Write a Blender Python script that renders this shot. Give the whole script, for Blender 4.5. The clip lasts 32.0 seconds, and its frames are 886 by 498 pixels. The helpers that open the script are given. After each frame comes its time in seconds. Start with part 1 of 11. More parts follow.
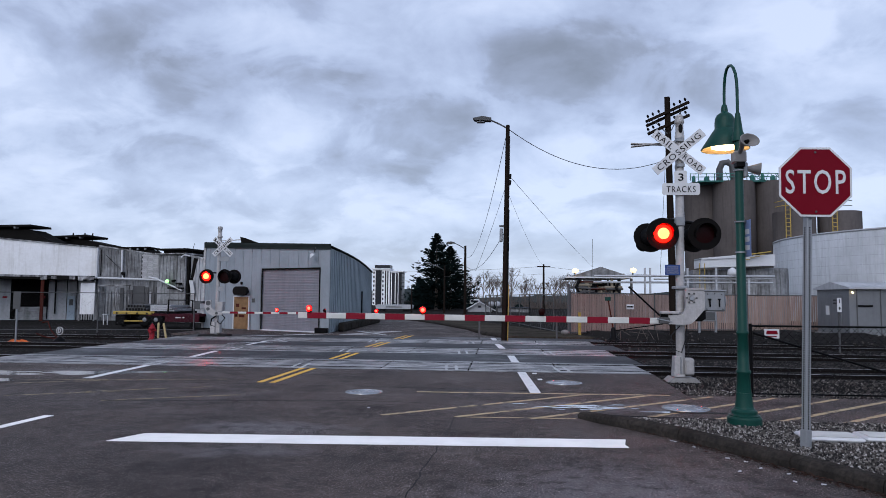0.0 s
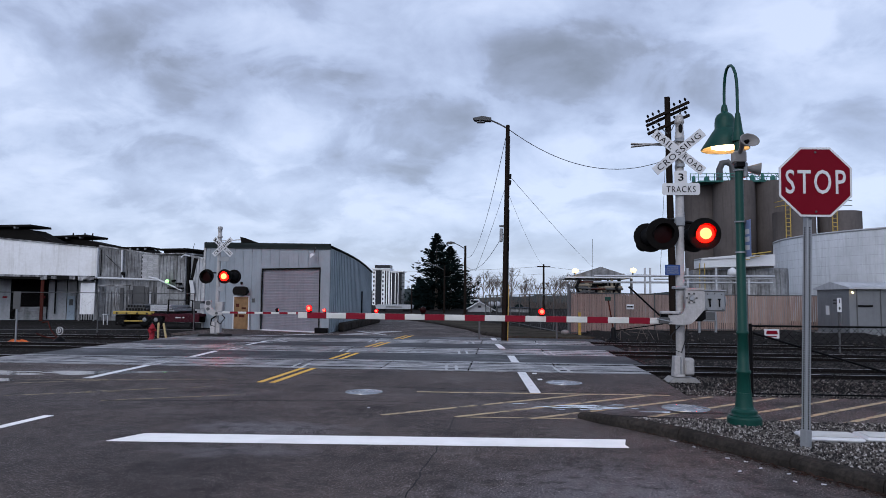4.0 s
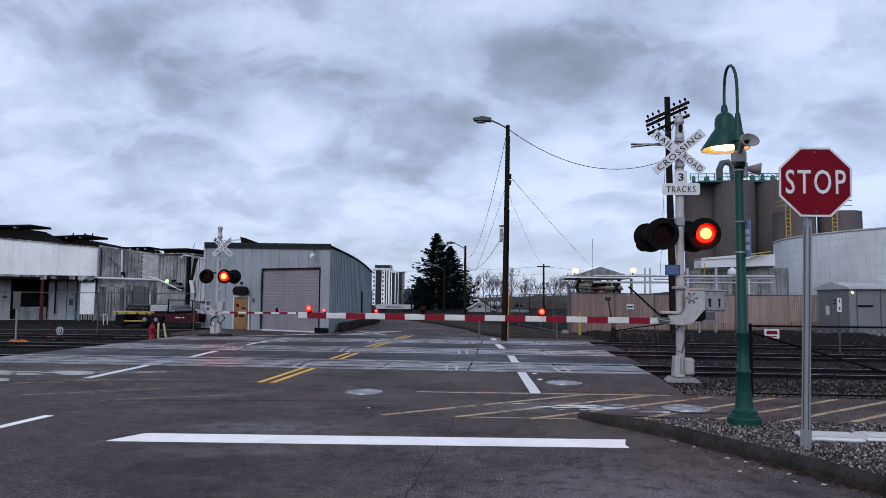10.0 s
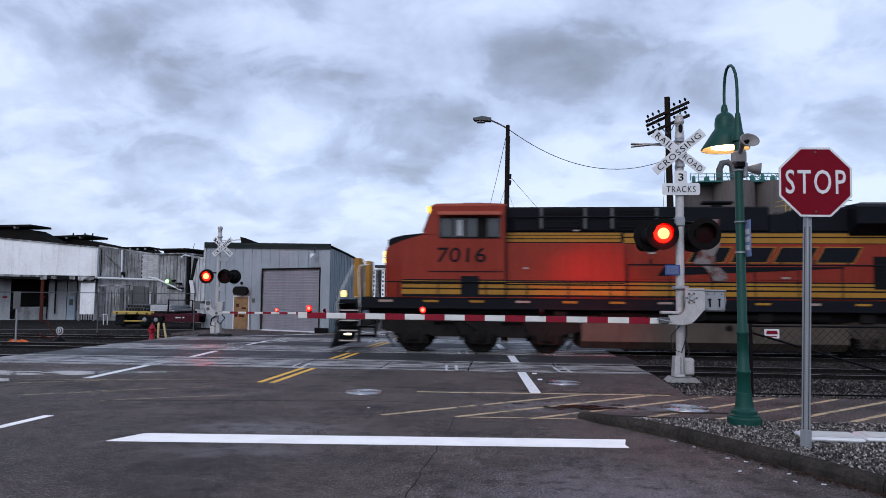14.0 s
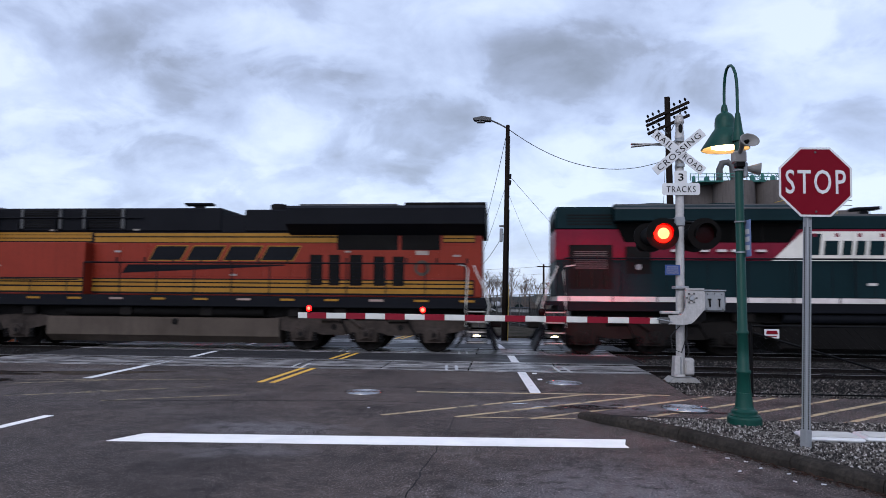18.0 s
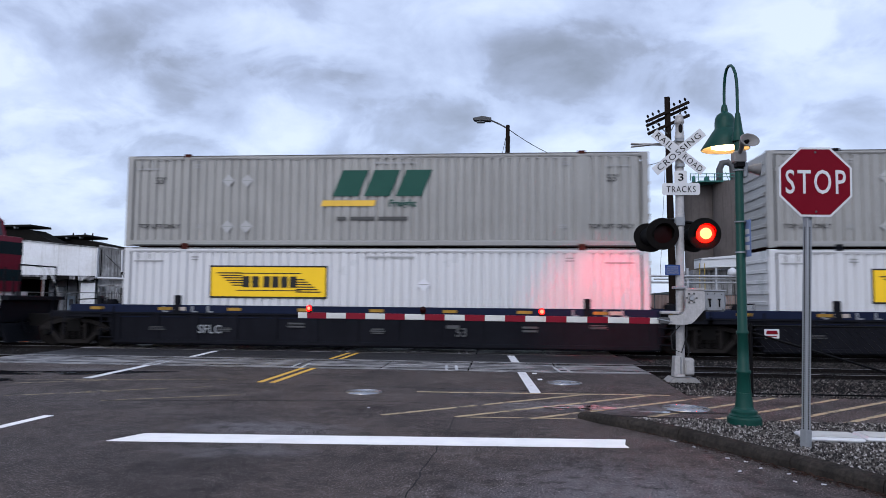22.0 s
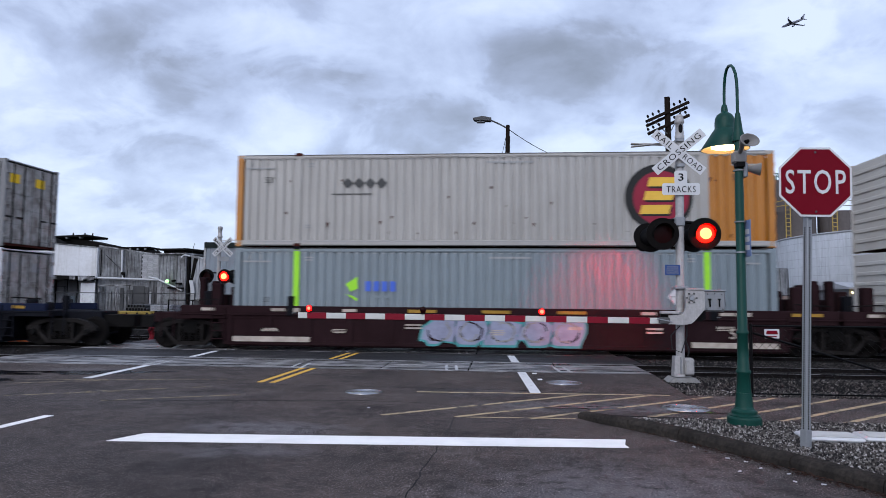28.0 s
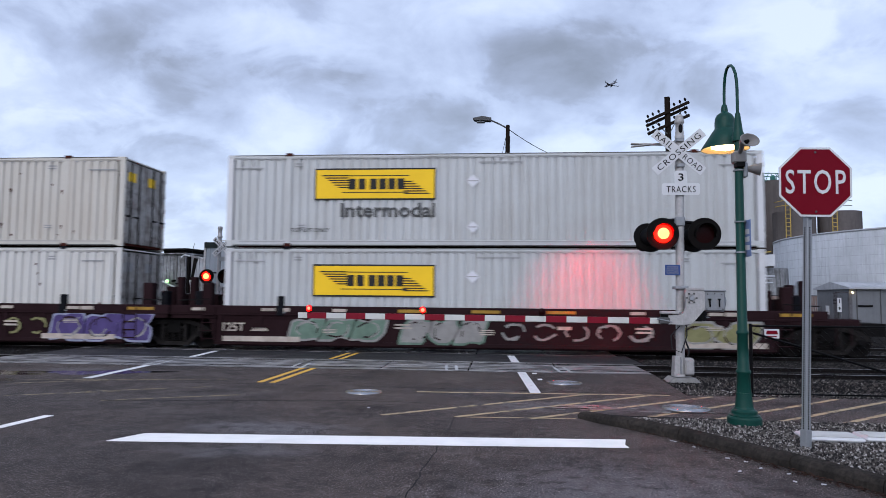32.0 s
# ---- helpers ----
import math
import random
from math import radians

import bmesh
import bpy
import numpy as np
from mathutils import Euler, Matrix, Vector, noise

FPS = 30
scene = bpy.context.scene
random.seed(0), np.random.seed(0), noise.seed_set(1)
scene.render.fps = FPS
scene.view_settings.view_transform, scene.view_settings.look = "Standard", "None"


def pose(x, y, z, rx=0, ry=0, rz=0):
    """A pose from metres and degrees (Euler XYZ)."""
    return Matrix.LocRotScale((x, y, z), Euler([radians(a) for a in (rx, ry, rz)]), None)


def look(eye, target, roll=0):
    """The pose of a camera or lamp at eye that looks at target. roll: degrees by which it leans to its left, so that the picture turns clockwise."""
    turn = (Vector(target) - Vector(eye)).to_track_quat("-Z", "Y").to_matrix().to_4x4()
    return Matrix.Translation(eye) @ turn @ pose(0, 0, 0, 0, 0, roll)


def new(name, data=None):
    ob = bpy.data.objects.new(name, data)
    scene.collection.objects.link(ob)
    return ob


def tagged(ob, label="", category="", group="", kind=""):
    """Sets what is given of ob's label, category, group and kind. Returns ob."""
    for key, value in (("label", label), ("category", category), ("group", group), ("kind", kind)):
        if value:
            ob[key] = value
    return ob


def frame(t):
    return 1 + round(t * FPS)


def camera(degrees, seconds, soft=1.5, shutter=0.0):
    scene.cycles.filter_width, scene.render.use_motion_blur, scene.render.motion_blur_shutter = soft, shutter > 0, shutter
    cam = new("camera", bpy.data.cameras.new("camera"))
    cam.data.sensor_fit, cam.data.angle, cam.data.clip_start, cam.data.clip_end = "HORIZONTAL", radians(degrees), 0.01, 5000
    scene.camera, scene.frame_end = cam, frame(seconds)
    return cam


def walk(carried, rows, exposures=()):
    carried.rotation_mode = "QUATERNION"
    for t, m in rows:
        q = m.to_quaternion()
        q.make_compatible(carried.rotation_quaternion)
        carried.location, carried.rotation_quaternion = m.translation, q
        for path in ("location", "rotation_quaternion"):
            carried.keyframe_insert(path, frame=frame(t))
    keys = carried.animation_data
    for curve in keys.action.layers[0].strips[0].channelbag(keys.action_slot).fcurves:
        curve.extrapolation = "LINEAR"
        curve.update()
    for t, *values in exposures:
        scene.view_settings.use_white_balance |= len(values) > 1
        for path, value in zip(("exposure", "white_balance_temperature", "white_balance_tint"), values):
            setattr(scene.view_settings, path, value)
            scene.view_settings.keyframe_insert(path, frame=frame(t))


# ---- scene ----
# camera: stands still beside the road
EYE = Vector((0.0, 0.0, 1.66))
WAY = Vector((-0.08766, 0.99355, 0.07194))
cam = camera(66.32, 32.0, soft=0.65, shutter=0.35)
VIEW = look(EYE, EYE + WAY, 0.516)
walk(cam, [(0.0, VIEW), (32.0, VIEW)], exposures=[(0.0, -0.05), (12.6, -0.05), (14.5, 0.14), (18.0, 0.17), (20.0, 0.17), (24.0, 0.14), (32.0, 0.14)])

# ---- world and light ----
world = bpy.data.worlds.new("overcast_sky")
scene.world = world
world.use_nodes = True


def wire_world():
    nt = world.node_tree
    nt.nodes.clear()
    N, L = nt.nodes.new, nt.links.new
    out, bg = N("ShaderNodeOutputWorld"), N("ShaderNodeBackground")
    L(bg.outputs[0], out.inputs[0])
    co = N("ShaderNodeTexCoord")
    sep = N("ShaderNodeSeparateXYZ")
    L(co.outputs["Generated"], sep.inputs[0])

    def mth(op, a, b=None, clamp=False):
        m = N("ShaderNodeMath")
        m.operation, m.use_clamp = op, clamp
        for i, s in enumerate((a, b)):
            if s is None:
                continue
            if isinstance(s, (int, float)):
                m.inputs[i].default_value = s
            else:
                L(s, m.inputs[i])
        return m.outputs[0]

    z = mth("MAXIMUM", sep.outputs[2], 0.0)
    den = mth("ADD", z, 0.42)
    cx, cy = mth("DIVIDE", sep.outputs[0], den), mth("DIVIDE", sep.outputs[1], den)
    comb = N("ShaderNodeCombineXYZ")
    L(cx, comb.inputs[0]), L(cy, comb.inputs[1])
    comb.inputs[2].default_value = 3.7

    def cloud(scale, detail, rough, dist, shift):
        mp = N("ShaderNodeMapping")
        mp.inputs["Location"].default_value = shift
        mp.inputs["Scale"].default_value = (1.0, 1.1, 1.0)
        L(comb.outputs[0], mp.inputs[0])
        n = N("ShaderNodeTexNoise")
        n.inputs["Scale"].default_value, n.inputs["Detail"].default_value = scale, detail
        n.inputs["Roughness"].default_value, n.inputs["Distortion"].default_value = rough, dist
        L(mp.outputs[0], n.inputs["Vector"])
        return n.outputs[0]

    big = cloud(1.7, 3.0, 0.5, 0.2, (2.3, 0.4, 0.0))
    mid = cloud(5.0, 8.0, 0.54, 0.35, (7.1, 3.2, 1.0))
    fine = cloud(11.0, 6.0, 0.55, 0.3, (1.7, 8.8, 2.0))
    edge = N("ShaderNodeMapRange")
    edge.interpolation_type = "SMOOTHSTEP"
    for i, v in enumerate((0.45, 0.55, -0.5, 0.5)):
        edge.inputs[i + 1].default_value = v
    L(mid, edge.inputs[0])
    # cloud masses, by bearing and height over the horizon in degrees: place, half sizes, shade (-) or gap (+)
    warp = N("ShaderNodeTexNoise")
    warp.inputs["Scale"].default_value, warp.inputs["Detail"].default_value, warp.inputs["Roughness"].default_value = 10.0, 9.0, 0.58
    L(co.outputs["Generated"], warp.inputs["Vector"])
    wsep = N("ShaderNodeSeparateXYZ")
    L(warp.outputs[1], wsep.inputs[0])
    bearing = mth("MULTIPLY", mth("ARCTAN2", sep.outputs[0], sep.outputs[1]), 57.296)
    height = mth("MULTIPLY", mth("ARCSINE", sep.outputs[2]), 57.296)
    bearing = mth("ADD", bearing, mth("MULTIPLY", mth("SUBTRACT", wsep.outputs[0], 0.5), 9.0))
    height = mth("ADD", height, mth("MULTIPLY", mth("SUBTRACT", wsep.outputs[1], 0.5), 5.5))
    mass = None
    for az, el, ra, re, amount in (
            (-34.8, 19.6, 11.2, 3.4, -0.5), (-26.1, 13.2, 6.8, 3.7, -0.95), (-36.6, 11.4, 5.9, 1.9, -0.45), (-9.3, 20.3, 9.8, 3.7, -0.55),
            (6.7, 19.5, 9.0, 3.7, -0.75), (-12.0, 12.1, 8.3, 2.9, -0.4), (23.3, 15.2, 9.8, 3.4, -0.45), (-13.1, 17.5, 5.4, 1.7, -0.4),
            (0.5, 15.5, 12.7, 2.2, -0.25), (-30.4, 17.6, 5.9, 2.0, -0.3), (-19.8, 21.0, 5.4, 2.4, 0.45), (-16.8, 14.8, 3.4, 2.4, 0.6),
            (-27.3, 10.1, 7.3, 1.6, 0.55), (-35.7, 15.2, 5.4, 2.4, 0.5), (-20.9, 12.1, 2.9, 2.0, 0.4), (-22.1, 8.9, 14.6, 1.8, 0.35),
            (-4.3, 8.5, 12.2, 2.0, 0.4), (-0.5, 17.7, 3.9, 1.7, 0.4), (19.8, 19.7, 5.4, 2.9, 0.5), (25.6, 19.9, 4.4, 2.0, 0.3), (-29.5, 15.4, 3.4, 2.0, 0.4), (8.9, 13.4, 4.4, 2.0, 0.35)):
        p = mth("MULTIPLY", mth("SUBTRACT", bearing, az), 1 / ra)
        q = mth("MULTIPLY", mth("SUBTRACT", height, el), 1 / re)
        rho = mth("ADD", mth("MULTIPLY", p, p), mth("MULTIPLY", q, q))
        g = mth("POWER", 2.718, mth("MULTIPLY", mth("POWER", rho, 1.5), -0.55))
        g = mth("MULTIPLY", g, amount)
        mass = g if mass is None else mth("ADD", mass, g)
    d = mth("ADD", mth("ADD", mth("MULTIPLY", big, 0.34), mth("MULTIPLY", mid, 0.36)), mth("MULTIPLY", fine, 0.12))
    d = mth("ADD", mth("ADD", d, 0.232), mth("ADD", mth("MULTIPLY", mass, 0.125), mth("MULTIPLY", edge.outputs[0], 0.034)))
    ramp = N("ShaderNodeValToRGB")
    el = ramp.color_ramp.elements
    el[0].position, el[0].color = 0.42, (0.225, 0.255, 0.335, 1)
    el[1].position, el[1].color = 0.73, (0.645, 0.735, 0.965, 1)
    for p, c in ((0.50, (0.305, 0.352, 0.485, 1)), (0.57, (0.40, 0.472, 0.67, 1)), (0.64, (0.505, 0.595, 0.82, 1))):
        e = el.new(p)
        e.color = c
    L(d, ramp.inputs[0])
    # paler band of thin cloud low over the horizon
    low = mth("MULTIPLY", mth("SUBTRACT", 1.0, mth("MULTIPLY", z, 7.5), True), 0.6)
    mix = N("ShaderNodeMix")
    mix.data_type = "RGBA"
    L(low, mix.inputs["Factor"]), L(ramp.outputs[0], mix.inputs["A"])
    mix.inputs["B"].default_value = (0.50, 0.595, 0.80, 1)
    # the clear sky above the clouds, and the brighter half of the sky towards the veiled sun
    sky = N("ShaderNodeTexSky")
    sky.sky_type, sky.sun_disc = "NISHITA", False
    sky.sun_elevation, sky.sun_rotation = radians(28), radians(200)
    skys = N("ShaderNodeMix")
    skys.data_type, skys.blend_type = "RGBA", "ADD"
    skys.inputs["Factor"].default_value = 0.02
    L(mix.outputs["Result"], skys.inputs["A"]), L(sky.outputs[0], skys.inputs["B"])
    L(skys.outputs["Result"], bg.inputs[0])
    back = mth("MULTIPLY", mth("MAXIMUM", mth("MULTIPLY", sep.outputs[1], -1.0), 0.0), 1.1)
    L(mth("ADD", back, 1.0), bg.inputs[1])


wire_world()
sun_lamp = bpy.data.lights.new("veiled_sun", "SUN")
sun_lamp.energy, sun_lamp.angle, sun_lamp.color = 1.2, radians(45), (1.0, 0.95, 0.9)
sun = new("veiled_sun", sun_lamp)
sun.matrix_world = look((-10, -30, 22), (0, 0, 0))

# ---- materials ----
MATS = {}


def material(name, color, rough=0.7, metal=0.0, grain=0.12, scale=8.0, stain=0.15, stain_scale=0.7, bump=0.15, dark=None,
             piece=0.0, coat=0.0, spec=0.16, streak=0.0, wet=0.0, drag=0.0):
    """Base colour with fine grain, larger stains, bump, and change from piece to piece."""
    if spec == 0.16 and metal == 0.0:
        spec = 0.02 if rough >= 0.8 else 0.05 if max(color) < 0.075 else 0.12
    m = bpy.data.materials.new(name)
    m.use_nodes = True
    nt = m.node_tree
    nt.nodes.clear()
    N, L = nt.nodes.new, nt.links.new
    out, b = N("ShaderNodeOutputMaterial"), N("ShaderNodeBsdfPrincipled")
    L(b.outputs[0], out.inputs[0])
    b.inputs["Metallic"].default_value, b.inputs["Roughness"].default_value = metal, rough
    b.inputs["Coat Weight"].default_value, b.inputs["Coat Roughness"].default_value = coat, 0.25
    b.inputs["Specular IOR Level"].default_value = spec
    co = N("ShaderNodeTexCoord").outputs["Object"]

    def noise_tex(s, det, vec=co):
        n = N("ShaderNodeTexNoise")
        n.inputs["Scale"].default_value, n.inputs["Detail"].default_value = s, det
        n.inputs["Roughness"].default_value = 0.62
        L(vec, n.inputs["Vector"])
        return n.outputs[0]

    def ranged(src, lo, hi, a, c):
        r = N("ShaderNodeMapRange")
        for i, v in enumerate((lo, hi, a, c)):
            r.inputs[i + 1].default_value = v
        L(src, r.inputs[0])
        return r.outputs[0]

    def mixed(fac, a, c, kind="MIX"):
        x = N("ShaderNodeMix")
        x.data_type, x.blend_type = "RGBA", kind
        for key, v in (("Factor", fac), ("A", a), ("B", c)):
            if isinstance(v, (int, float)):
                x.inputs[key].default_value = v
            elif isinstance(v, tuple):
                x.inputs[key].default_value = v
            else:
                L(v, x.inputs[key])
        return x.outputs["Result"]

    rgb = (*color, 1.0)
    dk = (*(dark or tuple(c * 0.45 for c in color)), 1.0)
    fine, large = noise_tex(scale, 6), noise_tex(stain_scale, 5)
    col = mixed(ranged(large, 0.42, 0.72, 0.0, stain), rgb, dk)
    if streak:
        mp = N("ShaderNodeMapping")
        mp.inputs["Scale"].default_value = (5.0, 5.0, 0.35)
        L(co, mp.inputs[0])
        col = mixed(ranged(noise_tex(1.0, 5, mp.outputs[0]), 0.48, 0.75, 0.0, streak), col, dk)
    col = mixed(ranged(fine, 0.3, 0.7, 0.0, grain), col, dk)
    if drag:
        mp = N("ShaderNodeMapping")
        mp.inputs["Scale"].default_value = (1.5, 2.6, 1.0)
        geo = N("ShaderNodeNewGeometry")
        L(geo.outputs["Position"], mp.inputs[0])
        col = mixed(ranged(noise_tex(1.0, 8, mp.outputs[0]), 0.455, 0.55, drag, 0.0), col, dk)
    if piece:
        info = N("ShaderNodeObjectInfo")
        col = mixed(ranged(info.outputs["Random"], 0.0, 1.0, 0.0, piece), col, dk)
    L(col, b.inputs["Base Color"])
    rr = ranged(large, 0.3, 0.7, max(0.02, rough - 0.12), min(1.0, rough + 0.1))
    if wet:
        film = ranged(noise_tex(0.33, 4), 0.53, 0.64, 0.0, wet)
        x = N("ShaderNodeMix")
        L(film, x.inputs["Factor"]), L(rr, x.inputs["A"])
        x.inputs["B"].default_value = 0.16
        rr = x.outputs["Result"]
    L(rr, b.inputs["Roughness"])
    if bump:
        bp = N("ShaderNodeBump")
        bp.inputs["Strength"].default_value, bp.inputs["Distance"].default_value = bump, 0.02
        L(fine, bp.inputs["Height"]), L(bp.outputs[0], b.inputs["Normal"])
    MATS[name] = m
    return m


def glow(name, color, strength):
    m = bpy.data.materials.new(name)
    m.use_nodes = True
    b = m.node_tree.nodes["Principled BSDF"]
    b.inputs["Base Color"].default_value = (*[min(1, c) * 0.5 for c in color], 1)
    b.inputs["Emission Color"].default_value, b.inputs["Emission Strength"].default_value = (*color, 1), strength
    return m


def worn_paint(name, color, under, cover=0.5, scale=3.0):
    """Road paint worn through to the asphalt."""
    m = material(name, color, 0.75, grain=0.1, scale=60, stain=0.25, stain_scale=2.0, bump=0.2)
    nt = m.node_tree
    N, L = nt.nodes.new, nt.links.new
    b = next(n for n in nt.nodes if n.type == "BSDF_PRINCIPLED")
    old = b.inputs["Base Color"].links[0].from_socket
    co = N("ShaderNodeTexCoord").outputs["Object"]
    n = N("ShaderNodeTexNoise")
    n.inputs["Scale"].default_value, n.inputs["Detail"].default_value, n.inputs["Roughness"].default_value = scale, 10, 0.75
    L(co, n.inputs["Vector"])
    r = N("ShaderNodeMapRange")
    r.inputs[1].default_value, r.inputs[2].default_value = 0.60 - cover * 0.35, 0.66 - cover * 0.35
    L(n.outputs[0], r.inputs[0])
    x = N("ShaderNodeMix")
    x.data_type = "RGBA"
    L(r.outputs[0], x.inputs["Factor"]), L(old, x.inputs["B"])
    x.inputs["A"].default_value = (*under, 1)
    L(x.outputs["Result"], b.inputs["Base Color"])
    return m


ASPHALT = material("asphalt", (0.112, 0.083, 0.070), 0.72, grain=0.9, scale=60, stain=0.75, stain_scale=0.4, bump=0.7, dark=(0.026, 0.025, 0.028), wet=0.25, spec=0.06)
ASPHALT_NEW = material("asphalt_new", (0.034, 0.033, 0.036), 0.62, grain=0.6, scale=60, stain=0.6, stain_scale=0.3, bump=0.45, dark=(0.016, 0.016, 0.018), wet=0.4, spec=0.15)


def speckle(m, color, scale, lo, hi, amount):
    """Scatter pale aggregate over a material's colour."""
    nt = m.node_tree
    N, L = nt.nodes.new, nt.links.new
    b = next(n for n in nt.nodes if n.type == "BSDF_PRINCIPLED")
    old = b.inputs["Base Color"].links[0].from_socket
    n = N("ShaderNodeTexNoise")
    n.inputs["Scale"].default_value, n.inputs["Detail"].default_value, n.inputs["Roughness"].default_value = scale, 3, 0.7
    L(N("ShaderNodeTexCoord").outputs["Object"], n.inputs["Vector"])
    r = N("ShaderNodeMapRange")
    for i, v in enumerate((lo, hi, 0.0, amount)):
        r.inputs[i + 1].default_value = v
    L(n.outputs[0], r.inputs[0])
    x = N("ShaderNodeMix")
    x.data_type = "RGBA"
    L(r.outputs[0], x.inputs["Factor"]), L(old, x.inputs["A"])
    x.inputs["B"].default_value = (*color, 1)
    L(x.outputs["Result"], b.inputs["Base Color"])


def patch(m, x, y, rx, ry, color, amount):
    """A patch of another tone with a ragged edge round one place on the ground."""
    nt = m.node_tree
    N, L = nt.nodes.new, nt.links.new
    b = next(n for n in nt.nodes if n.type == "BSDF_PRINCIPLED")
    old = b.inputs["Base Color"].links[0].from_socket
    co = N("ShaderNodeTexCoord").outputs["Object"]
    mp = N("ShaderNodeMapping")
    mp.inputs["Location"].default_value = (-x / rx, -y / ry, 0)
    mp.inputs["Scale"].default_value = (1 / rx, 1 / ry, 0)
    L(co, mp.inputs[0])
    ln = N("ShaderNodeVectorMath")
    ln.operation = "LENGTH"
    L(mp.outputs[0], ln.inputs[0])
    n = N("ShaderNodeTexNoise")
    n.inputs["Scale"].default_value, n.inputs["Detail"].default_value, n.inputs["Roughness"].default_value = 2.5, 8, 0.65
    L(co, n.inputs["Vector"])
    a = N("ShaderNodeMath")
    a.operation = "MULTIPLY_ADD"
    a.inputs[1].default_value = 1.3
    L(n.outputs[0], a.inputs[0]), L(ln.outputs["Value"], a.inputs[2])
    r = N("ShaderNodeMapRange")
    r.interpolation_type = "SMOOTHSTEP"
    for i, v in enumerate((1.75, 0.7, 0.0, amount)):
        r.inputs[i + 1].default_value = v
    L(a.outputs[0], r.inputs[0])
    k = N("ShaderNodeMix")
    k.data_type = "RGBA"
    L(r.outputs[0], k.inputs["Factor"]), L(old, k.inputs["A"])
    k.inputs["B"].default_value = (*color, 1)
    L(k.outputs["Result"], b.inputs["Base Color"])


# first two: the sky's pale sheen on wet asphalt, painted into the colour
patch(ASPHALT, 1.3, 10.75, 2.2, 0.7, (0.17, 0.165, 0.18), 0.6)
patch(ASPHALT, -8.9, 14.4, 2.0, 0.6, (0.15, 0.145, 0.155), 0.5)
patch(ASPHALT, -6.2, 6.4, 3.6, 2.6, (0.036, 0.032, 0.032), 0.65)
patch(ASPHALT, -8.0, 10.4, 4.0, 1.8, (0.045, 0.041, 0.042), 0.55)
patch(ASPHALT, -3.0, 8.5, 1.3, 0.6, (0.17, 0.165, 0.18), 0.55)
patch(ASPHALT, -2.8, 7.2, 1.0, 0.45, (0.15, 0.145, 0.155), 0.5)
patch(ASPHALT, -0.6, 12.2, 1.2, 0.7, (0.13, 0.125, 0.135), 0.5)
patch(ASPHALT, 1.1, 5.6, 2.0, 1.9, (0.15, 0.142, 0.155), 0.65)
speckle(ASPHALT, (0.38, 0.335, 0.325), 58, 0.58, 0.62, 0.9)
speckle(ASPHALT, (0.007, 0.006, 0.006), 48, 0.55, 0.60, 0.92)
speckle(ASPHALT, (0.14, 0.118, 0.108), 17, 0.55, 0.68, 0.45)
speckle(ASPHALT, (0.020, 0.018, 0.018), 5, 0.50, 0.66, 0.6)
speckle(ASPHALT, (0.022, 0.019, 0.019), 0.55, 0.50, 0.62, 0.5)
speckle(ASPHALT, (0.16, 0.14, 0.13), 0.9, 0.60, 0.78, 0.45)
speckle(ASPHALT_NEW, (0.10, 0.10, 0.105), 45, 0.58, 0.72, 0.6)
VERGE = material("verge_earth", (0.062, 0.050, 0.040), 0.95, grain=0.8, scale=5, stain=0.9, stain_scale=0.5, bump=0.9, dark=(0.012, 0.013, 0.009))
DIRT = material("dirt", (0.019, 0.0172, 0.0165), 0.95, grain=0.8, scale=9, stain=0.7, stain_scale=0.35, bump=0.9, dark=(0.008, 0.0075, 0.007))
speckle(DIRT, (0.045, 0.042, 0.040), 7, 0.58, 0.7, 0.5)
BALLAST = material("ballast", (0.017, 0.0158, 0.0158), 0.95, grain=0.9, scale=16, stain=0.6, stain_scale=0.5, bump=1.0, dark=(0.010, 0.0095, 0.0095))
speckle(BALLAST, (0.055, 0.052, 0.052), 12, 0.58, 0.68, 0.7)
STONE = material("stone", (0.205, 0.190, 0.180), 0.85, grain=0.5, scale=30, stain=0.6, stain_scale=6, bump=0.3)
STONE_PALE = material("stone_pale", (0.40, 0.38, 0.37), 0.85, grain=0.5, scale=30, stain=0.6, stain_scale=6, bump=0.3)
STONE_MID = material("stone_mid", (0.085, 0.076, 0.072), 0.9, grain=0.5, scale=30, stain=0.6, stain_scale=6, bump=0.3)
STONE_DARK = material("stone_dark", (0.027, 0.0255, 0.026), 0.9, grain=0.5, scale=30, stain=0.6, stain_scale=6, bump=0.3)
CONCRETE = material("concrete", (0.27, 0.265, 0.26), 0.85, grain=0.35, scale=22, stain=0.5, stain_scale=0.6, bump=0.25, streak=0.35)
KERB = material("kerb_concrete", (0.046, 0.039, 0.034), 0.9, grain=0.85, scale=22, stain=0.95, stain_scale=2.2, bump=0.9, dark=(0.014, 0.013, 0.012))
PANEL = material("crossing_panel", (0.40, 0.385, 0.385), 0.42, grain=0.55, scale=9, stain=0.5, stain_scale=1.6, bump=0.4, dark=(0.05, 0.048, 0.05), piece=0.25, wet=0.6, drag=0.85)
WHITE_LINE = worn_paint("white_line", (0.82, 0.80, 0.775), (0.06, 0.06, 0.06), 1.25, 9)
WHITE_OLD = worn_paint("white_line_old", (0.62, 0.62, 0.63), (0.05, 0.05, 0.052), 0.75, 6)
WHITE_FAINT = worn_paint("white_line_faint", (0.46, 0.46, 0.47), (0.06, 0.06, 0.062), 0.62, 5)
YELLOW_LINE = worn_paint("yellow_line", (0.62, 0.36, 0.07), (0.05, 0.048, 0.045), 0.85, 8)
YELLOW_GHOST = worn_paint("yellow_line_ghost", (0.22, 0.175, 0.115), (0.05, 0.046, 0.044), 0.40, 5)
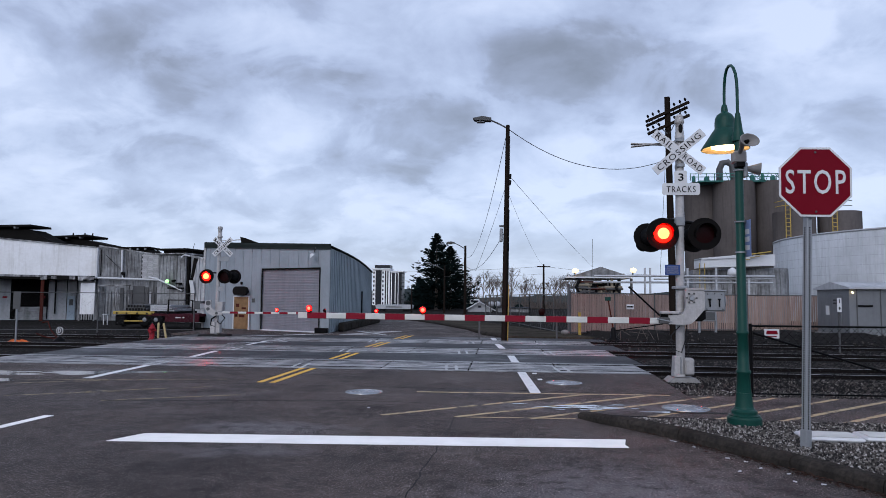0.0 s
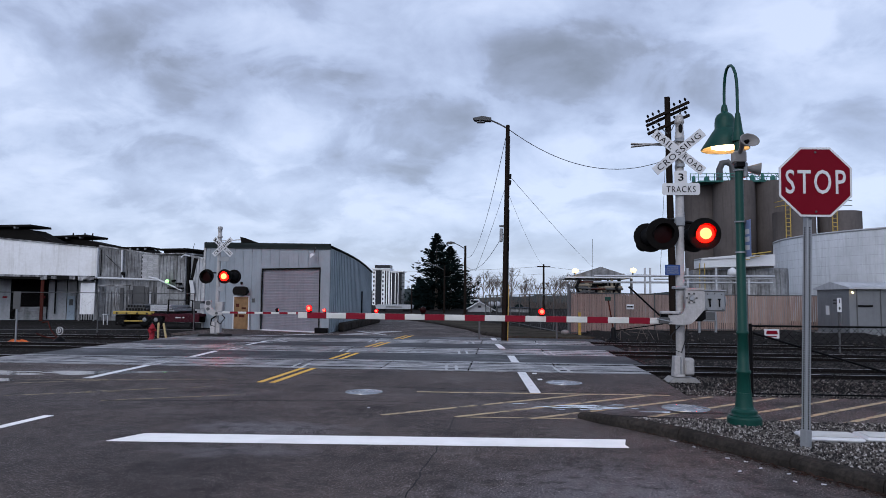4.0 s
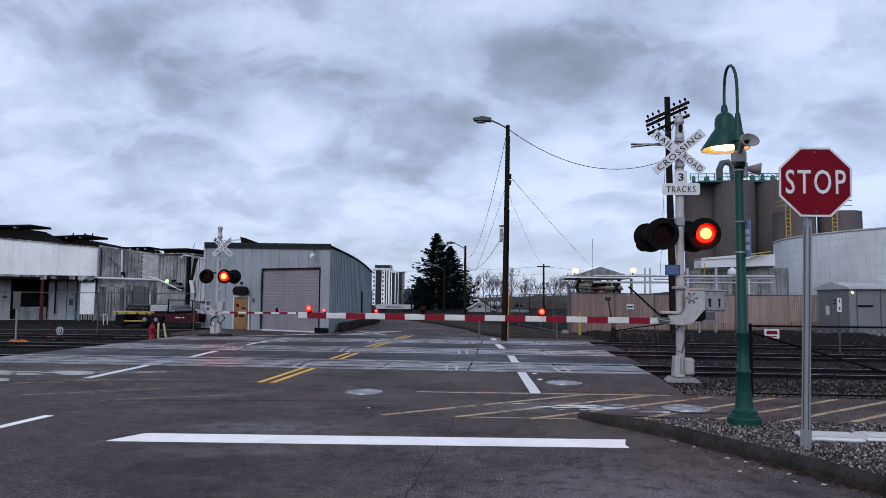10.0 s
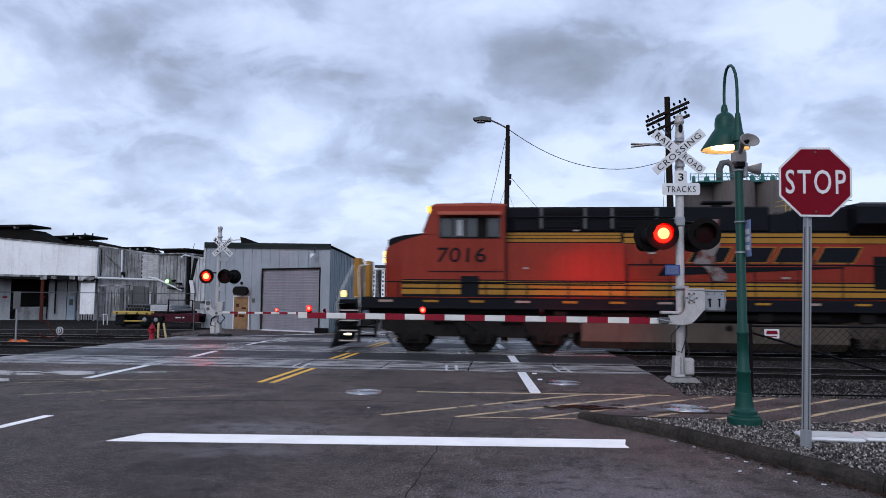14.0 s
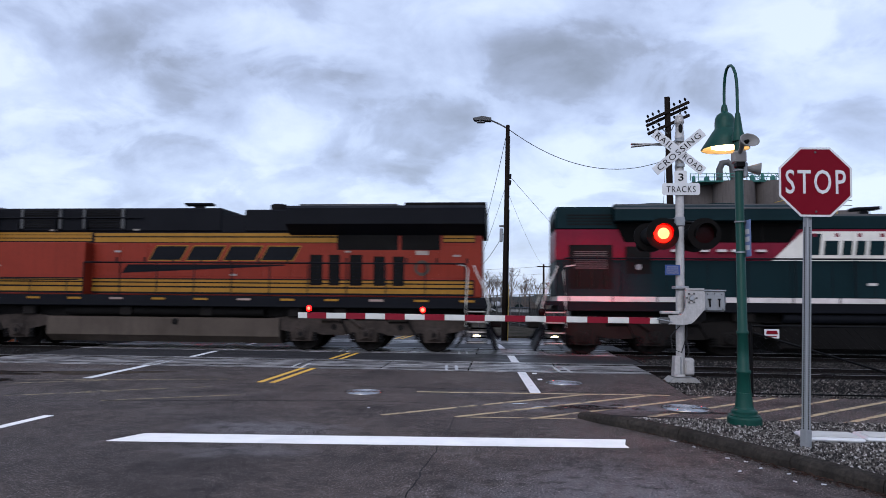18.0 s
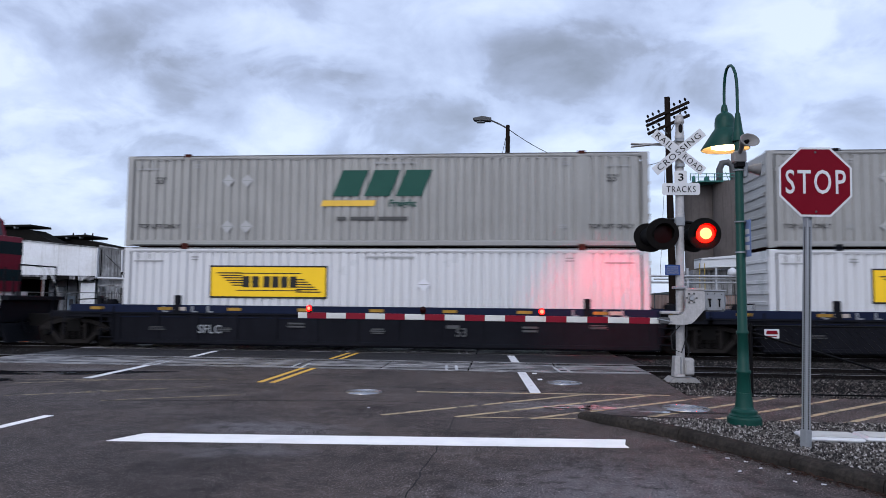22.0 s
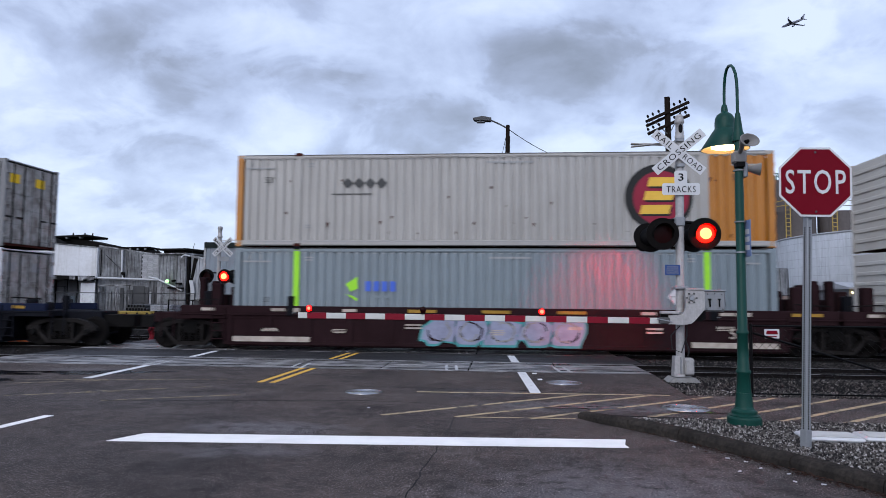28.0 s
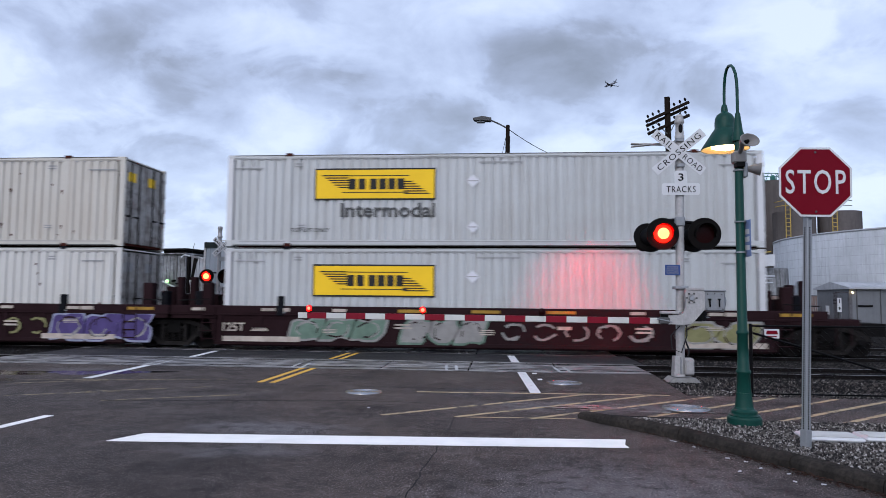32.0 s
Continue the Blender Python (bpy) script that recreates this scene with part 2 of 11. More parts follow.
YELLOW_FAINT = worn_paint("yellow_line_faint", (0.40, 0.31, 0.19), (0.045, 0.044, 0.046), 0.52, 5)
CRACK = material("crack_sealant", (0.008, 0.008, 0.009), 0.6, bump=0.1)
RAIL = material("rail_steel", (0.012, 0.010, 0.010), 0.7, 0.0, grain=0.4, scale=20)
RAIL_TOP = material("rail_head", (0.24, 0.24, 0.25), 0.35, 0.9, grain=0.2, scale=20)
TIE = material("tie_wood", (0.016, 0.013, 0.012), 0.95, grain=0.6, scale=15, piece=0.5, bump=0.5)
GALV = material("galvanised", (0.22, 0.23, 0.245), 0.55, 0.3, grain=0.25, scale=25, stain=0.3)
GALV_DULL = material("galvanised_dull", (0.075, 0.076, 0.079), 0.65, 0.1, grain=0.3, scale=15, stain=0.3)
WET_IRON = material("wet_cast_iron", (0.42, 0.42, 0.43), 0.16, 0.9, grain=0.3, scale=18, stain=0.4, stain_scale=4, bump=0.15)
ALU = material("aluminium_paint", (0.36, 0.35, 0.35), 0.55, 0.15, grain=0.4, scale=18, stain=0.5, stain_scale=3, streak=0.4)
SIGN_WHITE = material("sign_white", (0.47, 0.475, 0.49), 0.4, grain=0.05, stain=0.1)
SIGN_RED = material("sign_red", (0.12, 0.0025, 0.0095), 0.6, spec=0.06, grain=0.08, stain=0.12, stain_scale=3)
SIGN_BLACK = material("sign_black", (0.008, 0.008, 0.009), 0.5)
SIGN_BLUE = material("sign_blue", (0.022, 0.055, 0.17), 0.45)
SIGN_PALE = material("sign_pale_blue", (0.14, 0.19, 0.34), 0.45)
BLACK = material("black_paint", (0.004, 0.004, 0.0045), 0.45, grain=0.2, scale=20)
LENS_DARK = material("lens_dark_red", (0.010, 0.0008, 0.001), 0.4, spec=0.05, bump=0)
DISC_BLACK = material("flasher_black", (0.005, 0.0045, 0.0045), 0.7, spec=0.04, grain=0.2, scale=20)
GREEN = material("green_paint", (0.0045, 0.040, 0.031), 0.42, grain=0.25, scale=20, stain=0.25, stain_scale=3, coat=0.0, spec=0.15)
SHADE_IN = material("shade_inside", (0.55, 0.42, 0.28), 0.5)
HORN = material("horn_grey", (0.19, 0.182, 0.178), 0.5, grain=0.2, stain=0.3, stain_scale=5)
WOOD_POLE = material("pole_wood", (0.016, 0.012, 0.010), 0.9, grain=0.6, scale=14, streak=0.5, bump=0.6)
WIRE = material("cable_black", (0.02, 0.02, 0.022), 0.6, bump=0)
ARM_RED = material("arm_red", (0.15, 0.004, 0.014), 0.4, grain=0.1)
ARM_WHITE = material("arm_white", (0.46, 0.46, 0.44), 0.4, grain=0.12, stain=0.25, stain_scale=3)
RED_HOT = glow("red_lamp_lit", (1.0, 0.0004, 0.00015), 100.0)
RED_BEAM = glow("red_lamp_beam", (1.0, 0.012, 0.03), 9500.0)
RED_CORE = glow("red_lamp_core", (1.0, 0.0115, 0.0036), 95.0)
RED_SMALL = glow("red_lamp_small", (1.0, 0.0012, 0.0008), 10.0)
PINK_CORE = glow("red_lamp_hot", (1.0, 0.05, 0.025), 10.0)
RED_FAR = glow("red_lamp_far", (1.0, 0.0015, 0.0006), 24.0)
WARM_LAMP = glow("warm_lamp", (1.0, 0.72, 0.34), 9.0)
YARD_LAMP = glow("yard_lamp", (1.0, 0.62, 0.20), 4.2)
GREEN_LAMP = glow("green_lamp", (0.35, 1.0, 0.3), 2.2)
HEAD_LAMP = glow("head_lamp", (1.0, 0.62, 0.18), 2.6)
STEP_LAMP = glow("step_lamp", (1.0, 0.85, 0.55), 5.0)

# ---- mesh tools ----


class Shape:
    """Collects vertices and faces for one mesh."""

    def __init__(self):
        self.v, self.f, self.s = [], [], []

    def add(self, vs, fs, smooth=False):
        n = len(self.v)
        self.v.extend(tuple(p) for p in vs)
        self.f.extend(tuple(i + n for i in q) for q in fs)
        self.s.extend([smooth] * len(fs))
        return self

    def box(self, x0, x1, y0, y1, z0, z1, c=0.0, m=None):
        if c <= 0:
            vs = [(x, y, z) for z in (z0, z1) for y in (y0, y1) for x in (x0, x1)]
            fs = [(0, 2, 3, 1), (4, 5, 7, 6), (0, 1, 5, 4), (2, 6, 7, 3), (0, 4, 6, 2), (1, 3, 7, 5)]
        else:
            c = min(c, (x1 - x0) * 0.45, (y1 - y0) * 0.45, (z1 - z0) * 0.45)
            vs, ix = [], {}
            for k in range(8):
                sx, sy, sz = k & 1, k >> 1 & 1, k >> 2 & 1
                X, Y, Z = (x1 if sx else x0), (y1 if sy else y0), (z1 if sz else z0)
                dx, dy, dz = (-c if sx else c), (-c if sy else c), (-c if sz else c)
                for a, p in enumerate(((X, Y + dy, Z + dz), (X + dx, Y, Z + dz), (X + dx, Y + dy, Z))):
                    ix[k, a] = len(vs)
                    vs.append(p)
            fs = []
            for a in range(3):
                b1, b2 = [q for q in range(3) if q != a]
                for s in (0, 1):
                    k = [s << a | i << b1 | j << b2 for i, j in ((0, 0), (1, 0), (1, 1), (0, 1))]
                    q = [ix[i, a] for i in k]
                    fs.append(tuple(q) if (s == 1) ^ (a == 1) else tuple(reversed(q)))
            for a in range(3):
                b1, b2 = [q for q in range(3) if q != a]
                for i in (0, 1):
                    for j in (0, 1):
                        k0 = i << b1 | j << b2
                        k1 = k0 | 1 << a
                        q = (ix[k0, b1], ix[k1, b1], ix[k1, b2], ix[k0, b2])
                        fs.append(q if (i ^ j) ^ (a == 1) ^ 1 == 0 else tuple(reversed(q)))
            for k in range(8):
                q = (ix[k, 0], ix[k, 1], ix[k, 2])
                odd = bin(k).count("1") % 2
                fs.append(q if odd else tuple(reversed(q)))
        if m is not None:
            vs = [m @ Vector(p) for p in vs]
        return self.add(vs, fs)

    def rod(self, a, b, r0, r1=None, n=8, caps=True, smooth=True):
        a, b = Vector(a), Vector(b)
        r1 = r0 if r1 is None else r1
        w = (b - a).normalized()
        u = w.orthogonal().normalized()
        t = w.cross(u)
        vs = []
        for p, r in ((a, r0), (b, r1)):
            for i in range(n):
                g = 2 * math.pi * (i + 0.5) / n
                vs.append(p + (u * math.cos(g) + t * math.sin(g)) * r)
        self.add(vs, [(i, (i + 1) % n, n + (i + 1) % n, n + i) for i in range(n)], smooth)
        if caps:
            self.add(vs[:n], [tuple(reversed(range(n)))])
            self.add(vs[n:], [tuple(range(n))])
        return self

    def tube(self, pts, r, n=6, smooth=True):
        pts = [Vector(p) for p in pts]
        rings = []
        ref = None
        for i, p in enumerate(pts):
            w = (pts[min(i + 1, len(pts) - 1)] - pts[max(i - 1, 0)]).normalized()
            if ref is None:
                ref = w.orthogonal().normalized()
            u = (ref - w * ref.dot(w)).normalized()
            ref = u
            t = w.cross(u)
            rr = r[i] if isinstance(r, (list, tuple)) else r
            rings.append([p + (u * math.cos(2 * math.pi * k / n) + t * math.sin(2 * math.pi * k / n)) * rr for k in range(n)])
        vs = [q for ring in rings for q in ring]
        fs = [(i * n + k, i * n + (k + 1) % n, (i + 1) * n + (k + 1) % n, (i + 1) * n + k) for i in range(len(pts) - 1) for k in range(n)]
        self.add(vs, fs, smooth)
        self.add(rings[0], [tuple(reversed(range(n)))])
        self.add(rings[-1], [tuple(range(n))])
        return self

    def lathe(self, prof, n=20, at=(0, 0, 0), smooth=True, m=None, caps=True):
        """prof: (radius, height) from bottom to top, round z."""
        vs = []
        for r, z in prof:
            for k in range(n):
                g = 2 * math.pi * k / n
                p = Vector((at[0] + r * math.cos(g), at[1] + r * math.sin(g), at[2] + z))
                vs.append(m @ p if m is not None else p)
        fs = [(i * n + k, i * n + (k + 1) % n, (i + 1) * n + (k + 1) % n, (i + 1) * n + k) for i in range(len(prof) - 1) for k in range(n)]
        self.add(vs, fs, smooth)
        if caps and prof[0][0] > 1e-4:
            self.add(vs[:n], [tuple(reversed(range(n)))])
        if caps and prof[-1][0] > 1e-4:
            self.add(vs[-n:], [tuple(range(n))])
        return self

    def prism(self, poly, axis, a, b):
        """poly: 2D outline, drawn out along an axis from a to b. axis 'x': (y, z), 'y': (x, z), 'z': (x, y)."""
        put = {"x": lambda p, d: (d, p[0], p[1]), "y": lambda p, d: (p[0], d, p[1]), "z": lambda p, d: (p[0], p[1], d)}[axis]
        n = len(poly)
        area = sum(poly[i][0] * poly[(i + 1) % n][1] - poly[(i + 1) % n][0] * poly[i][1] for i in range(n))
        if (area < 0) ^ (axis == "y"):
            poly = poly[::-1]
        vs = [put(p, a) for p in poly] + [put(p, b) for p in poly]
        fs = [(i, (i + 1) % n, n + (i + 1) % n, n + i) for i in range(n)]
        fs += [tuple(reversed(range(n))), tuple(range(n, 2 * n))]
        if a > b:
            fs = [tuple(reversed(q)) for q in fs]
        return self.add(vs, fs)

    def quad(self, *ps):
        return self.add(ps, [tuple(range(len(ps)))])

    def mesh(self, name, mat):
        me = bpy.data.meshes.new(name)
        me.from_pydata(self.v, [], self.f)
        me.polygons.foreach_set("use_smooth", self.s)
        if mat is not None:
            me.materials.append(mat)
        me.update()
        return me


def part(name, shape, mat, parent=None, label="", at=None):
    ob = new(name, shape if isinstance(shape, bpy.types.Mesh) else shape.mesh(name, mat))
    if parent is not None:
        ob.parent = parent
    if at is not None:
        ob.matrix_basis = at
    if label:
        tagged(ob, label)
    return ob


def thing(name, label, category, m=None, group="", kind=""):
    ob = new(name)
    ob.empty_display_size = 0.2
    if m is not None:
        ob.matrix_basis = m
    return tagged(ob, label, category, group, kind)


def solo(name, shape, mat, label, category, m=None, group="", kind=""):
    ob = part(name, shape, mat, None, "", m)
    return tagged(ob, label, category, group, kind)


def structure(name, shape, mat, label, category="ground", m=None):
    return solo(name, shape, mat, label, category, m, kind="structure")


LETTERS = {}


def letters(text, size, depth=0.004, bold=0.0, squeeze=1.0, shear=0.0):
    """A mesh of words in the xz plane, facing -y, centred on the origin. size: letter size, or (width, height) of the whole word."""
    key = (text, size, depth, bold, squeeze, shear)
    if key not in LETTERS:
        cu = bpy.data.curves.new("words", "FONT")
        fitted = isinstance(size, tuple)
        cu.body, cu.size, cu.extrude, cu.offset, cu.shear = text.replace(" ", "") if fitted else text, size[1] * 1.4 if fitted else size, depth, bold, shear
        cu.space_character = 1.18 if fitted and " " in text else 1.0
        cu.align_x, cu.align_y, cu.resolution_u = "CENTER", "CENTER", 3
        ob = bpy.data.objects.new("words", cu)
        scene.collection.objects.link(ob)
        me = bpy.data.meshes.new_from_object(ob.evaluated_get(bpy.context.evaluated_depsgraph_get()))
        bpy.data.objects.remove(ob)
        me.transform(Matrix.Rotation(radians(90), 4, "X") @ Matrix.Diagonal((squeeze, 1, 1, 1)))
        if fitted:
            xs, zs = [v.co.x for v in me.vertices], [v.co.z for v in me.vertices]
            me.transform(Matrix.Diagonal((size[0] / (max(xs) - min(xs)), 1, size[1] / (max(zs) - min(zs)), 1)) @ Matrix.Translation((-(max(xs) + min(xs)) / 2, 0, -(max(zs) + min(zs)) / 2)))
        me.materials.clear()
        LETTERS[key] = me
    return LETTERS[key].copy()


def word_part(text, size, mat, parent, at, bold=0.0, squeeze=1.0, shear=0.0, label="", name="lettering", depth=0.004):
    me = letters(text, size, depth, bold, squeeze, shear)
    me.materials.append(mat)
    return part(name, me, mat, parent, label, at)


def bars(shape, x, z, w, h, rows, y=0.0, rnd=None, gap=0.45, depth=0.004):
    """Plain bars in place of writing that cannot be read, in the xz plane."""
    rnd = rnd or random.Random(3)
    rh = h / rows
    for i in range(rows):
        ww = w * rnd.uniform(0.72, 1.0)
        zz = z + h / 2 - (i + 0.5) * rh
        shape.box(x - ww / 2, x + ww / 2, y - depth, y, zz - rh * (1 - gap) / 2, zz + rh * (1 - gap) / 2)
    return shape

# ---- ground, road, tracks ----
TRACKS = (16.85, 21.55, 26.1)
GAUGE = 0.7175
ROAD_L, ROAD_R = -13.2, 3.35


def build_ground():
    s = Shape()
    ends = ((-400, -0.09), (150, -0.09), (420, -3.3), (3000, -3.3))
    for (y0, z0), (y1, z1) in zip(ends, ends[1:]):
        s.quad((-2500, y0, z0), (2500, y0, z0), (2500, y1, z1), (-2500, y1, z1))
    structure("ground", s, DIRT, "dark wet dirt and gravel ground")
    # asphalt this side of the tracks, and the crossing's own strip between them
    s = Shape()
    def sheet(x0, x1, y0, y1, z=0.0):
        s.box(x0, x1, y0, y1, -0.2, z)
    sheet(-70, 40, -30, 12.3)
    s.prism([(-70, 12.3), (3.2, 12.3), (3.35, 15.6), (-70, 15.6)], "z", -0.2, 0.0)
    structure("road", s, ASPHALT, "dark damp asphalt road with worn markings", "road")
    s = Shape()
    for y0, y1, r in ((15.6, 15.75, 3.35), (17.95, 20.45, 3.6), (22.65, 25.0, 3.95), (27.2, 29.0, 4.05)):
        s.box(ROAD_L, r, y0, y1, -0.2, 0.0)
    structure("road", s, ASPHALT_NEW, "asphalt strips between the rail tracks", "road")
    s = Shape()
    s.prism([(-8.3, 29.0), (0.0, 29.0), (-0.9, 31.0), (-1.9, 36.0), (-4.2, 43.0), (-7.5, 52.0), (-12, 64), (-22, 90), (-30, 90), (-17, 62), (-10.5, 48.0)], "z", -0.2, 0.0)
    s.box(-14.6, -8.3, 29.0, 36.5, -0.2, -0.004)
    structure("road", s, ASPHALT, "asphalt street bending away beyond the tracks", "road")
    s = Shape()
    s.prism([(0.2, 29.0), (4.0, 29.0), (3.0, 32.0), (-1.3, 46.0), (-9, 70), (-12, 69), (-4.0, 43.2), (-1.75, 36.1), (-0.75, 31.1)], "z", -0.2, 0.07)
    structure("pavement", s, VERGE, "muddy verge beside the street", "verge")
    s = Shape()
    s.tube([(0.1, 29.0, 0.03), (-0.8, 31.05, 0.03), (-1.82, 36.05, 0.03), (-4.1, 43.1, 0.03), (-8, 53, 0.03)], 0.11, 6)
    solo("kerb", s, KERB, "grey concrete kerb along the far street", "kerb", kind="structure")
    # ballast under the rails beside the road
    s = Shape()
    rnd = random.Random(4)
    for x0, x1 in ((-60, ROAD_L), (3.35, 60)):
        nx, ny = int((x1 - x0) / 0.5), 34
        vs = []
        for j in range(ny + 1):
            for i in range(nx + 1):
                y = 12.45 + (30.5 - 12.45) * j / ny
                d = min(abs(y - c) for c in TRACKS)
                z = -0.10 + 0.03 * rnd.random() - (0.0 if d < 1.5 else 0.05)
                if y < 13.2:
                    z = -0.03
                vs.append((x0 + (x1 - x0) * i / nx, y, z))
        s.add(vs, [(j * (nx + 1) + i, j * (nx + 1) + i + 1, (j + 1) * (nx + 1) + i + 1, (j + 1) * (nx + 1) + i) for j in range(ny) for i in range(nx)], True)
    structure("ballast_bed", s, BALLAST, "dark crushed stone ballast under the tracks", "ballast")
    # concrete crossing panels, piece by piece
    deck = thing("crossing_deck", "worn wet concrete crossing panels between the rails", "level crossing", kind="structure")
    meshes = {}
    for c in TRACKS:
        for y0, y1 in ((c - 1.22, c - GAUGE - 0.07), (c - GAUGE + 0.10, c - 0.01), (c + 0.01, c + GAUGE - 0.10), (c + GAUGE + 0.07, c + 1.1)):
            x = ROAD_L
            while x < 2.3 + 0.06 * (c - 16):
                key = round(y1 - y0, 3)
                if key not in meshes:
                    sh = Shape().box(0.01, 2.05, 0, y1 - y0, -0.2, 0.0, 0.012)
                    meshes[key] = sh.mesh("panel", PANEL)
                part("panel", meshes[key], None, deck, at=pose(x, y0, 0.004 + rnd.uniform(-0.003, 0.004)))
                x += 2.07
    # rails and ties
    for k, c in enumerate(TRACKS):
        track = thing("rail_track", "rusty steel rails on wooden ties in dark ballast", "railway track", group="three railway tracks", kind="structure")
        for sy in (-1, 1):
            y = c + sy * GAUGE
            prof = [(y - 0.07, -0.155), (y + 0.07, -0.155), (y + 0.07, -0.135), (y + 0.012, -0.115), (y + 0.012, -0.035), (y + 0.036, -0.022), (y + 0.036, 0.008),
                    (y - 0.036, 0.008), (y - 0.036, -0.022), (y - 0.012, -0.035), (y - 0.012, -0.115), (y - 0.07, -0.135)]
            rail = part("rail", Shape().prism(prof, "x", -150, 150), RAIL, track)
            part("rail_head", Shape().box(-150, 150, y - 0.026, y + 0.026, 0.006, 0.0115), RAIL_TOP, rail, "polished running surface")
        me = Shape().box(-0.11, 0.11, -1.3, 1.3, -0.30, -0.125, 0.015).mesh("tie", TIE)
        x = 3.6 + 0.07 * (c - 16)
        n = 0
        while n < 44:
            part("tie", me, None, track, at=pose(x + rnd.uniform(-0.03, 0.03), c + rnd.uniform(-0.04, 0.04), rnd.uniform(-0.01, 0.01), 0, 0, rnd.uniform(-1.5, 1.5)))
            x += 0.52
            n += 1
        x = ROAD_L - 0.3
        for n in range(16):
            part("tie", me, None, track, at=pose(x, c, 0))
            x -= 0.52


def stones(name, count, inside, size, mats, label, seed, zfun):
    rnd = random.Random(seed)
    for share, mat in mats:
        s = Shape()
        k = 0
        while k < count * share:
            x, y = inside(rnd)
            if x is None:
                continue
            k += 1
            r = rnd.uniform(*size)
            z = zfun(x, y)
            rot = Euler((rnd.uniform(0, 6), rnd.uniform(0, 6), rnd.uniform(0, 6))).to_matrix()
            vs = [Vector((x, y, z)) + rot @ Vector((a * r * rnd.uniform(0.7, 1.3), b * r * rnd.uniform(0.6, 1.1), c * r * rnd.uniform(0.45, 0.8)))
                  for a, b, c in ((1, 0, 0), (-1, 0, 0), (0, 1, 0), (0, -1, 0), (0, 0, 1), (0, 0, -1))]
            s.add(vs, [(0, 2, 4), (2, 1, 4), (1, 3, 4), (3, 0, 4), (2, 0, 5), (1, 2, 5), (3, 1, 5), (0, 3, 5)])
        solo(name, s, mat, label, "gravel", kind="stuff")


KERB_LINE = [(1.05, 9.75), (1.25, 9.42), (1.6, 9.02), (2.08, 8.42), (2.84, 7.13), (3.28, 6.3), (4.6, 3.6), (7.5, -2.2)]


def kerb_x(y):
    for (x0, y0), (x1, y1) in zip(KERB_LINE, KERB_LINE[1:]):
        if y1 <= y <= y0:
            return x0 + (x1 - x0) * (y0 - y) / (y0 - y1)
    return 1.05


def build_island():
    s = Shape()
    poly = [(x + 0.05, y + 0.02) for x, y in KERB_LINE] + [(20, -2.2), (20, 9.45), (3.6, 9.45), (1.6, 9.62)]
    s.prism(poly, "z", -0.05, 0.075)
    structure("ground", s, STONE_DARK, "gravel island behind the kerb", "gravel bed")
    # kerb in cast lengths
    kerb = thing("kerb", "dark weathered concrete kerb with rounded edge round the gravel island", "kerb", kind="structure")
    for i, ((x0, y0), (x1, y1)) in enumerate(zip(KERB_LINE, KERB_LINE[1:])):
        d = Vector((x1 - x0, y1 - y0, 0))
        u = d.normalized()
        w = Vector((-u.y, u.x, 0))
        if w.x < 0:
            w = -w
        h0 = 0.085 + 0.045 * min(1, i / 2.0)
        h1 = 0.085 + 0.045 * min(1, (i + 1) / 2.0)
        n = max(1, int(d.length / 1.2))
        for k in range(n):
            a, b = (k + 0.004) / n, (k + 0.996) / n
            vs = []
            for f in (a, b):
                p = Vector((x0, y0, 0)) + d * f
                h = h0 + (h1 - h0) * f
                for o, z in ((0, -0.1), (0.0, h * 0.55), (0.025, h * 0.88), (0.06, h), (0.15, h), (0.17, h * 0.9), (0.17, -0.1)):
                    q = p + w * o
                    vs.append((q.x, q.y, z))
            m = 7
            s = Shape().add(vs, [(j, (j + 1) % m, m + (j + 1) % m, m + j) for j in range(m)] + [tuple(range(m))[::-1], tuple(range(m, 2 * m))])
            part("kerbstone", s, KERB, kerb)

    def inside(rnd):
        y = rnd.uniform(5.2, 9.4)
        x = rnd.uniform(1.3, 6.8)
        return (x, y) if x > kerb_x(y) + 0.2 else (None, None)

    stones("gravel", 24000, inside, (0.008, 0.022), ((0.12, STONE_PALE), (0.24, STONE), (0.38, STONE_MID), (0.26, STONE_DARK)), "mixed grey river gravel and crushed stone", 11, lambda x, y: 0.085)

    def trackside(rnd):
        x, y = rnd.uniform(3.3, 12), rnd.uniform(12.5, 20.4)
        if any(abs(abs(y - c) - GAUGE) < 0.09 for c in TRACKS):
            return None, None
        return x, y

    stones("gravel", 9000, trackside, (0.016, 0.042), ((0.34, STONE_MID), (0.66, STONE_DARK)), "crushed stone ballast beside the rails", 12, lambda x, y: -0.04 if y < 15.6 else -0.09)

    def verge(rnd):
        x, y = rnd.uniform(3.35, 12.5), rnd.uniform(12.45, 15.75)
        return x, y

    stones("gravel", 12000, verge, (0.012, 0.028), ((0.10, STONE_PALE), (0.30, STONE), (0.40, STONE_MID), (0.20, STONE_DARK)), "grey crushed stone between the apron and the rails", 16, lambda x, y: -0.03 if y < 13.3 else -0.075)

    def leftside(rnd):
        return rnd.uniform(-24, ROAD_L - 0.3), rnd.uniform(16.0, 26)

    stones("gravel", 3200, leftside, (0.025, 0.06), ((0.12, STONE_MID), (0.88, STONE_DARK)), "crushed stone ballast beside the rails", 13, lambda x, y: -0.09)

    def farside(rnd):
        x, y = rnd.uniform(3.8, 22), rnd.uniform(22.6, 31.5)
        if any(abs(abs(y - c) - GAUGE) < 0.1 for c in TRACKS):
            return None, None
        return x, y

    stones("gravel", 7000, farside, (0.025, 0.065), ((0.12, STONE_MID), (0.88, STONE_DARK)), "crushed stone and cinders along the far track", 14, lambda x, y: -0.08 if y < 28 else -0.02 + 0.07 * min(3, y - 28))

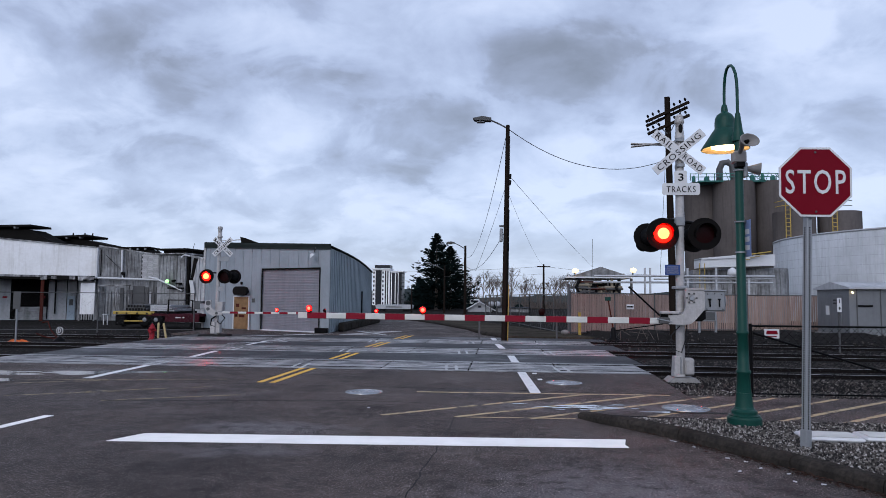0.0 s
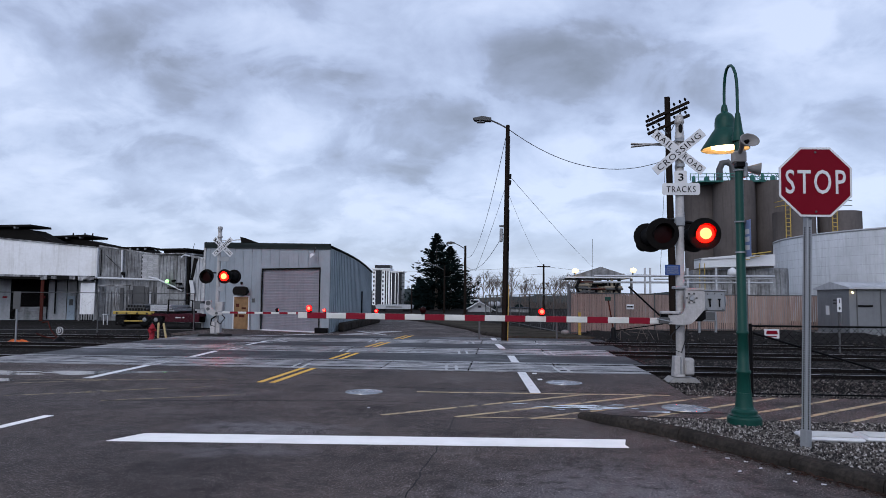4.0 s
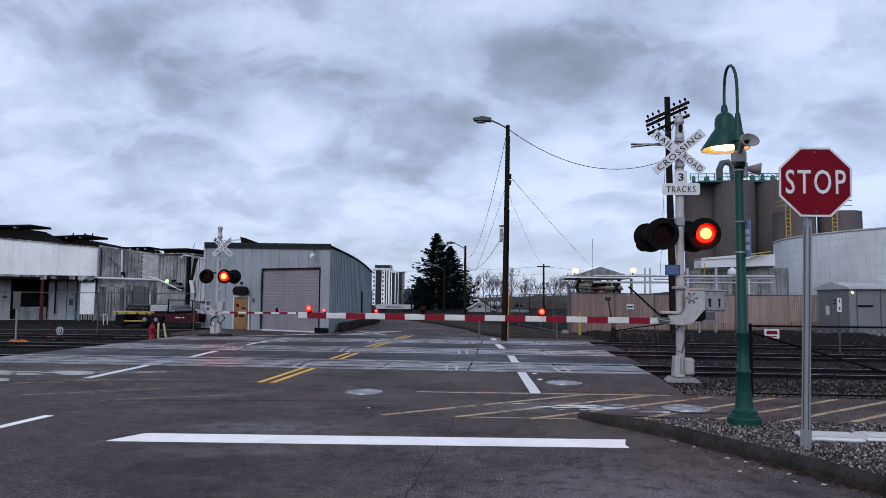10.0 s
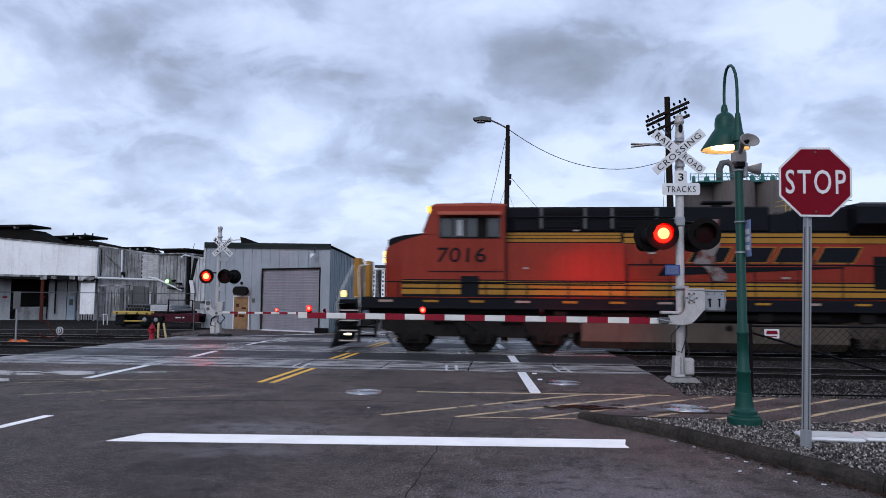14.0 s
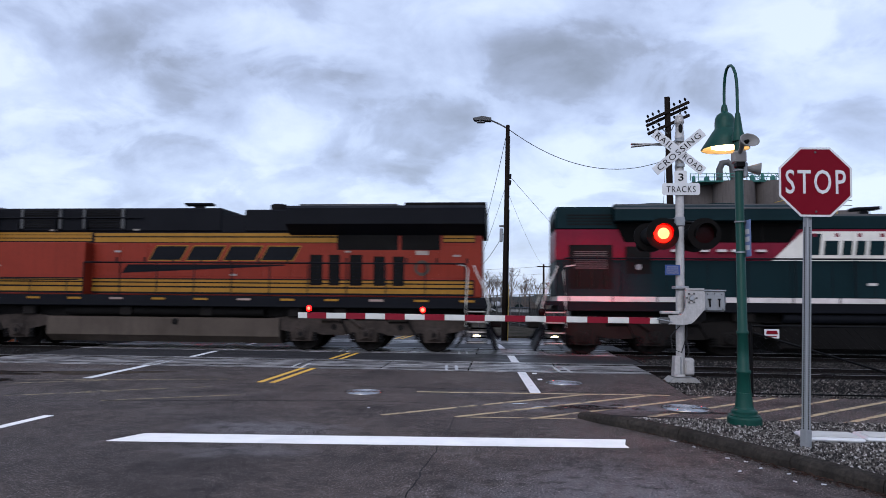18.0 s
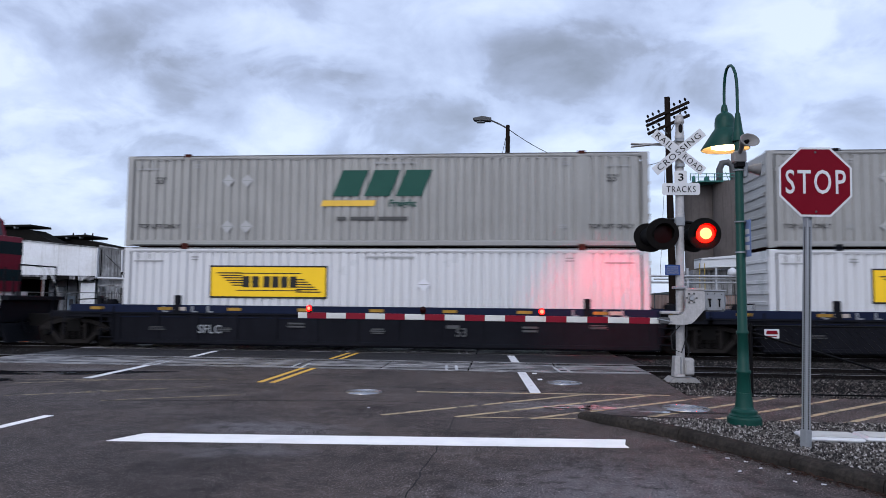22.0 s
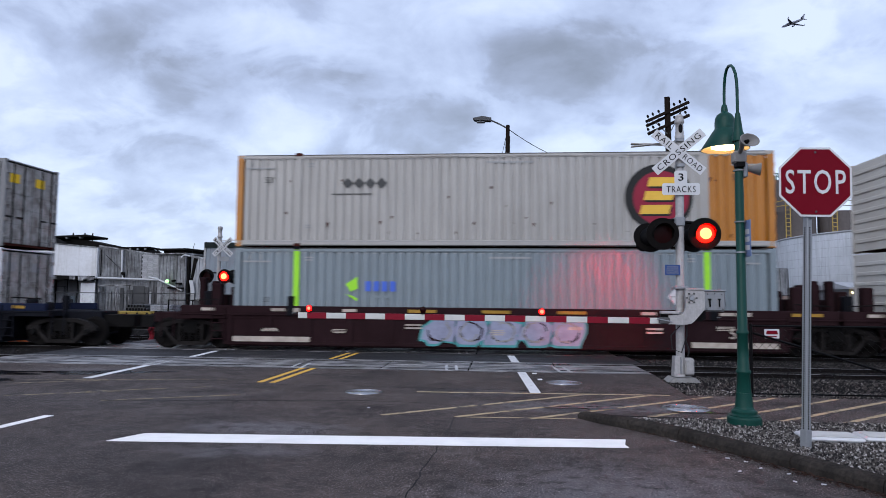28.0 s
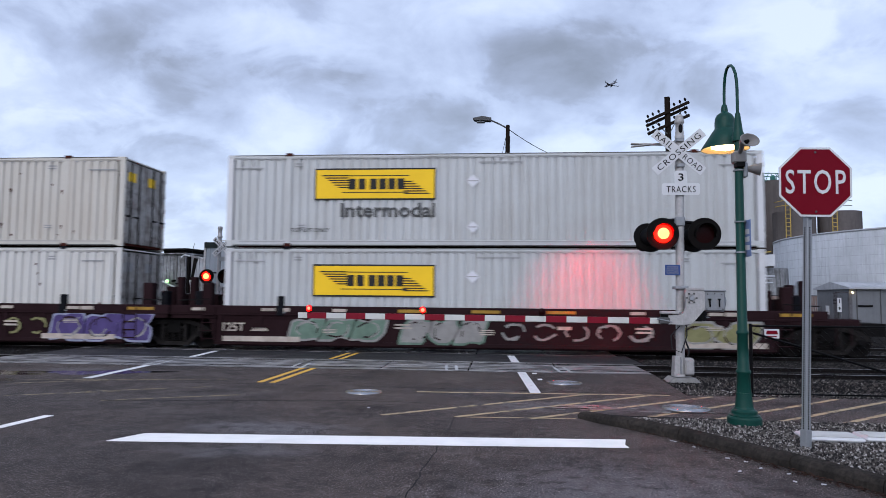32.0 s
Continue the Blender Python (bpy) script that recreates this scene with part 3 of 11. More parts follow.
    def yard(rnd):
        return rnd.uniform(-34, -14.5), rnd.uniform(27.5, 34)

    stones("gravel", 2600, yard, (0.02, 0.05), ((0.12, STONE_MID), (0.88, STONE_DARK)), "loose stones over the muddy yard", 15, lambda x, y: -0.085)
    # fallen leaves and litter along the kerb's foot
    rnd = random.Random(8)
    leaf_mat = material("dead_leaf", (0.042, 0.025, 0.020), 0.9, piece=0.0, bump=0)
    s = Shape()
    for k in range(520):
        f = rnd.random() ** 0.7
        y = 9.0 - f * 3.6
        x = kerb_x(y) - abs(rnd.gauss(0.03, 0.09)) - 0.01
        r, g = rnd.uniform(0.008, 0.030), rnd.uniform(0, 6.28)
        c, q = math.cos(g) * r, math.sin(g) * r
        z = 0.006 + rnd.random() * 0.012
        s.add([(x + c, y + q, z), (x - q * 0.6, y + c * 0.6, z + 0.008), (x - c, y - q, z), (x + q * 0.6, y - c * 0.6, z + 0.004)], [(0, 1, 2, 3)])
    solo("fallen_leaves", s, leaf_mat, "brown dead leaves gathered along the kerb", "leaves", kind="stuff")
    s = Shape()
    for x, y in ((1.99, 8.33), (2.02, 8.29), (-2.0, 10.2), (2.3, 6.95), (2.36, 7.5), (2.5, 7.36), (2.55, 7.1), (2.74, 6.9), (2.68, 6.62), (2.9, 6.55), (2.16, 8.02)):
        g = rnd.uniform(0, 3)
        s.box(-0.022, 0.022, -0.012, 0.012, 0.004, 0.012, 0.004, Matrix.Translation((x, y, 0)) @ Matrix.Rotation(g, 4, "Z"))
    solo("litter", s, SIGN_WHITE, "white paper scraps lying on the asphalt", "litter", kind="stuff")
    for k, (x0, x1, y) in enumerate(((3.42, 4.05, 8.27), (4.09, 5.0, 8.3))):
        v = Shape().box(-(x1 - x0) / 2, (x1 - x0) / 2, -0.2, 0.2, 0, 0.05, 0.02)
        lid = solo("utility_cover", v, SIGN_WHITE, "flat white concrete utility box cover in the gravel", "utility cover", pose((x0 + x1) / 2, y, 0.085, 0, 0, -4), "utility covers")
        part("lid", Shape().box(-(x1 - x0) / 2 + 0.05, (x1 - x0) / 2 - 0.05, -0.16, 0.16, 0.052, 0.06, 0.004), ARM_WHITE, lid)


def stripe(pts, width, mat, label, name="road_marking", z=0.004):
    s = Shape()
    for (x0, y0), (x1, y1) in zip(pts, pts[1:]):
        d = Vector((x1 - x0, y1 - y0, 0)).normalized()
        w = Vector((-d.y, d.x, 0)) * width / 2
        a, b = Vector((x0, y0, 0)), Vector((x1, y1, 0))
        ps = [a - w, b - w, b + w, a + w]
        s.add([(p.x, p.y, zz) for zz in (0.0005, z) for p in ps], [(4, 5, 6, 7), (0, 1, 5, 4), (1, 2, 6, 5), (2, 3, 7, 6), (3, 0, 4, 7)])
    return structure(name, s, mat, label, "road marking")


def build_markings():
    s = Shape()
    s.prism([(-4.49, 7.49), (1.42, 7.90), (1.40, 8.05), (1.46, 8.34), (-4.28, 7.96), (-4.36, 7.80)], "z", 0.0005, 0.005)
    structure("stop_line", s, WHITE_LINE, "thick white painted stop line across the lane", "road marking")
    stripe([(-6.36, 6.5), (-6.2, 8.95)], 0.14, WHITE_LINE, "white painted line on the asphalt")
    for off in (-0.13, 0.13):
        stripe([(-4.55 + off, 12.9), (-4.50 + off, 15.65)], 0.12, YELLOW_LINE, "double yellow centre line")
        stripe([(-4.46 + off, 18.0), (-4.42 + off, 20.1)], 0.12, YELLOW_LINE, "double yellow centre line")
        stripe([(-4.42 + off, 22.7), (-4.3 + off, 25.0)], 0.12, YELLOW_LINE, "double yellow centre line")
        stripe([(-4.2 + off, 27.2), (-4.05 + off, 29.6)], 0.12, YELLOW_LINE, "double yellow centre line")
    stripe([(0.59, 12.15), (0.43, 15.6)], 0.19, WHITE_OLD, "worn white edge line")
    stripe([(0.34, 18.0), (0.24, 20.0)], 0.2, WHITE_OLD, "worn white edge line")
    stripe([(0.0, 22.8), (-0.2, 25.0)], 0.2, WHITE_OLD, "worn white edge line")
    stripe([(-0.3, 27.2), (-0.4, 28.6)], 0.2, WHITE_OLD, "worn white edge line")
    stripe([(-8.25, 13.0), (-8.40, 15.6)], 0.18, WHITE_OLD, "worn white edge line")
    stripe([(-8.42, 17.95), (-8.62, 20.0)], 0.18, WHITE_OLD, "worn white edge line")
    stripe([(-8.7, 22.7), (-8.75, 25.0)], 0.16, WHITE_OLD, "worn white edge line")
    # paired ticks painted over the panels
    for c in TRACKS:
        for x in (-8.5, -4.9, -1.25, 1.35):
            for o in (-0.12, 0.12):
                stripe([(x + o + 0.09, c - 1.15), (x + o, c - 0.1)], 0.07, WHITE_FAINT, "faint white tick painted on the crossing", z=0.010)
    # faded yellow hatching beside the tracks
    for x in (-1.6, -0.55, 0.5, 1.55, 2.55, 3.45, 4.3, 5.2, 6.1, 7.0):
        stripe([(x + 0.1 - (0.0 if x > 1 else 0.2), 9.62), (x + 3.1, 12.2)], 0.085, YELLOW_FAINT, "faded yellow hatching")
    stripe([(-1.5, 12.05), (2.9, 12.27)], 0.08, YELLOW_FAINT, "faded yellow line")
    stripe([(-0.5, 9.62), (1.02, 9.70)], 0.035, YELLOW_FAINT, "faded yellow line")
    for x, y in ((-8.5, 10.4), (-6.3, 10.3), (-9.2, 12.0), (-7.2, 11.2)):
        stripe([(x, y), (x + 1.9, y + 0.95)], 0.07, YELLOW_GHOST, "faded yellow hatching")
    stripe([(-9.2, 12.55), (-5.4, 13.3)], 0.06, YELLOW_GHOST, "faded yellow line")
    # crossing warning on the far street
    for a, b in (((-6.9, 30.2), (-5.3, 32.6)), ((-5.3, 30.2), (-6.9, 32.6))):
        stripe([a, b], 0.24, WHITE_FAINT, "white painted cross on the far street")
    stripe([(-7.2, 29.8), (-4.9, 29.8)], 0.25, WHITE_FAINT, "white bar on the far street")
    stripe([(-7.2, 33.0), (-4.9, 33.0)], 0.25, WHITE_FAINT, "white bar on the far street")
    stripe([(0.6, 29.45), (1.7, 29.45)], 0.22, WHITE_OLD, "white bar beside the wooden pole")
    for a, b in (((-9.6, 23.2), (-7.9, 24.6)), ((-10.8, 27.6), (-8.6, 29.2)), ((-9.4, 28.8), (-7.6, 30.2))):
        stripe([a, b], 0.12, WHITE_OLD, "worn white line")
    for x, y in ((0.71, 15.3), (0.77, 14.19)):
        solo("pavement_marker", Shape().box(-0.05, 0.05, -0.05, 0.05, 0, 0.018, 0.006), WHITE_OLD, "small white raised marker on the asphalt", "road marker", pose(x, y, 0.001), "raised markers")
    # cracks in the asphalt
    rnd = random.Random(21)

    def crack(pts, w):
        out = []
        for (x0, y0), (x1, y1) in zip(pts, pts[1:]):
            n = max(2, int(math.hypot(x1 - x0, y1 - y0) / 0.16))
            for k in range(n):
                f = k / n
                out.append((x0 + (x1 - x0) * f + rnd.gauss(0, 0.011), y0 + (y1 - y0) * f + rnd.gauss(0, 0.011)))
        out.append(pts[-1])
        stripe(out, w, CRACK, "crack in the asphalt", "asphalt_crack", 0.0022)

    crack([(-0.95, 3.9), (-0.81, 5.71), (-0.72, 7.6), (-0.65, 9.45), (-0.62, 9.9)], 0.013)
    crack([(-14, 9.6), (-8.6, 9.9), (-5.0, 10.5), (-2.2, 10.9), (-1.0, 10.8)], 0.022)
    crack([(-4.2, 10.6), (-4.0, 9.8)], 0.016)
    crack([(-7.4, 9.95), (-7.0, 8.6), (-7.3, 7.2)], 0.012)
    crack([(-2.4, 3.4), (-2.2, 4.6), (-2.5, 5.9)], 0.006)
    crack([(-12, 12.4), (-6, 12.7), (0, 12.55), (3.2, 12.35)], 0.02)
    # standing water
    water = bpy.data.materials.new("puddle_water")
    water.use_nodes = True
    b = water.node_tree.nodes["Principled BSDF"]
    b.inputs["Base Color"].default_value = (0.02, 0.02, 0.022, 1)
    b.inputs["Roughness"].default_value, b.inputs["IOR"].default_value = 0.05, 1.5
    b.inputs["Specular IOR Level"].default_value = 1.0
    b.inputs["Coat Weight"].default_value, b.inputs["Coat Roughness"].default_value, b.inputs["Coat IOR"].default_value = 1.0, 0.12, 1.6

    def puddle(x, y, rx, ry, turn, seed, lift=0.0):
        rn = random.Random(seed)
        n = 40
        ph = [rn.uniform(0, 6.28) for _ in range(5)]
        pts = []
        for k in range(n):
            g = 2 * math.pi * k / n
            r = 1 + sum(math.sin((j + 2) * g + ph[j]) * 0.13 for j in range(5))
            px, py = rx * r * math.cos(g), ry * r * math.sin(g)
            c, q = math.cos(turn), math.sin(turn)
            pts.append((x + px * c - py * q, y + px * q + py * c))
        s = Shape().add([(px, py, 0.0035 + lift) for px, py in pts], [tuple(range(n))])
        solo("puddle", s, water, "thin shallow puddle mirroring the overcast sky", "puddle", kind="structure")

    rp = random.Random(61)
    for k in range(30):
        far = rp.random() ** 1.4
        puddle(1.2 + rp.gauss(0, 0.16 + 0.55 * far), 10.72 + rp.gauss(0, 0.07 + 0.14 * far), rp.uniform(0.08, 0.24) * (1.15 - 0.7 * far), rp.uniform(0.035, 0.09) * (1.15 - 0.7 * far), rp.uniform(-0.3, 0.5), 100 + k, 0.0004 * k)
    puddle(2.7, 10.45, 0.5, 0.07, 0.05, 13)
    s = Shape().prism([(2.45, 10.36), (3.35, 10.42), (3.4, 10.50), (2.5, 10.47)], "z", 0.0, 0.004)
    solo("drain_slot", s, BLACK, "dark storm drain slot in the asphalt", "drain", kind="structure")
    puddle(-8.6, 14.0, 1.1, 0.42, 0.2, 4)
    puddle(-11.0, 13.6, 1.4, 0.35, 0.1, 5)
    puddle(-10.0, 12.4, 0.7, 0.2, 0.0, 6)
    # manhole covers
    for x, y, r in ((-2.42, 11.89, 0.33), (1.22, 13.76, 0.36), (2.81, 10.86, 0.36)):
        mh = thing("manhole_cover", "round cast-iron manhole cover set in the asphalt", "manhole", pose(x, y, 0.001), "manhole covers")
        part("rim", Shape().lathe([(r, 0), (r, 0.008), (r - 0.03, 0.008), (r - 0.03, 0.001)], 28), WET_IRON, mh)
        part("lid", Shape().lathe([(r - 0.035, 0.0), (r - 0.035, 0.005), (0.0, 0.006)], 28), WET_IRON, mh)
        for rr in (0.08, 0.16, 0.24):
            part("rib", Shape().lathe([(rr + 0.015, 0.004), (rr + 0.012, 0.011), (rr - 0.012, 0.011), (rr - 0.015, 0.004)], 24), WET_IRON, mh)


# ---- crossing signals ----
BLINK = []  # (lit lens, phase, rest pose, hidden depth)
PERIOD = 0.9479


def lit_lens(parent, x, y, z, r, phase, face=-1, small=False, far=False):
    """A glowing lens that sits before the dark one while lit and draws back into the housing when not."""
    s = Shape()
    d = 0.026 if small else 0.075
    s.lathe([(0, 0.0), (r * 0.97, 0.004), (r * 0.97, 0.2 * d), (r * 0.86, 0.55 * d), (r * 0.62, 0.82 * d), (r * 0.35, 0.95 * d), (0, d)], 22)
    me = s.mesh("lit_lens", RED_SMALL if small else RED_FAR if far else RED_HOT)
    me.materials.append(PINK_CORE if small else RED_CORE)
    for p in me.polygons:
        q = p.center
        if math.hypot(q.x, q.y) < r * (0.55 if small else 0.62 if not far else 0.5):
            p.material_index = 1
    ob = part("lit_lens", me, None, parent, "glowing red lens")
    rest = pose(x, y, z, 90 if face < 0 else -90)
    ob.matrix_basis = rest
    BLINK.append((ob, phase, rest, face, r))
    return ob


def flasher(parent, x, z, face, phase, y0=0.0, rb=0.34, far=False):
    """One flashing light: round black background, lamp housing, hood, dark lens and the lit one."""
    y = y0 + face * 0.16
    head = part("flasher", Shape().lathe([(rb, -0.01), (rb, 0.012), (rb - 0.02, 0.016), (0.20, 0.016)], 28, m=pose(0, 0, 0, -90 * face * -1)), DISC_BLACK, parent, "round black light background")
    head.matrix_basis = pose(x, y, z)
    m = pose(0, 0, 0, 90 if face < 0 else -90)
    part("housing", Shape().lathe([(0.10, -0.16), (0.20, -0.12), (0.21, 0.0)], 20, m=m), BLACK, head)
    # hood: half tube over the lens
    n, vs = 18, []
    for k in range(n + 1):
        g = math.pi * (-0.12 + 1.24 * k / n)
        for rr, d in ((0.212, 0.0), (0.212, 0.2 if 0.15 < k / n < 0.85 else 0.1), (0.206, 0.2 if 0.15 < k / n < 0.85 else 0.1), (0.206, 0.0)):
            vs.append((rr * math.cos(g), face * (0.012 + d), rr * math.sin(g)))
    part("hood", Shape().add(vs, [(4 * k + j, 4 * k + (j + 1) % 4, 4 * k + 4 + (j + 1) % 4, 4 * k + 4 + j) for k in range(n) for j in range(4)], True), DISC_BLACK, head)
    part("lens", Shape().lathe([(0.20, 0.014), (0.14, 0.022), (0, 0.026)], 20, m=m), LENS_DARK, head, "dark red glass lens")
    return lit_lens(head, 0, face * 0.03, 0, 0.196, phase, face, far=far)


def rear_flasher(parent, x, z, phase):
    """A flashing light aimed over the tracks: its small bright lamp sits deep in a long tubular hood."""
    head = part("flasher", Shape().lathe([(0.34, -0.01), (0.34, 0.012), (0.32, 0.016), (0.20, 0.016)], 28, m=pose(0, 0, 0, -90)), DISC_BLACK, parent, "round black light background")
    head.matrix_basis = pose(x, 0.41, z, -17.0, 0, 7.0 if x < 0 else 13.0)
    m = pose(0, 0, 0, -90)
    part("housing", Shape().lathe([(0.10, -0.16), (0.20, -0.12), (0.21, 0.0)], 20, m=m), BLACK, head)
    part("hood", Shape().lathe([(0.146, 0.0), (0.152, 0.46), (0.146, 0.46), (0.140, 0.0)], 24, m=m, caps=False), DISC_BLACK, head)
    part("lens", Shape().lathe([(0.20, 0.014), (0.14, 0.022), (0, 0.026)], 20, m=m), LENS_DARK, head, "dark red glass lens")
    ob = part("lit_lens", Shape().lathe([(0, 0.0), (0.05, 0.004), (0.05, 0.015), (0.04, 0.035), (0, 0.04)], 16), RED_BEAM, head, "glowing red lamp")
    rest = pose(0, 0.03, 0, -90)
    ob.matrix_basis = rest
    BLINK.append((ob, phase, rest, 1, 0.196))


def crossbuck(parent, z, y, blade=1.32, w=0.20, writing=True):
    for k, turn in enumerate((40, -40)):
        yy = y if k == 0 else y - 0.02
        m = pose(0, yy, z, 0, turn, 0)
        b = part("crossbuck_blade", Shape().box(-blade / 2, blade / 2, -0.006, 0.006, -w / 2, w / 2, 0.003), SIGN_WHITE, parent, "white blade with black words", m)
        if writing:
            if k == 0:
                word_part("R A I L", (0.43, 0.125), SIGN_BLACK, b, pose(-0.375, -0.008, 0), 0.0)
                word_part("R O A D", (0.47, 0.125), SIGN_BLACK, b, pose(0.375, -0.008, 0), 0.0)
            else:
                word_part("C R O S S I N G", (1.14, 0.125), SIGN_BLACK, b, pose(0, -0.008, 0), 0.0)
        else:
            s = Shape()
            for i in range(8):
                s.box(-0.55 + i * 0.145, -0.46 + i * 0.145, -0.010, -0.006, -0.07, 0.07)
            part("lettering", s, SIGN_BLACK, b)


def gate_arm(parent, length, zdrop, h, pitch, lamps, y, x0=0.0, sign=-1, band0=0.0, phase0=0):
    """Striped arm reaching along x; lamps: (distance, phase or None)."""
    arm = part("gate_arm", Shape().box(min(x0, x0 + sign * length), max(x0, x0 + sign * length), y - 0.02, y + 0.02, -h * 0.46, h * 0.46, 0.01), ARM_WHITE, parent, "long barrier arm in red and white bands")
    n = int(length / pitch)
    for i in range(n + 1):
        if (i + phase0) % 2 == 0 and band0 + i * pitch < length - 0.02:
            a, b = band0 + i * pitch, min(length, band0 + (i + 1) * pitch)
            xa, xb = sorted((x0 + sign * a, x0 + sign * b))
            part("red_band", Shape().box(xa, xb, y - 0.024, y + 0.024, -h * 0.48, h * 0.48, 0.004), ARM_RED, arm, "reflective red band")
    for d, ph in lamps:
        x = x0 + sign * d
        body = part("arm_lamp", Shape().lathe([(0.05, 0), (0.055, 0.03), (0.05, 0.14), (0.02, 0.165)], 12, (0, 0, h * 0.46)), BLACK, arm, "small lamp on the arm")
        body.matrix_basis = pose(x, y, 0)
        part("lens", Shape().lathe([(0.068, 0.0), (0.05, 0.012), (0, 0.016)], 14, m=pose(0, -0.05, h * 0.46 + 0.09, 90)), LENS_DARK, body)
        if ph is None:
            part("lit_lens", Shape().lathe([(0.066, 0.0), (0.05, 0.02), (0, 0.026)], 14, m=pose(0, -0.052, h * 0.46 + 0.09, 90)), RED_SMALL, body, "steady red lamp")
            part("lit_filament", Shape().lathe([(0.036, 0.022), (0.02, 0.029), (0, 0.031)], 12, m=pose(0, -0.052, h * 0.46 + 0.09, 90)), PINK_CORE, body)
        else:
            lit_lens(body, 0, -0.068, h * 0.46 + 0.09, 0.066, ph, -1, True)
    return arm


def near_signal():
    th = thing("crossing_signal", "tall silver crossing signal with crossbuck, red flashers and lowered gate", "crossing signal", pose(3.72, 14.75, 0.02), "crossing signals")
    part("foundation", Shape().prism([(-0.30, -0.06), (0.36, -0.06), (0.26, 0.03), (-0.20, 0.03)], "y", -0.26, 0.26), CONCRETE, th, "concrete footing")
    base = part("base", Shape().prism([(-0.16, 0.05), (0.03, 0.05), (0.02, 0.46), (-0.13, 0.46)], "y", -0.13, 0.13), ALU, th, "cast junction base")
    part("base_flange", Shape().box(-0.15, 0.06, -0.17, -0.12, 0.04, 0.10, 0.01), ALU, base)
    part("base_rib", Shape().box(-0.035, -0.012, -0.16, -0.12, 0.05, 0.46, 0.006), GALV, base)
    part("side_box", Shape().box(0.06, 0.26, -0.13, 0.12, 0.08, 0.43, 0.03), ALU, base, "grey junction box")
    part("box_lid", Shape().box(0.085, 0.24, -0.15, -0.125, 0.11, 0.40, 0.02), ALU, base)
    part("hinge", Shape().rod((-0.005, -0.12, 0.07), (-0.005, -0.12, 0.45), 0.018), ALU, base)
    part("mast", Shape().rod((0, 0, 0.05), (0.06, 0, 5.25), 0.092, 0.088, 18), ALU, th, "silver round mast")
    # bell on top
    bell = part("bell", Shape().lathe([(0.10, 5.1), (0.10, 5.16), (0.082, 5.17), (0.082, 5.42), (0.10, 5.43), (0.10, 5.47), (0.085, 5.56), (0.09, 5.58), (0.05, 5.62)], 18, (0.06, 0, 0)), ALU, th, "bell housing")
    part("bell_slot", Shape().lathe([(0.06, 0.0), (0.06, 0.01)], 16, m=Matrix.Translation((0.06, -0.085, 5.30)) @ pose(0, 0, 0, 90) @ Matrix.Diagonal((0.7, 1.6, 1, 1))), BLACK, bell)
    crossbuck(th, 4.78, -0.14)
    tr = part("tracks_sign", Shape().prism([(-0.13, 0.13), (-0.13, 0.37), (-0.10, 0.40), (0.10, 0.40), (0.13, 0.37), (0.13, 0.13), (0.36, 0.13), (0.39, 0.10), (0.39, -0.09), (0.36, -0.12), (-0.36, -0.12), (-0.39, -0.09), (-0.39, 0.10), (-0.36, 0.13)], "y", -0.006, 0.006), SIGN_WHITE, th, "white plate reading 3 TRACKS", pose(0.04, -0.13, 3.98))
    word_part("3", (0.105, 0.16), SIGN_BLACK, tr, pose(0, -0.01, 0.26), 0.002)
    word_part("T R A C K S", (0.60, 0.135), SIGN_BLACK, tr, pose(0, -0.01, 0.0), 0.0)
    for z in (4.5, 5.05):
        part("clamp", Shape().box(-0.03, 0.13, -0.13, 0.1, z - 0.04, z + 0.04, 0.01), GALV, th)
    # second crossbuck seen edge-on, for the other road
    for a in (-1, 1):
        part("side_blade", Shape().box(-0.45, 0.45, -0.11, 0.11, -0.012, 0.012, 0.003), ALU, th, "blade seen from its edge", Matrix.Translation((-0.50, 0.05, 4.99)) @ pose(0, 0, 0, 6, a * 4, -8))
    # cross arm with the flashers
    part("cross_arm", Shape().tube([(-0.42, 0.02, 3.32), (-0.1, 0.0, 3.34), (0.1, 0.0, 3.30), (0.52, 0.02, 3.26)], 0.035, 8), BLACK, th)
    part("arm_bracket", Shape().box(-0.08, 0.12, -0.12, 0.12, 3.2, 3.4, 0.02), GALV, th)
    flasher(th, -0.36, 3.03, -1, 0)
    flasher(th, 0.50, 3.03, -1, 1)
    rear_flasher(th, -0.52, 3.0, 0)
    rear_flasher(th, 0.38, 3.0, 1)
    # blue notice
    nt = part("notice_plate", Shape().box(-0.155, 0.155, -0.004, 0.004, -0.11, 0.11, 0.002), SIGN_BLUE, th, "small blue notice with white writing", pose(-0.155, -0.11, 2.27))
    part("lettering", bars(Shape(), 0, 0, 0.26, 0.17, 4, -0.005, random.Random(5), 0.66), GALV, nt)
    # gate mechanism
    mech = part("gate_mechanism", Shape().box(0.44, 0.88, -0.22, 0.2, 1.41, 1.83, 0.03), GALV, th, "grey gate machine case")
    part("lid", Shape().box(0.42, 0.90, -0.24, 0.22, 1.82, 1.86, 0.02), GALV, mech)
    for x in (0.56, 0.75):
        part("latch", Shape().box(x - 0.012, x + 0.012, -0.26, -0.22, 1.50, 1.66, 0.005), BLACK, mech)
        part("latch_foot", Shape().box(x - 0.03, x + 0.03, -0.25, -0.22, 1.645, 1.675, 0.005), BLACK, mech)
    for x, z in ((0.52, 1.77), (0.66, 1.78), (0.80, 1.76), (0.50, 1.46), (0.82, 1.46)):
        part("rivet", Shape().rod((x, -0.22, z), (x, -0.232, z), 0.014, n=8), GALV_DULL, mech)
    part("end_disc", Shape().rod((0.88, 0, 1.62), (0.93, 0, 1.62), 0.12, 0.11, 16), GALV, mech)
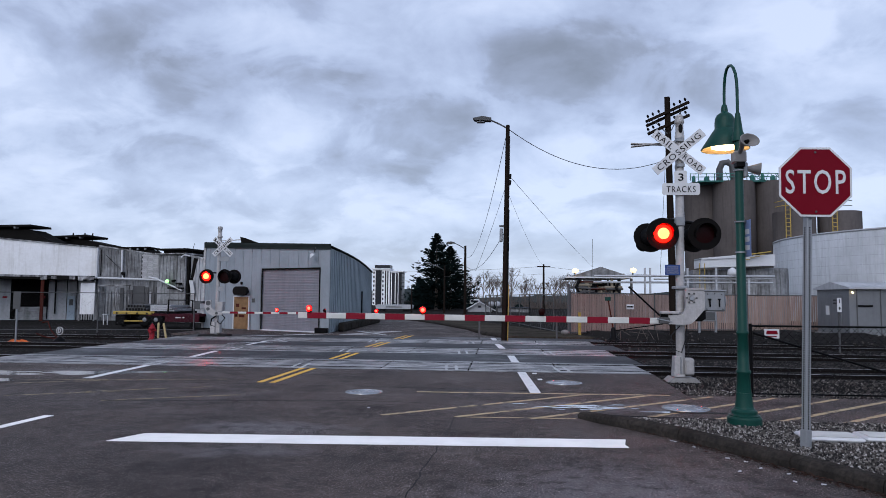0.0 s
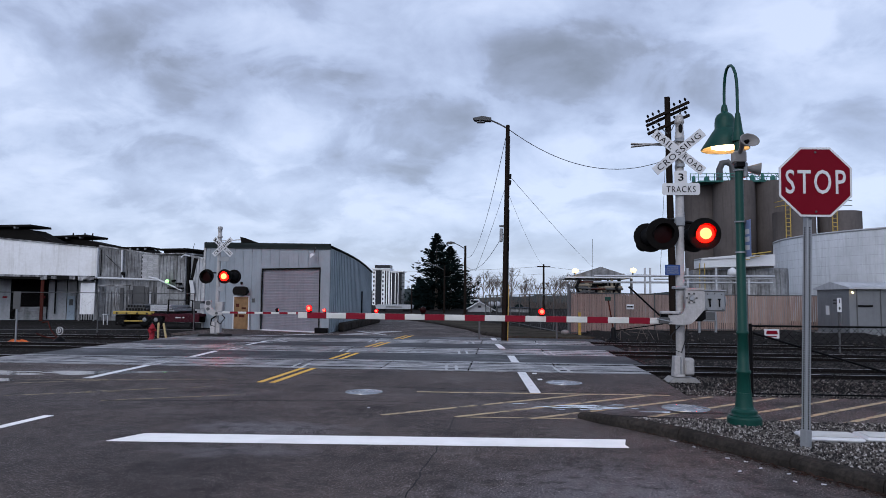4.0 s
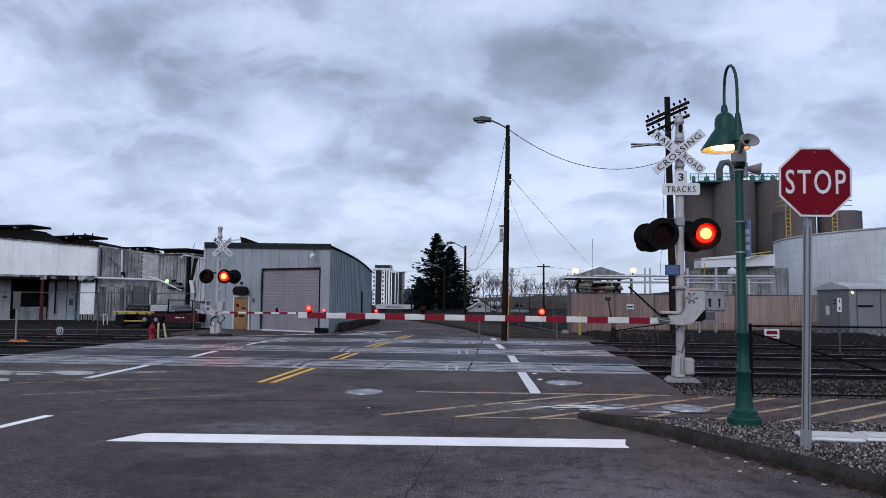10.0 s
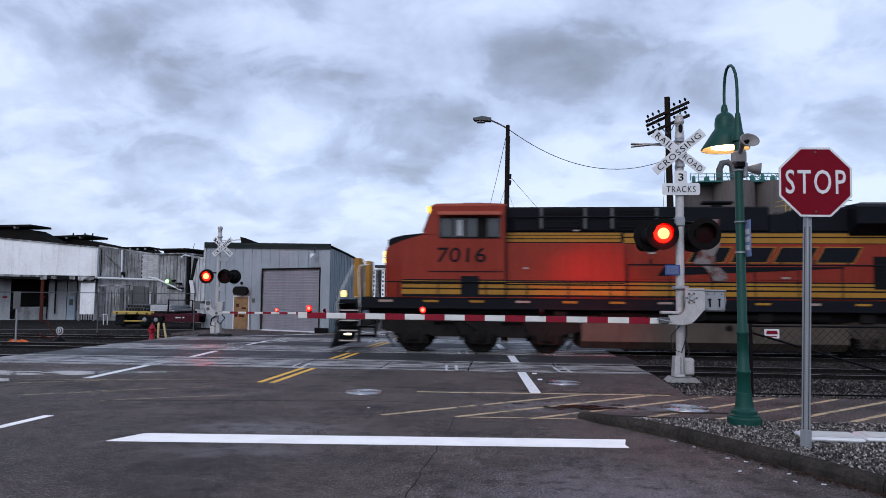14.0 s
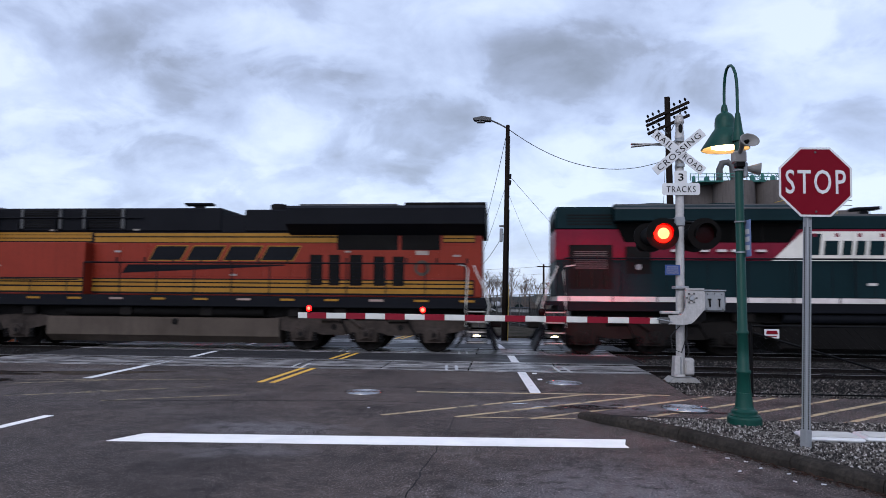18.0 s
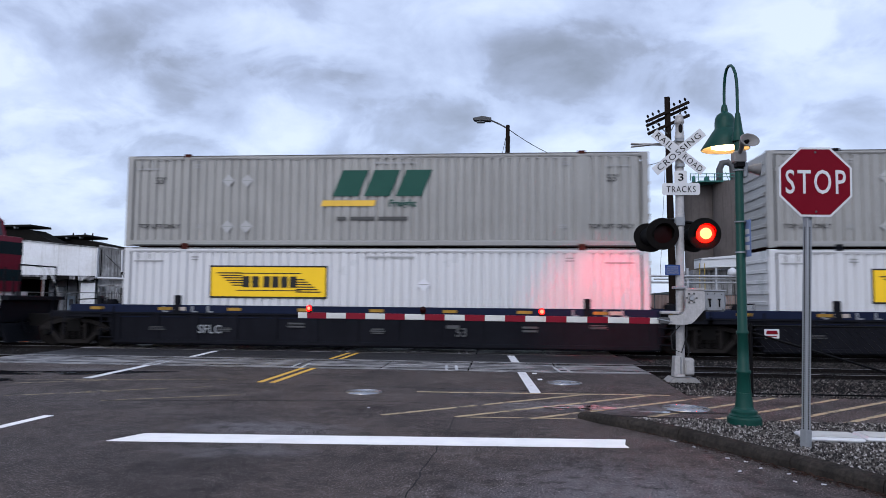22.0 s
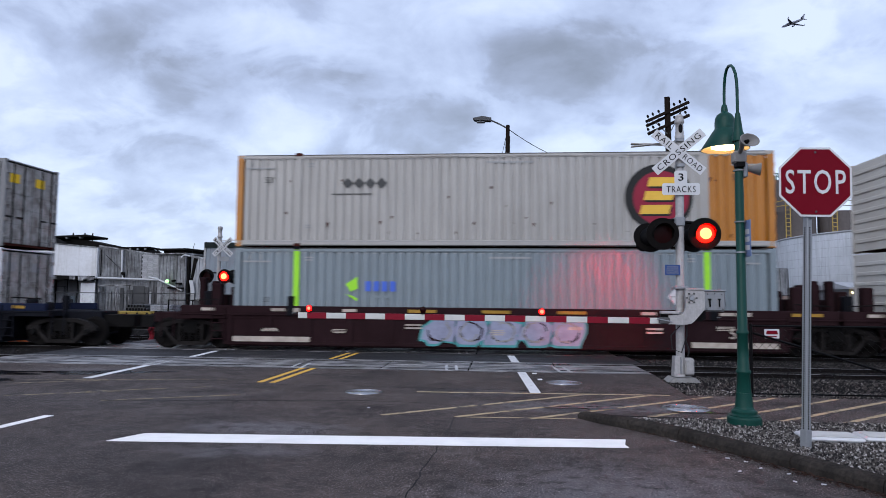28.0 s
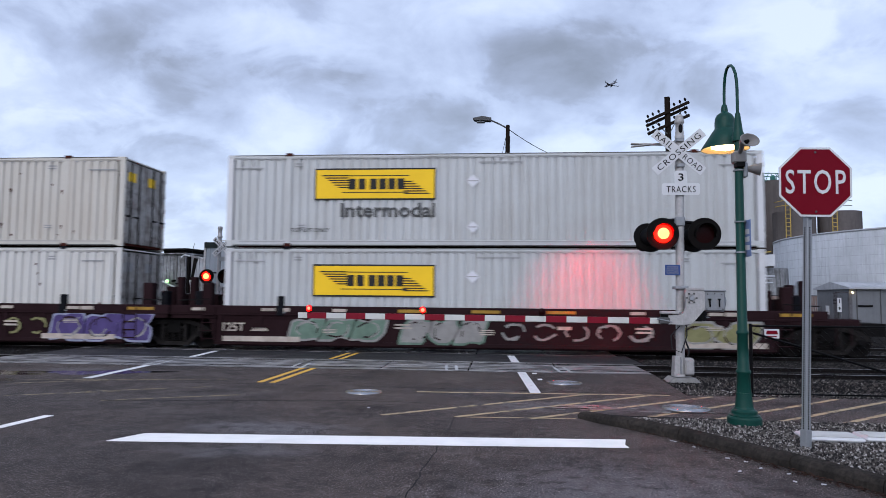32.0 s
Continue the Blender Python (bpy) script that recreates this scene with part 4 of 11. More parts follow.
    sup = part("counterweight_arm", Shape().prism([(-0.30, 1.14), (0.02, 1.13), (0.14, 1.153), (0.20, 1.19), (0.423, 1.45), (0.43, 1.50), (0.43, 1.80), (0.40, 1.873), (0.06, 1.89), (0.04, 1.80), (0.05, 1.50), (0.02, 1.40), (-0.03, 1.353), (-0.10, 1.335), (-0.311, 1.322)], "y", -0.34, -0.24), ALU, th, "bent silver gate arm support")
    part("hub", Shape().rod((0.162, -0.34, 1.685), (0.162, -0.38, 1.685), 0.06, 0.05, 12), GALV, sup)
    part("flange", Shape().box(0.06, 0.42, -0.355, -0.33, 1.84, 1.885, 0.006), ALU, sup)
    for i in range(6):
        g = i * math.pi / 3
        x, z = 0.162 + 0.10 * math.cos(g), 1.685 + 0.10 * math.sin(g)
        part("bolt", Shape().rod((x, -0.34, z), (x, -0.37, z), 0.018, n=6), GALV_DULL, sup)
    part("counterweight", Shape().prism([(0.20, 1.20), (0.40, 1.20), (0.48, 1.26), (0.48, 1.42), (0.36, 1.42), (0.18, 1.28)], "y", -0.2, 0.18), BLACK, th)
    part("arm_clamp", Shape().box(-0.50, -0.28, -0.36, -0.22, 1.15, 1.28, 0.02), GALV_DULL, th)
    part("clamp_shelf", Shape().box(-0.46, -0.10, -0.38, -0.20, 1.35, 1.41, 0.012), ALU, th)
    part("clamp_web", Shape().box(-0.46, -0.30, -0.33, -0.27, 1.27, 1.36, 0.008), BLACK, th)
    part("clamp_bolt", Shape().rod((-0.54, -0.36, 1.25), (-0.24, -0.36, 1.19), 0.016), GALV, th)
    for z in (1.36, 1.9):
        part("mast_clamp", Shape().box(-0.12, 0.16, -0.16, 0.14, z - 0.03, z + 0.03, 0.01), GALV, th)
    arm = gate_arm(th, 7.70, 0, 0.135, 0.4272, ((7.45, None), (4.97, 0), (2.46, 1)), 0.0, 0.0, -1, 0.235)
    arm.matrix_basis = pose(-0.44, -0.29, 1.205, 0, 0.25, 0)
    part("cable", Shape().tube([(-0.02, -0.1, 1.1), (-0.22, -0.16, 0.9), (-0.2, -0.16, 0.62), (0.0, -0.12, 0.55), (0.12, -0.1, 0.9), (0.12, -0.09, 1.2)], 0.012), WIRE, th)
    part("cable", Shape().tube([(0.1, -0.05, 0.8), (0.17, -0.05, 0.6), (0.15, -0.05, 0.46)], 0.018), WIRE, th)


def far_crossbuck(th):
    for k, turn in enumerate((42, -42)):
        m = pose(0.23, -0.12 - 0.02 * k, 3.70, 0, turn, 0)
        b = part("crossbuck_blade", Shape().box(-0.52, 0.52, -0.006, 0.006, -0.10, 0.10, 0.003), SIGN_WHITE, th, "white blade with black words", m)
        if k == 0:
            word_part("R A I L", (0.34, 0.12), SIGN_BLACK, b, pose(-0.30, -0.008, 0), 0.004)
            word_part("R O A D", (0.36, 0.12), SIGN_BLACK, b, pose(0.30, -0.008, 0), 0.004)
        else:
            word_part("C R O S S I N G", (0.90, 0.12), SIGN_BLACK, b, pose(0, -0.008, 0), 0.004)


def far_signal():
    th = thing("crossing_signal", "silver crossing signal with crossbuck and lowered gate arm beyond the tracks", "crossing signal", pose(-11.85, 27.4, 0.0), "crossing signals")
    part("foundation", Shape().box(-0.62, 0.55, -0.4, 0.4, -0.05, 0.07, 0.03), STONE_DARK, th, "dark concrete footing")
    base = part("base", Shape().box(-0.2, 0.0, -0.15, 0.15, 0.1, 0.6, 0.02), ALU, th)
    part("side_box", Shape().box(0.02, 0.2, -0.12, 0.12, 0.12, 0.55, 0.02), ALU, base)
    part("mast", Shape().rod((0, 0, 0.05), (0.04, 0, 4.25), 0.085, 0.08, 14), ALU, th)
    part("bell", Shape().lathe([(0.11, 4.1), (0.11, 4.16), (0.085, 4.17), (0.085, 4.44), (0.11, 4.46), (0.09, 4.56)], 14, (0.04, 0, 0)), ALU, th)
    w = part("side_blade", Shape().box(0.0, 0.9, 0.0, 0.02, -0.02, 0.02, 0.005), ALU, th, "", pose(0.04, 0, 3.95, 0, -4, 0))
    cb = part("crossbuck_mount", Shape().box(0.0, 0.25, -0.11, -0.05, 3.68, 3.74, 0.01), GALV, th)
    far_crossbuck(th)
    part("tracks_sign", Shape().box(0.06, 0.50, -0.11, -0.1, 3.1, 3.28, 0.003), GALV, th, "bare back of the tracks plate")
    part("plate", Shape().box(0.06, 0.3, -0.11, -0.1, 1.85, 2.05, 0.003), GALV, th)
    part("cross_arm", Shape().rod((-0.45, 0, 2.62), (0.45, 0, 2.62), 0.035), BLACK, th)
    flasher(th, -0.40, 2.47, -1, 0, 0, 0.30, True)
    flasher(th, 0.36, 2.47, -1, 1, 0, 0.30, True)
    flasher(th, 0.60, 2.47, 1, 1, 0.1, 0.30, True)
    flasher(th, -0.62, 2.47, 1, 0, 0.1, 0.30, True)
    mech = part("gate_mechanism", Shape().box(-0.90, -0.56, -0.2, 0.2, 1.10, 1.42, 0.03), GALV_DULL, th)
    part("lid", Shape().box(-0.92, -0.54, -0.22, 0.22, 1.40, 1.44, 0.02), GALV_DULL, mech)
    part("counterweight_arm", Shape().prism([(0.35, 0.88), (-0.05, 0.84), (-0.30, 0.98), (-0.40, 1.2), (-0.36, 1.46), (-0.12, 1.50), (-0.10, 1.16), (0.05, 1.04), (0.35, 1.0)], "y", -0.3, -0.2), ALU, th, "silver gate arm support")
    for x, z, r in ((-0.24, 1.36, 0.10), (-0.24, 1.12, 0.07), (0.12, 0.95, 0.06)):
        part("hub", Shape().rod((x, -0.32, z), (x, -0.30, z), r, n=12), GALV_DULL, th)
    part("mast_box", Shape().box(0.06, 0.30, -0.14, 0.10, 1.02, 1.42, 0.02), ALU, th)
    part("counterweight", Shape().box(-0.62, -0.34, -0.26, -0.12, 1.10, 1.34, 0.03), GALV, th)
    part("hose", Shape().tube([(0.2, -0.2, 1.0), (0.45, -0.2, 0.75), (0.25, -0.2, 0.5), (0.1, -0.15, 0.62)], 0.022, 6), BLACK, th)
    part("cable", Shape().tube([(0.05, -0.1, 0.85), (-0.15, -0.14, 0.7), (-0.18, -0.14, 0.45), (0.0, -0.12, 0.4)], 0.03), BLACK, th)
    arm = gate_arm(th, 6.55, 0, 0.09, 0.3485, ((6.43, None), (4.3, 1), (2.32, 0)), 0.0, 0.0, 1, 0.325)
    arm.matrix_basis = pose(0.35, -0.25, 0.98)


def stop_sign():
    th = thing("stop_sign", "red octagonal STOP sign on a perforated steel post in the gravel", "stop sign", pose(3.36, 7.85, 0.09))
    post = part("post", Shape().box(-0.034, 0.034, -0.034, 0.034, -0.05, 3.05, 0.006), GALV, th, "perforated square steel post", pose(0, 0, 0, 0, 0.0, 22) @ pose(0, 0, 0, 0, 0, 0))
    hole = Shape().rod((0, -0.0352, 0), (0, -0.033, 0), 0.0095, n=8).mesh("hole", BLACK)
    hole2 = Shape().rod((-0.0352, 0, 0), (-0.033, 0, 0), 0.0095, n=8).mesh("hole", BLACK)
    for i in range(88):
        part("hole", hole, None, post, at=pose(0, 0, 0.16 + i * 0.0254 * 1.0))
        part("hole", hole2, None, post, at=pose(0, 0, 0.16 + i * 0.0254 * 1.0))
    part("sleeve", Shape().box(-0.041, 0.041, -0.041, 0.041, -0.06, 0.17, 0.004), GALV, th, "anchor sleeve", pose(0, 0, 0, 0, 0, 28))
    r = 0.385 / math.cos(math.pi / 8)
    octo = lambda q: [(q * math.cos(math.pi / 8 + k * math.pi / 4), q * math.sin(math.pi / 8 + k * math.pi / 4)) for k in range(8)]
    plate = part("plate", Shape().prism(octo(r), "y", -0.004, 0.004), SIGN_WHITE, th, "white-edged octagonal plate", pose(0.05, -0.07, 2.875, 0, -1.2, 0))
    part("red_field", Shape().prism(octo(r - 0.024), "y", -0.006, -0.0035), SIGN_RED, plate)
    word_part("S T O P", (0.635, 0.268), SIGN_WHITE, plate, pose(0, -0.008, 0.0), 0.002)
    for z in (0.33, -0.33):
        part("bolt", Shape().rod((0, -0.004, z), (0, -0.014, z), 0.012, n=8), GALV_DULL, plate)
    th.matrix_basis = pose(3.28, 7.8, 0.10, 0, 2.0, 0)


def lamp_post():
    th = thing("street_lamp", "green cast-iron gooseneck street lamp, lit, with loudspeakers", "street lamp", pose(3.10, 9.15, 0.06))
    part("base", Shape().lathe([(0.235, 0.0), (0.235, 0.10), (0.225, 0.118), (0.21, 0.125), (0.21, 0.138), (0.19, 0.145), (0.175, 0.155), (0.175, 0.19), (0.16, 0.205), (0.14, 0.215), (0.125, 0.24), (0.114, 0.32), (0.108, 0.42)], 48, smooth=False), GREEN, th, "stepped round base", Matrix.Diagonal((0.9, 0.9, 1, 1)))
    part("shaft", Shape().lathe([(0.108, 0.41), (0.092, 0.66), (0.106, 0.67), (0.106, 0.70), (0.086, 0.715), (0.076, 1.16), (0.092, 1.17), (0.092, 1.20), (0.072, 1.215), (0.060, 3.3), (0.056, 3.78)], 24), GREEN, th, "tapered shaft with collars", Matrix.Diagonal((0.86, 0.86, 1, 1)))
    part("finial", Shape().lathe([(0.078, 3.70), (0.08, 3.78), (0.06, 3.84), (0.036, 4.04), (0.03, 4.08)], 18), GREEN, th)
    pts = [(0.0, 0, 3.95), (0.0, 0, 4.40), (-0.004, 0, 4.52), (-0.018, 0, 4.62), (-0.042, 0, 4.695), (-0.072, 0, 4.728), (-0.10, 0, 4.722), (-0.128, 0, 4.68), (-0.148, 0, 4.60), (-0.162, 0, 4.48), (-0.168, 0, 4.34), (-0.169, 0, 4.18)]
    # the arm reaches back and to the left, so the shade hangs behind the post
    # arm and shade are scaled from the camera's eye to fit its view
    eye = Vector((-3.10, -9.15, 1.60))
    reach = lambda k: Matrix.Translation(eye) @ Matrix.Diagonal((k, k, k, 1)) @ Matrix.Translation(-eye)
    back = reach(1.049)
    pts = [tuple(reach(1 + 0.049 * min(1.0, max(0.0, -x / 0.165))) @ Vector((x, y, z))) for x, y, z in pts]
    part("gooseneck", Shape().tube(pts, 0.020, 10), GREEN, th, "curved gooseneck arm")
    shade = part("shade", Shape().lathe([(0.302, 3.592), (0.306, 3.602), (0.140, 3.855), (0.134, 3.862), (0.126, 3.870), (0.126, 3.965), (0.118, 4.015), (0.098, 4.055), (0.062, 4.082), (0.046, 4.088), (0.044, 4.12), (0.040, 4.15), (0.036, 4.17), (0.03, 4.19), (0.018, 4.20)], 32, (-0.169, 0, 0), caps=False), GREEN, th, "flared green cone shade under a domed cap", back)
    part("inside", Shape().lathe([(0.296, 3.594), (0.13, 3.845), (0.05, 3.86), (0.0, 3.86)], 32, (-0.169, 0, 0), caps=False), SHADE_IN, shade)
    part("bulb", Shape().lathe([(0.0, 3.592), (0.10, 3.597), (0.185, 3.62), (0.19, 3.66), (0.12, 3.76), (0, 3.78)], 24, (-0.155, 0, 0)), WARM_LAMP, shade, "glowing warm lamp")
    box = part("speaker_box", Shape().box(-0.085, 0.075, -0.10, 0.06, 3.40, 3.56, 0.02), HORN, th)
    part("speaker_yoke", Shape().box(-0.06, 0.05, -0.11, 0.02, 3.34, 3.41, 0.01), BLACK, box)
    part("horn", Shape().lathe([(0.03, 0.0), (0.05, 0.05), (0.088, 0.14), (0.092, 0.15), (0.08, 0.145), (0.03, 0.08), (0.0, 0.08)], 18, m=Matrix.Translation((-0.045, -0.27, 3.60)) @ pose(0, 0, 0, 80, 0, 20) @ Matrix.Diagonal((1.6, 0.95, 1, 1))), HORN, box, "grey loudspeaker horn")
    part("horn_throat", Shape().lathe([(0.035, 0.06), (0.02, 0.12), (0.0, 0.13)], 12, m=Matrix.Translation((-0.045, -0.27, 3.60)) @ pose(0, 0, 0, 80, 0, 20)), BLACK, box)
    part("horn_neck", Shape().rod((0, -0.05, 3.52), (-0.045, -0.28, 3.60), 0.03), HORN, box)
    box2 = part("speaker_box", Shape().box(0.04, 0.11, -0.03, 0.08, 3.22, 3.42, 0.015), GALV, th)
    part("horn", Shape().lathe([(0.03, 0.0), (0.05, 0.05), (0.095, 0.17), (0.10, 0.18), (0.085, 0.17), (0.0, 0.1)], 18, m=Matrix.Translation((0.10, 0.03, 3.34)) @ pose(0, 0, 0, 15, 96, 0) @ Matrix.Diagonal((0.85, 1.2, 1, 1))), HORN, box2, "pale loudspeaker horn")
    for z in (3.46, 3.30, 2.62, 2.22):
        part("band", Shape().lathe([(0.07, z), (0.07, z + 0.018)], 18), GALV, th)
    sg = part("route_sign", Shape().box(-0.115, 0.115, -0.003, 0.003, -0.24, 0.24, 0.002), SIGN_PALE, th, "narrow pale blue plate seen from the side", pose(0.075, -0.02, 2.41, 0, 0, -84))
    s = Shape()
    for z in (0.09, -0.01, -0.12):
        s.box(-0.08, 0.08, -0.006, -0.003, z - 0.035, z + 0.03)
    part("lettering", s, SIGN_WHITE, sg)


# ---- poles and cables ----


def cable(a, b, sag, r=0.018, n=18, name="overhead_cable", label="thin black overhead cable"):
    a, b = Vector(a), Vector(b)
    pts = [a.lerp(b, k / n) - Vector((0, 0, sag * 4 * (k / n) * (1 - k / n))) for k in range(n + 1)]
    solo(name, Shape().tube(pts, r, 5), WIRE, label, "cable", group="overhead cables")


def wooden_pole(x, y, h, r, label, lean=0.0, arm=None, boxes=True):
    th = thing("utility_pole", label, "utility pole", pose(x, y, 0, 0, lean, 0), "utility poles")
    part("pole", Shape().rod((0, 0, -0.3), (0, 0, h), r, r * 0.7, 12), WOOD_POLE, th)
    if arm:
        dx, dz, up = arm
        pts = [(0, 0, h - up)] + [(dx * math.sin(k / 8 * math.pi / 2) ** 1.0, 0, h - up + dz * (1 - (1 - k / 8) ** 2)) for k in range(1, 9)]
        part("lamp_arm", Shape().tube(pts, r * 0.28, 6), GALV_DULL, th, "curved street lamp arm")
        s = 1 if dx > 0 else -1
        part("lamp_head", Shape().prism([(dx - s * 0.05, h - up + dz - 0.06), (dx + s * 0.62, h - up + dz - 0.04), (dx + s * 0.70, h - up + dz + 0.05), (dx + s * 0.3, h - up + dz + 0.13), (dx - s * 0.05, h - up + dz + 0.06)], "y", -0.16, 0.16), GALV_DULL, th, "cobra-head street light")
        part("lamp_lens", Shape().box(min(dx + s * 0.2, dx + s * 0.55), max(dx + s * 0.2, dx + s * 0.55), -0.12, 0.12, h - up + dz - 0.12, h - up + dz - 0.05, 0.03), GALV, th)
    return th


def build_poles():
    th = wooden_pole(0.06, 27.1, 8.65, 0.112, "tall dark wooden pole with a cobra-head street light", 0.9, (-0.72, 0.36, 0.15))
    part("transformer", Shape().box(-0.25, -0.12, -0.1, 0.1, 3.9, 4.45, 0.03), GALV, th, "grey meter box")
    part("bracket", Shape().box(-0.27, 0.1, -0.03, 0.03, 4.5, 4.58, 0.01), GALV_DULL, th)
    for z in (6.2, 6.45):
        part("insulator", Shape().rod((0.12, 0, z), (0.14, 0, z + 0.2), 0.05), BLACK, th)
    part("conduit", Shape().rod((0.115, -0.08, 0), (0.10, -0.07, 5.2), 0.03), BLACK, th)
    part("conduit", Shape().rod((0.125, -0.02, 0), (0.09, -0.02, 8.2), 0.012), GALV_DULL, th)
    part("marker", Shape().box(0.13, 0.165, -0.12, -0.08, 0, 2.2, 0.01), YELLOW_PAINT, th, "yellow guy guard")
    # pole with crossarms behind the signal
    th = wooden_pole(7.08, 29.0, 10.25, 0.17, "old wooden pole with slanting crossarms and glass insulators", -0.75)
    for z0, z1, y in ((9.25, 9.95, -0.12), (9.10, 9.80, 0.14), (8.72, 9.36, -0.12)):
        arm = part("crossarm", Shape().box(-0.95, 0.95, -0.05, 0.05, -0.06, 0.06, 0.01), WOOD_POLE, th, "wooden crossarm", Matrix.Translation((0, y, (z0 + z1) / 2)) @ pose(0, 0, 0, 0, -24, 0))
        for x in (-0.85, -0.62, -0.35, 0.35, 0.62, 0.85):
            part("insulator", Shape().lathe([(0.015, 0.05), (0.015, 0.13), (0.05, 0.13), (0.05, 0.2), (0.02, 0.25)], 8, (x, 0, 0)), BLACK, arm)
    for sx in (-1, 1):
        part("brace", Shape().rod((0, -0.1, 8.6), (sx * 0.55, -0.1, 9.4 + sx * 0.22), 0.02), GALV_DULL, th)
    # far street poles
    wooden_pole(-3.3, 60, 6.3, 0.14, "far wooden street-light pole", 0, (-1.0, 0.55, 0.3))
    wooden_pole(-6.85, 80, 5.5, 0.13, "far wooden street-light pole", 0, (-1.6, 0.8, 0.6))
    th = wooden_pole(5.5, 92, 6.3, 0.16, "far wooden utility pole with a crossarm")
    part("crossarm", Shape().box(-0.9, 0.9, -0.06, 0.06, 5.9, 6.05, 0.01), WOOD_POLE, th)
    th = wooden_pole(-9.4, 70, 3.0, 0.09, "short far post beside the street")
    # cables
    cable((0.2, 27.1, 8.5), (6.55, 29.0, 7.45), 0.83, 0.014)
    cable((0.15, 27.1, 8.3), (-3.3, 60, 5.3), 1.6, 0.011)
    cable((0.06, 27.1, 5.98), (-1.1, 27.6, 2.75), 0.1, 0.0065)
    cable((0.12, 27.1, 4.4), (-3.3, 60, 4.6), 0.9, 0.012)
    cable((0.2, 27.1, 6.65), (8.5, 60, 3.8), 0.15, 0.009)
    cable((0.18, 27.1, 5.95), (5.5, 92, 6.1), 0.5, 0.007)
    cable((-40, 150, 8.4), (5.5, 92, 6.0), 0.8, 0.018)
    cable((5.5, 92, 6.0), (40, 120, 6.5), 0.8, 0.018)
    cable((-60, 170, 6.2), (5.5, 92, 5.0), 0.8, 0.014)
    cable((-6.9, 80, 4.2), (-3.3, 60, 5.0), 0.5, 0.018)
    cable((6.9, 29.0, 8.6), (6.55, 29.0, 2.6), 0.02, 0.008)

# ---- buildings ----
WH_WALL = material("warehouse_siding", (0.225, 0.255, 0.285), 0.55, 0.1, grain=0.15, scale=10, stain=0.35, stain_scale=0.6, streak=0.35)
WH_SIDE = material("warehouse_side_siding", (0.235, 0.28, 0.31), 0.55, 0.1, grain=0.15, scale=10, stain=0.3, stain_scale=0.5, streak=0.3)
WH_ROOF = material("warehouse_roof", (0.018, 0.024, 0.024), 0.7, grain=0.3, scale=6, stain=0.3)
ROLL_DOOR = material("rolling_door", (0.185, 0.185, 0.21), 0.6, grain=0.2, scale=12, stain=0.35, stain_scale=0.8, streak=0.3)
WOOD_DOOR = material("plywood", (0.21, 0.13, 0.07), 0.8, grain=0.4, scale=6, stain=0.6, stain_scale=2.5)
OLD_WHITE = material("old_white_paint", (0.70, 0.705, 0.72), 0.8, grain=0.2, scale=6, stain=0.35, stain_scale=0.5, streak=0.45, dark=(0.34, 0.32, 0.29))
PEELED = material("peeling_paint", (0.50, 0.50, 0.51), 0.85, grain=0.9, scale=3.2, stain=0.95, stain_scale=1.4, streak=0.9, dark=(0.012, 0.011, 0.011))
DOOR_BLUE = material("door_blue_grey", (0.30, 0.36, 0.42), 0.6, grain=0.15, stain=0.3, stain_scale=1.5, streak=0.3)
OLD_GREY = material("old_grey_siding", (0.27, 0.278, 0.29), 0.75, 0.0, grain=0.45, scale=5, stain=0.75, stain_scale=0.8, streak=1.0, dark=(0.030, 0.027, 0.025))
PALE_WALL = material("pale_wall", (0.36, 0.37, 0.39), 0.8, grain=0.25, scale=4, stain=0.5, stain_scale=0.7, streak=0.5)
RUST = material("rust", (0.060, 0.018, 0.014), 0.9, grain=0.4, scale=12, stain=0.5, stain_scale=2)
# near-black that stands for the shade inside the bay and the red radiator
DARK_IN = material("painted_interior_shade", (0.003, 0.003, 0.003), 0.9)
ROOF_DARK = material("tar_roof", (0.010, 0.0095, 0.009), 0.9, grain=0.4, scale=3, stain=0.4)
BRICK = material("painted_block", (0.46, 0.465, 0.475), 0.85, grain=0.5, scale=5, piece=0.6, stain=0.7, stain_scale=1.5)
# brownish pipework tone, with the yard lamps' warm light put into it
WARM_PIPE = material("warm_lit_pipework", (0.22, 0.19, 0.15), 0.8, grain=0.4, scale=6, stain=0.5, stain_scale=2)
MAROON = material("maroon_paint", (0.042, 0.009, 0.014), 0.7, grain=0.3, scale=6, stain=0.5, stain_scale=1.5)
FENCE_PALE = material("pale_yellow_paint", (0.36, 0.29, 0.15), 0.7, grain=0.25, stain=0.4, stain_scale=2)
FENCE_TAN = material("fence_slat", (0.255, 0.182, 0.158), 0.7, grain=0.15, scale=12, stain=0.25, piece=0.35)
SILO = material("silo_concrete", (0.092, 0.081, 0.078), 0.9, grain=0.25, scale=3, stain=0.5, stain_scale=0.2, streak=0.5)
TANK = material("tank_white", (0.53, 0.55, 0.58), 0.5, 0.2, grain=0.15, scale=3, stain=0.4, stain_scale=0.25, streak=0.45)
TEAL = material("teal_paint", (0.035, 0.13, 0.115), 0.7, grain=0.2)
PIPE = material("pipe_grey", (0.36, 0.37, 0.39), 0.5, 0.3, grain=0.15, stain=0.3)
SHED = material("shed_steel", (0.14, 0.145, 0.155), 0.6, 0.15, grain=0.15, stain=0.3, streak=0.3)
YELLOW_PAINT = material("yellow_paint", (0.33, 0.235, 0.06), 0.6, grain=0.25, stain=0.4, stain_scale=2)
HYDRANT_RED = material("hydrant_red", (0.20, 0.012, 0.02), 0.5, grain=0.2, stain=0.2)
ORANGE = material("orange_net", (0.62, 0.13, 0.03), 0.7, grain=0.3)
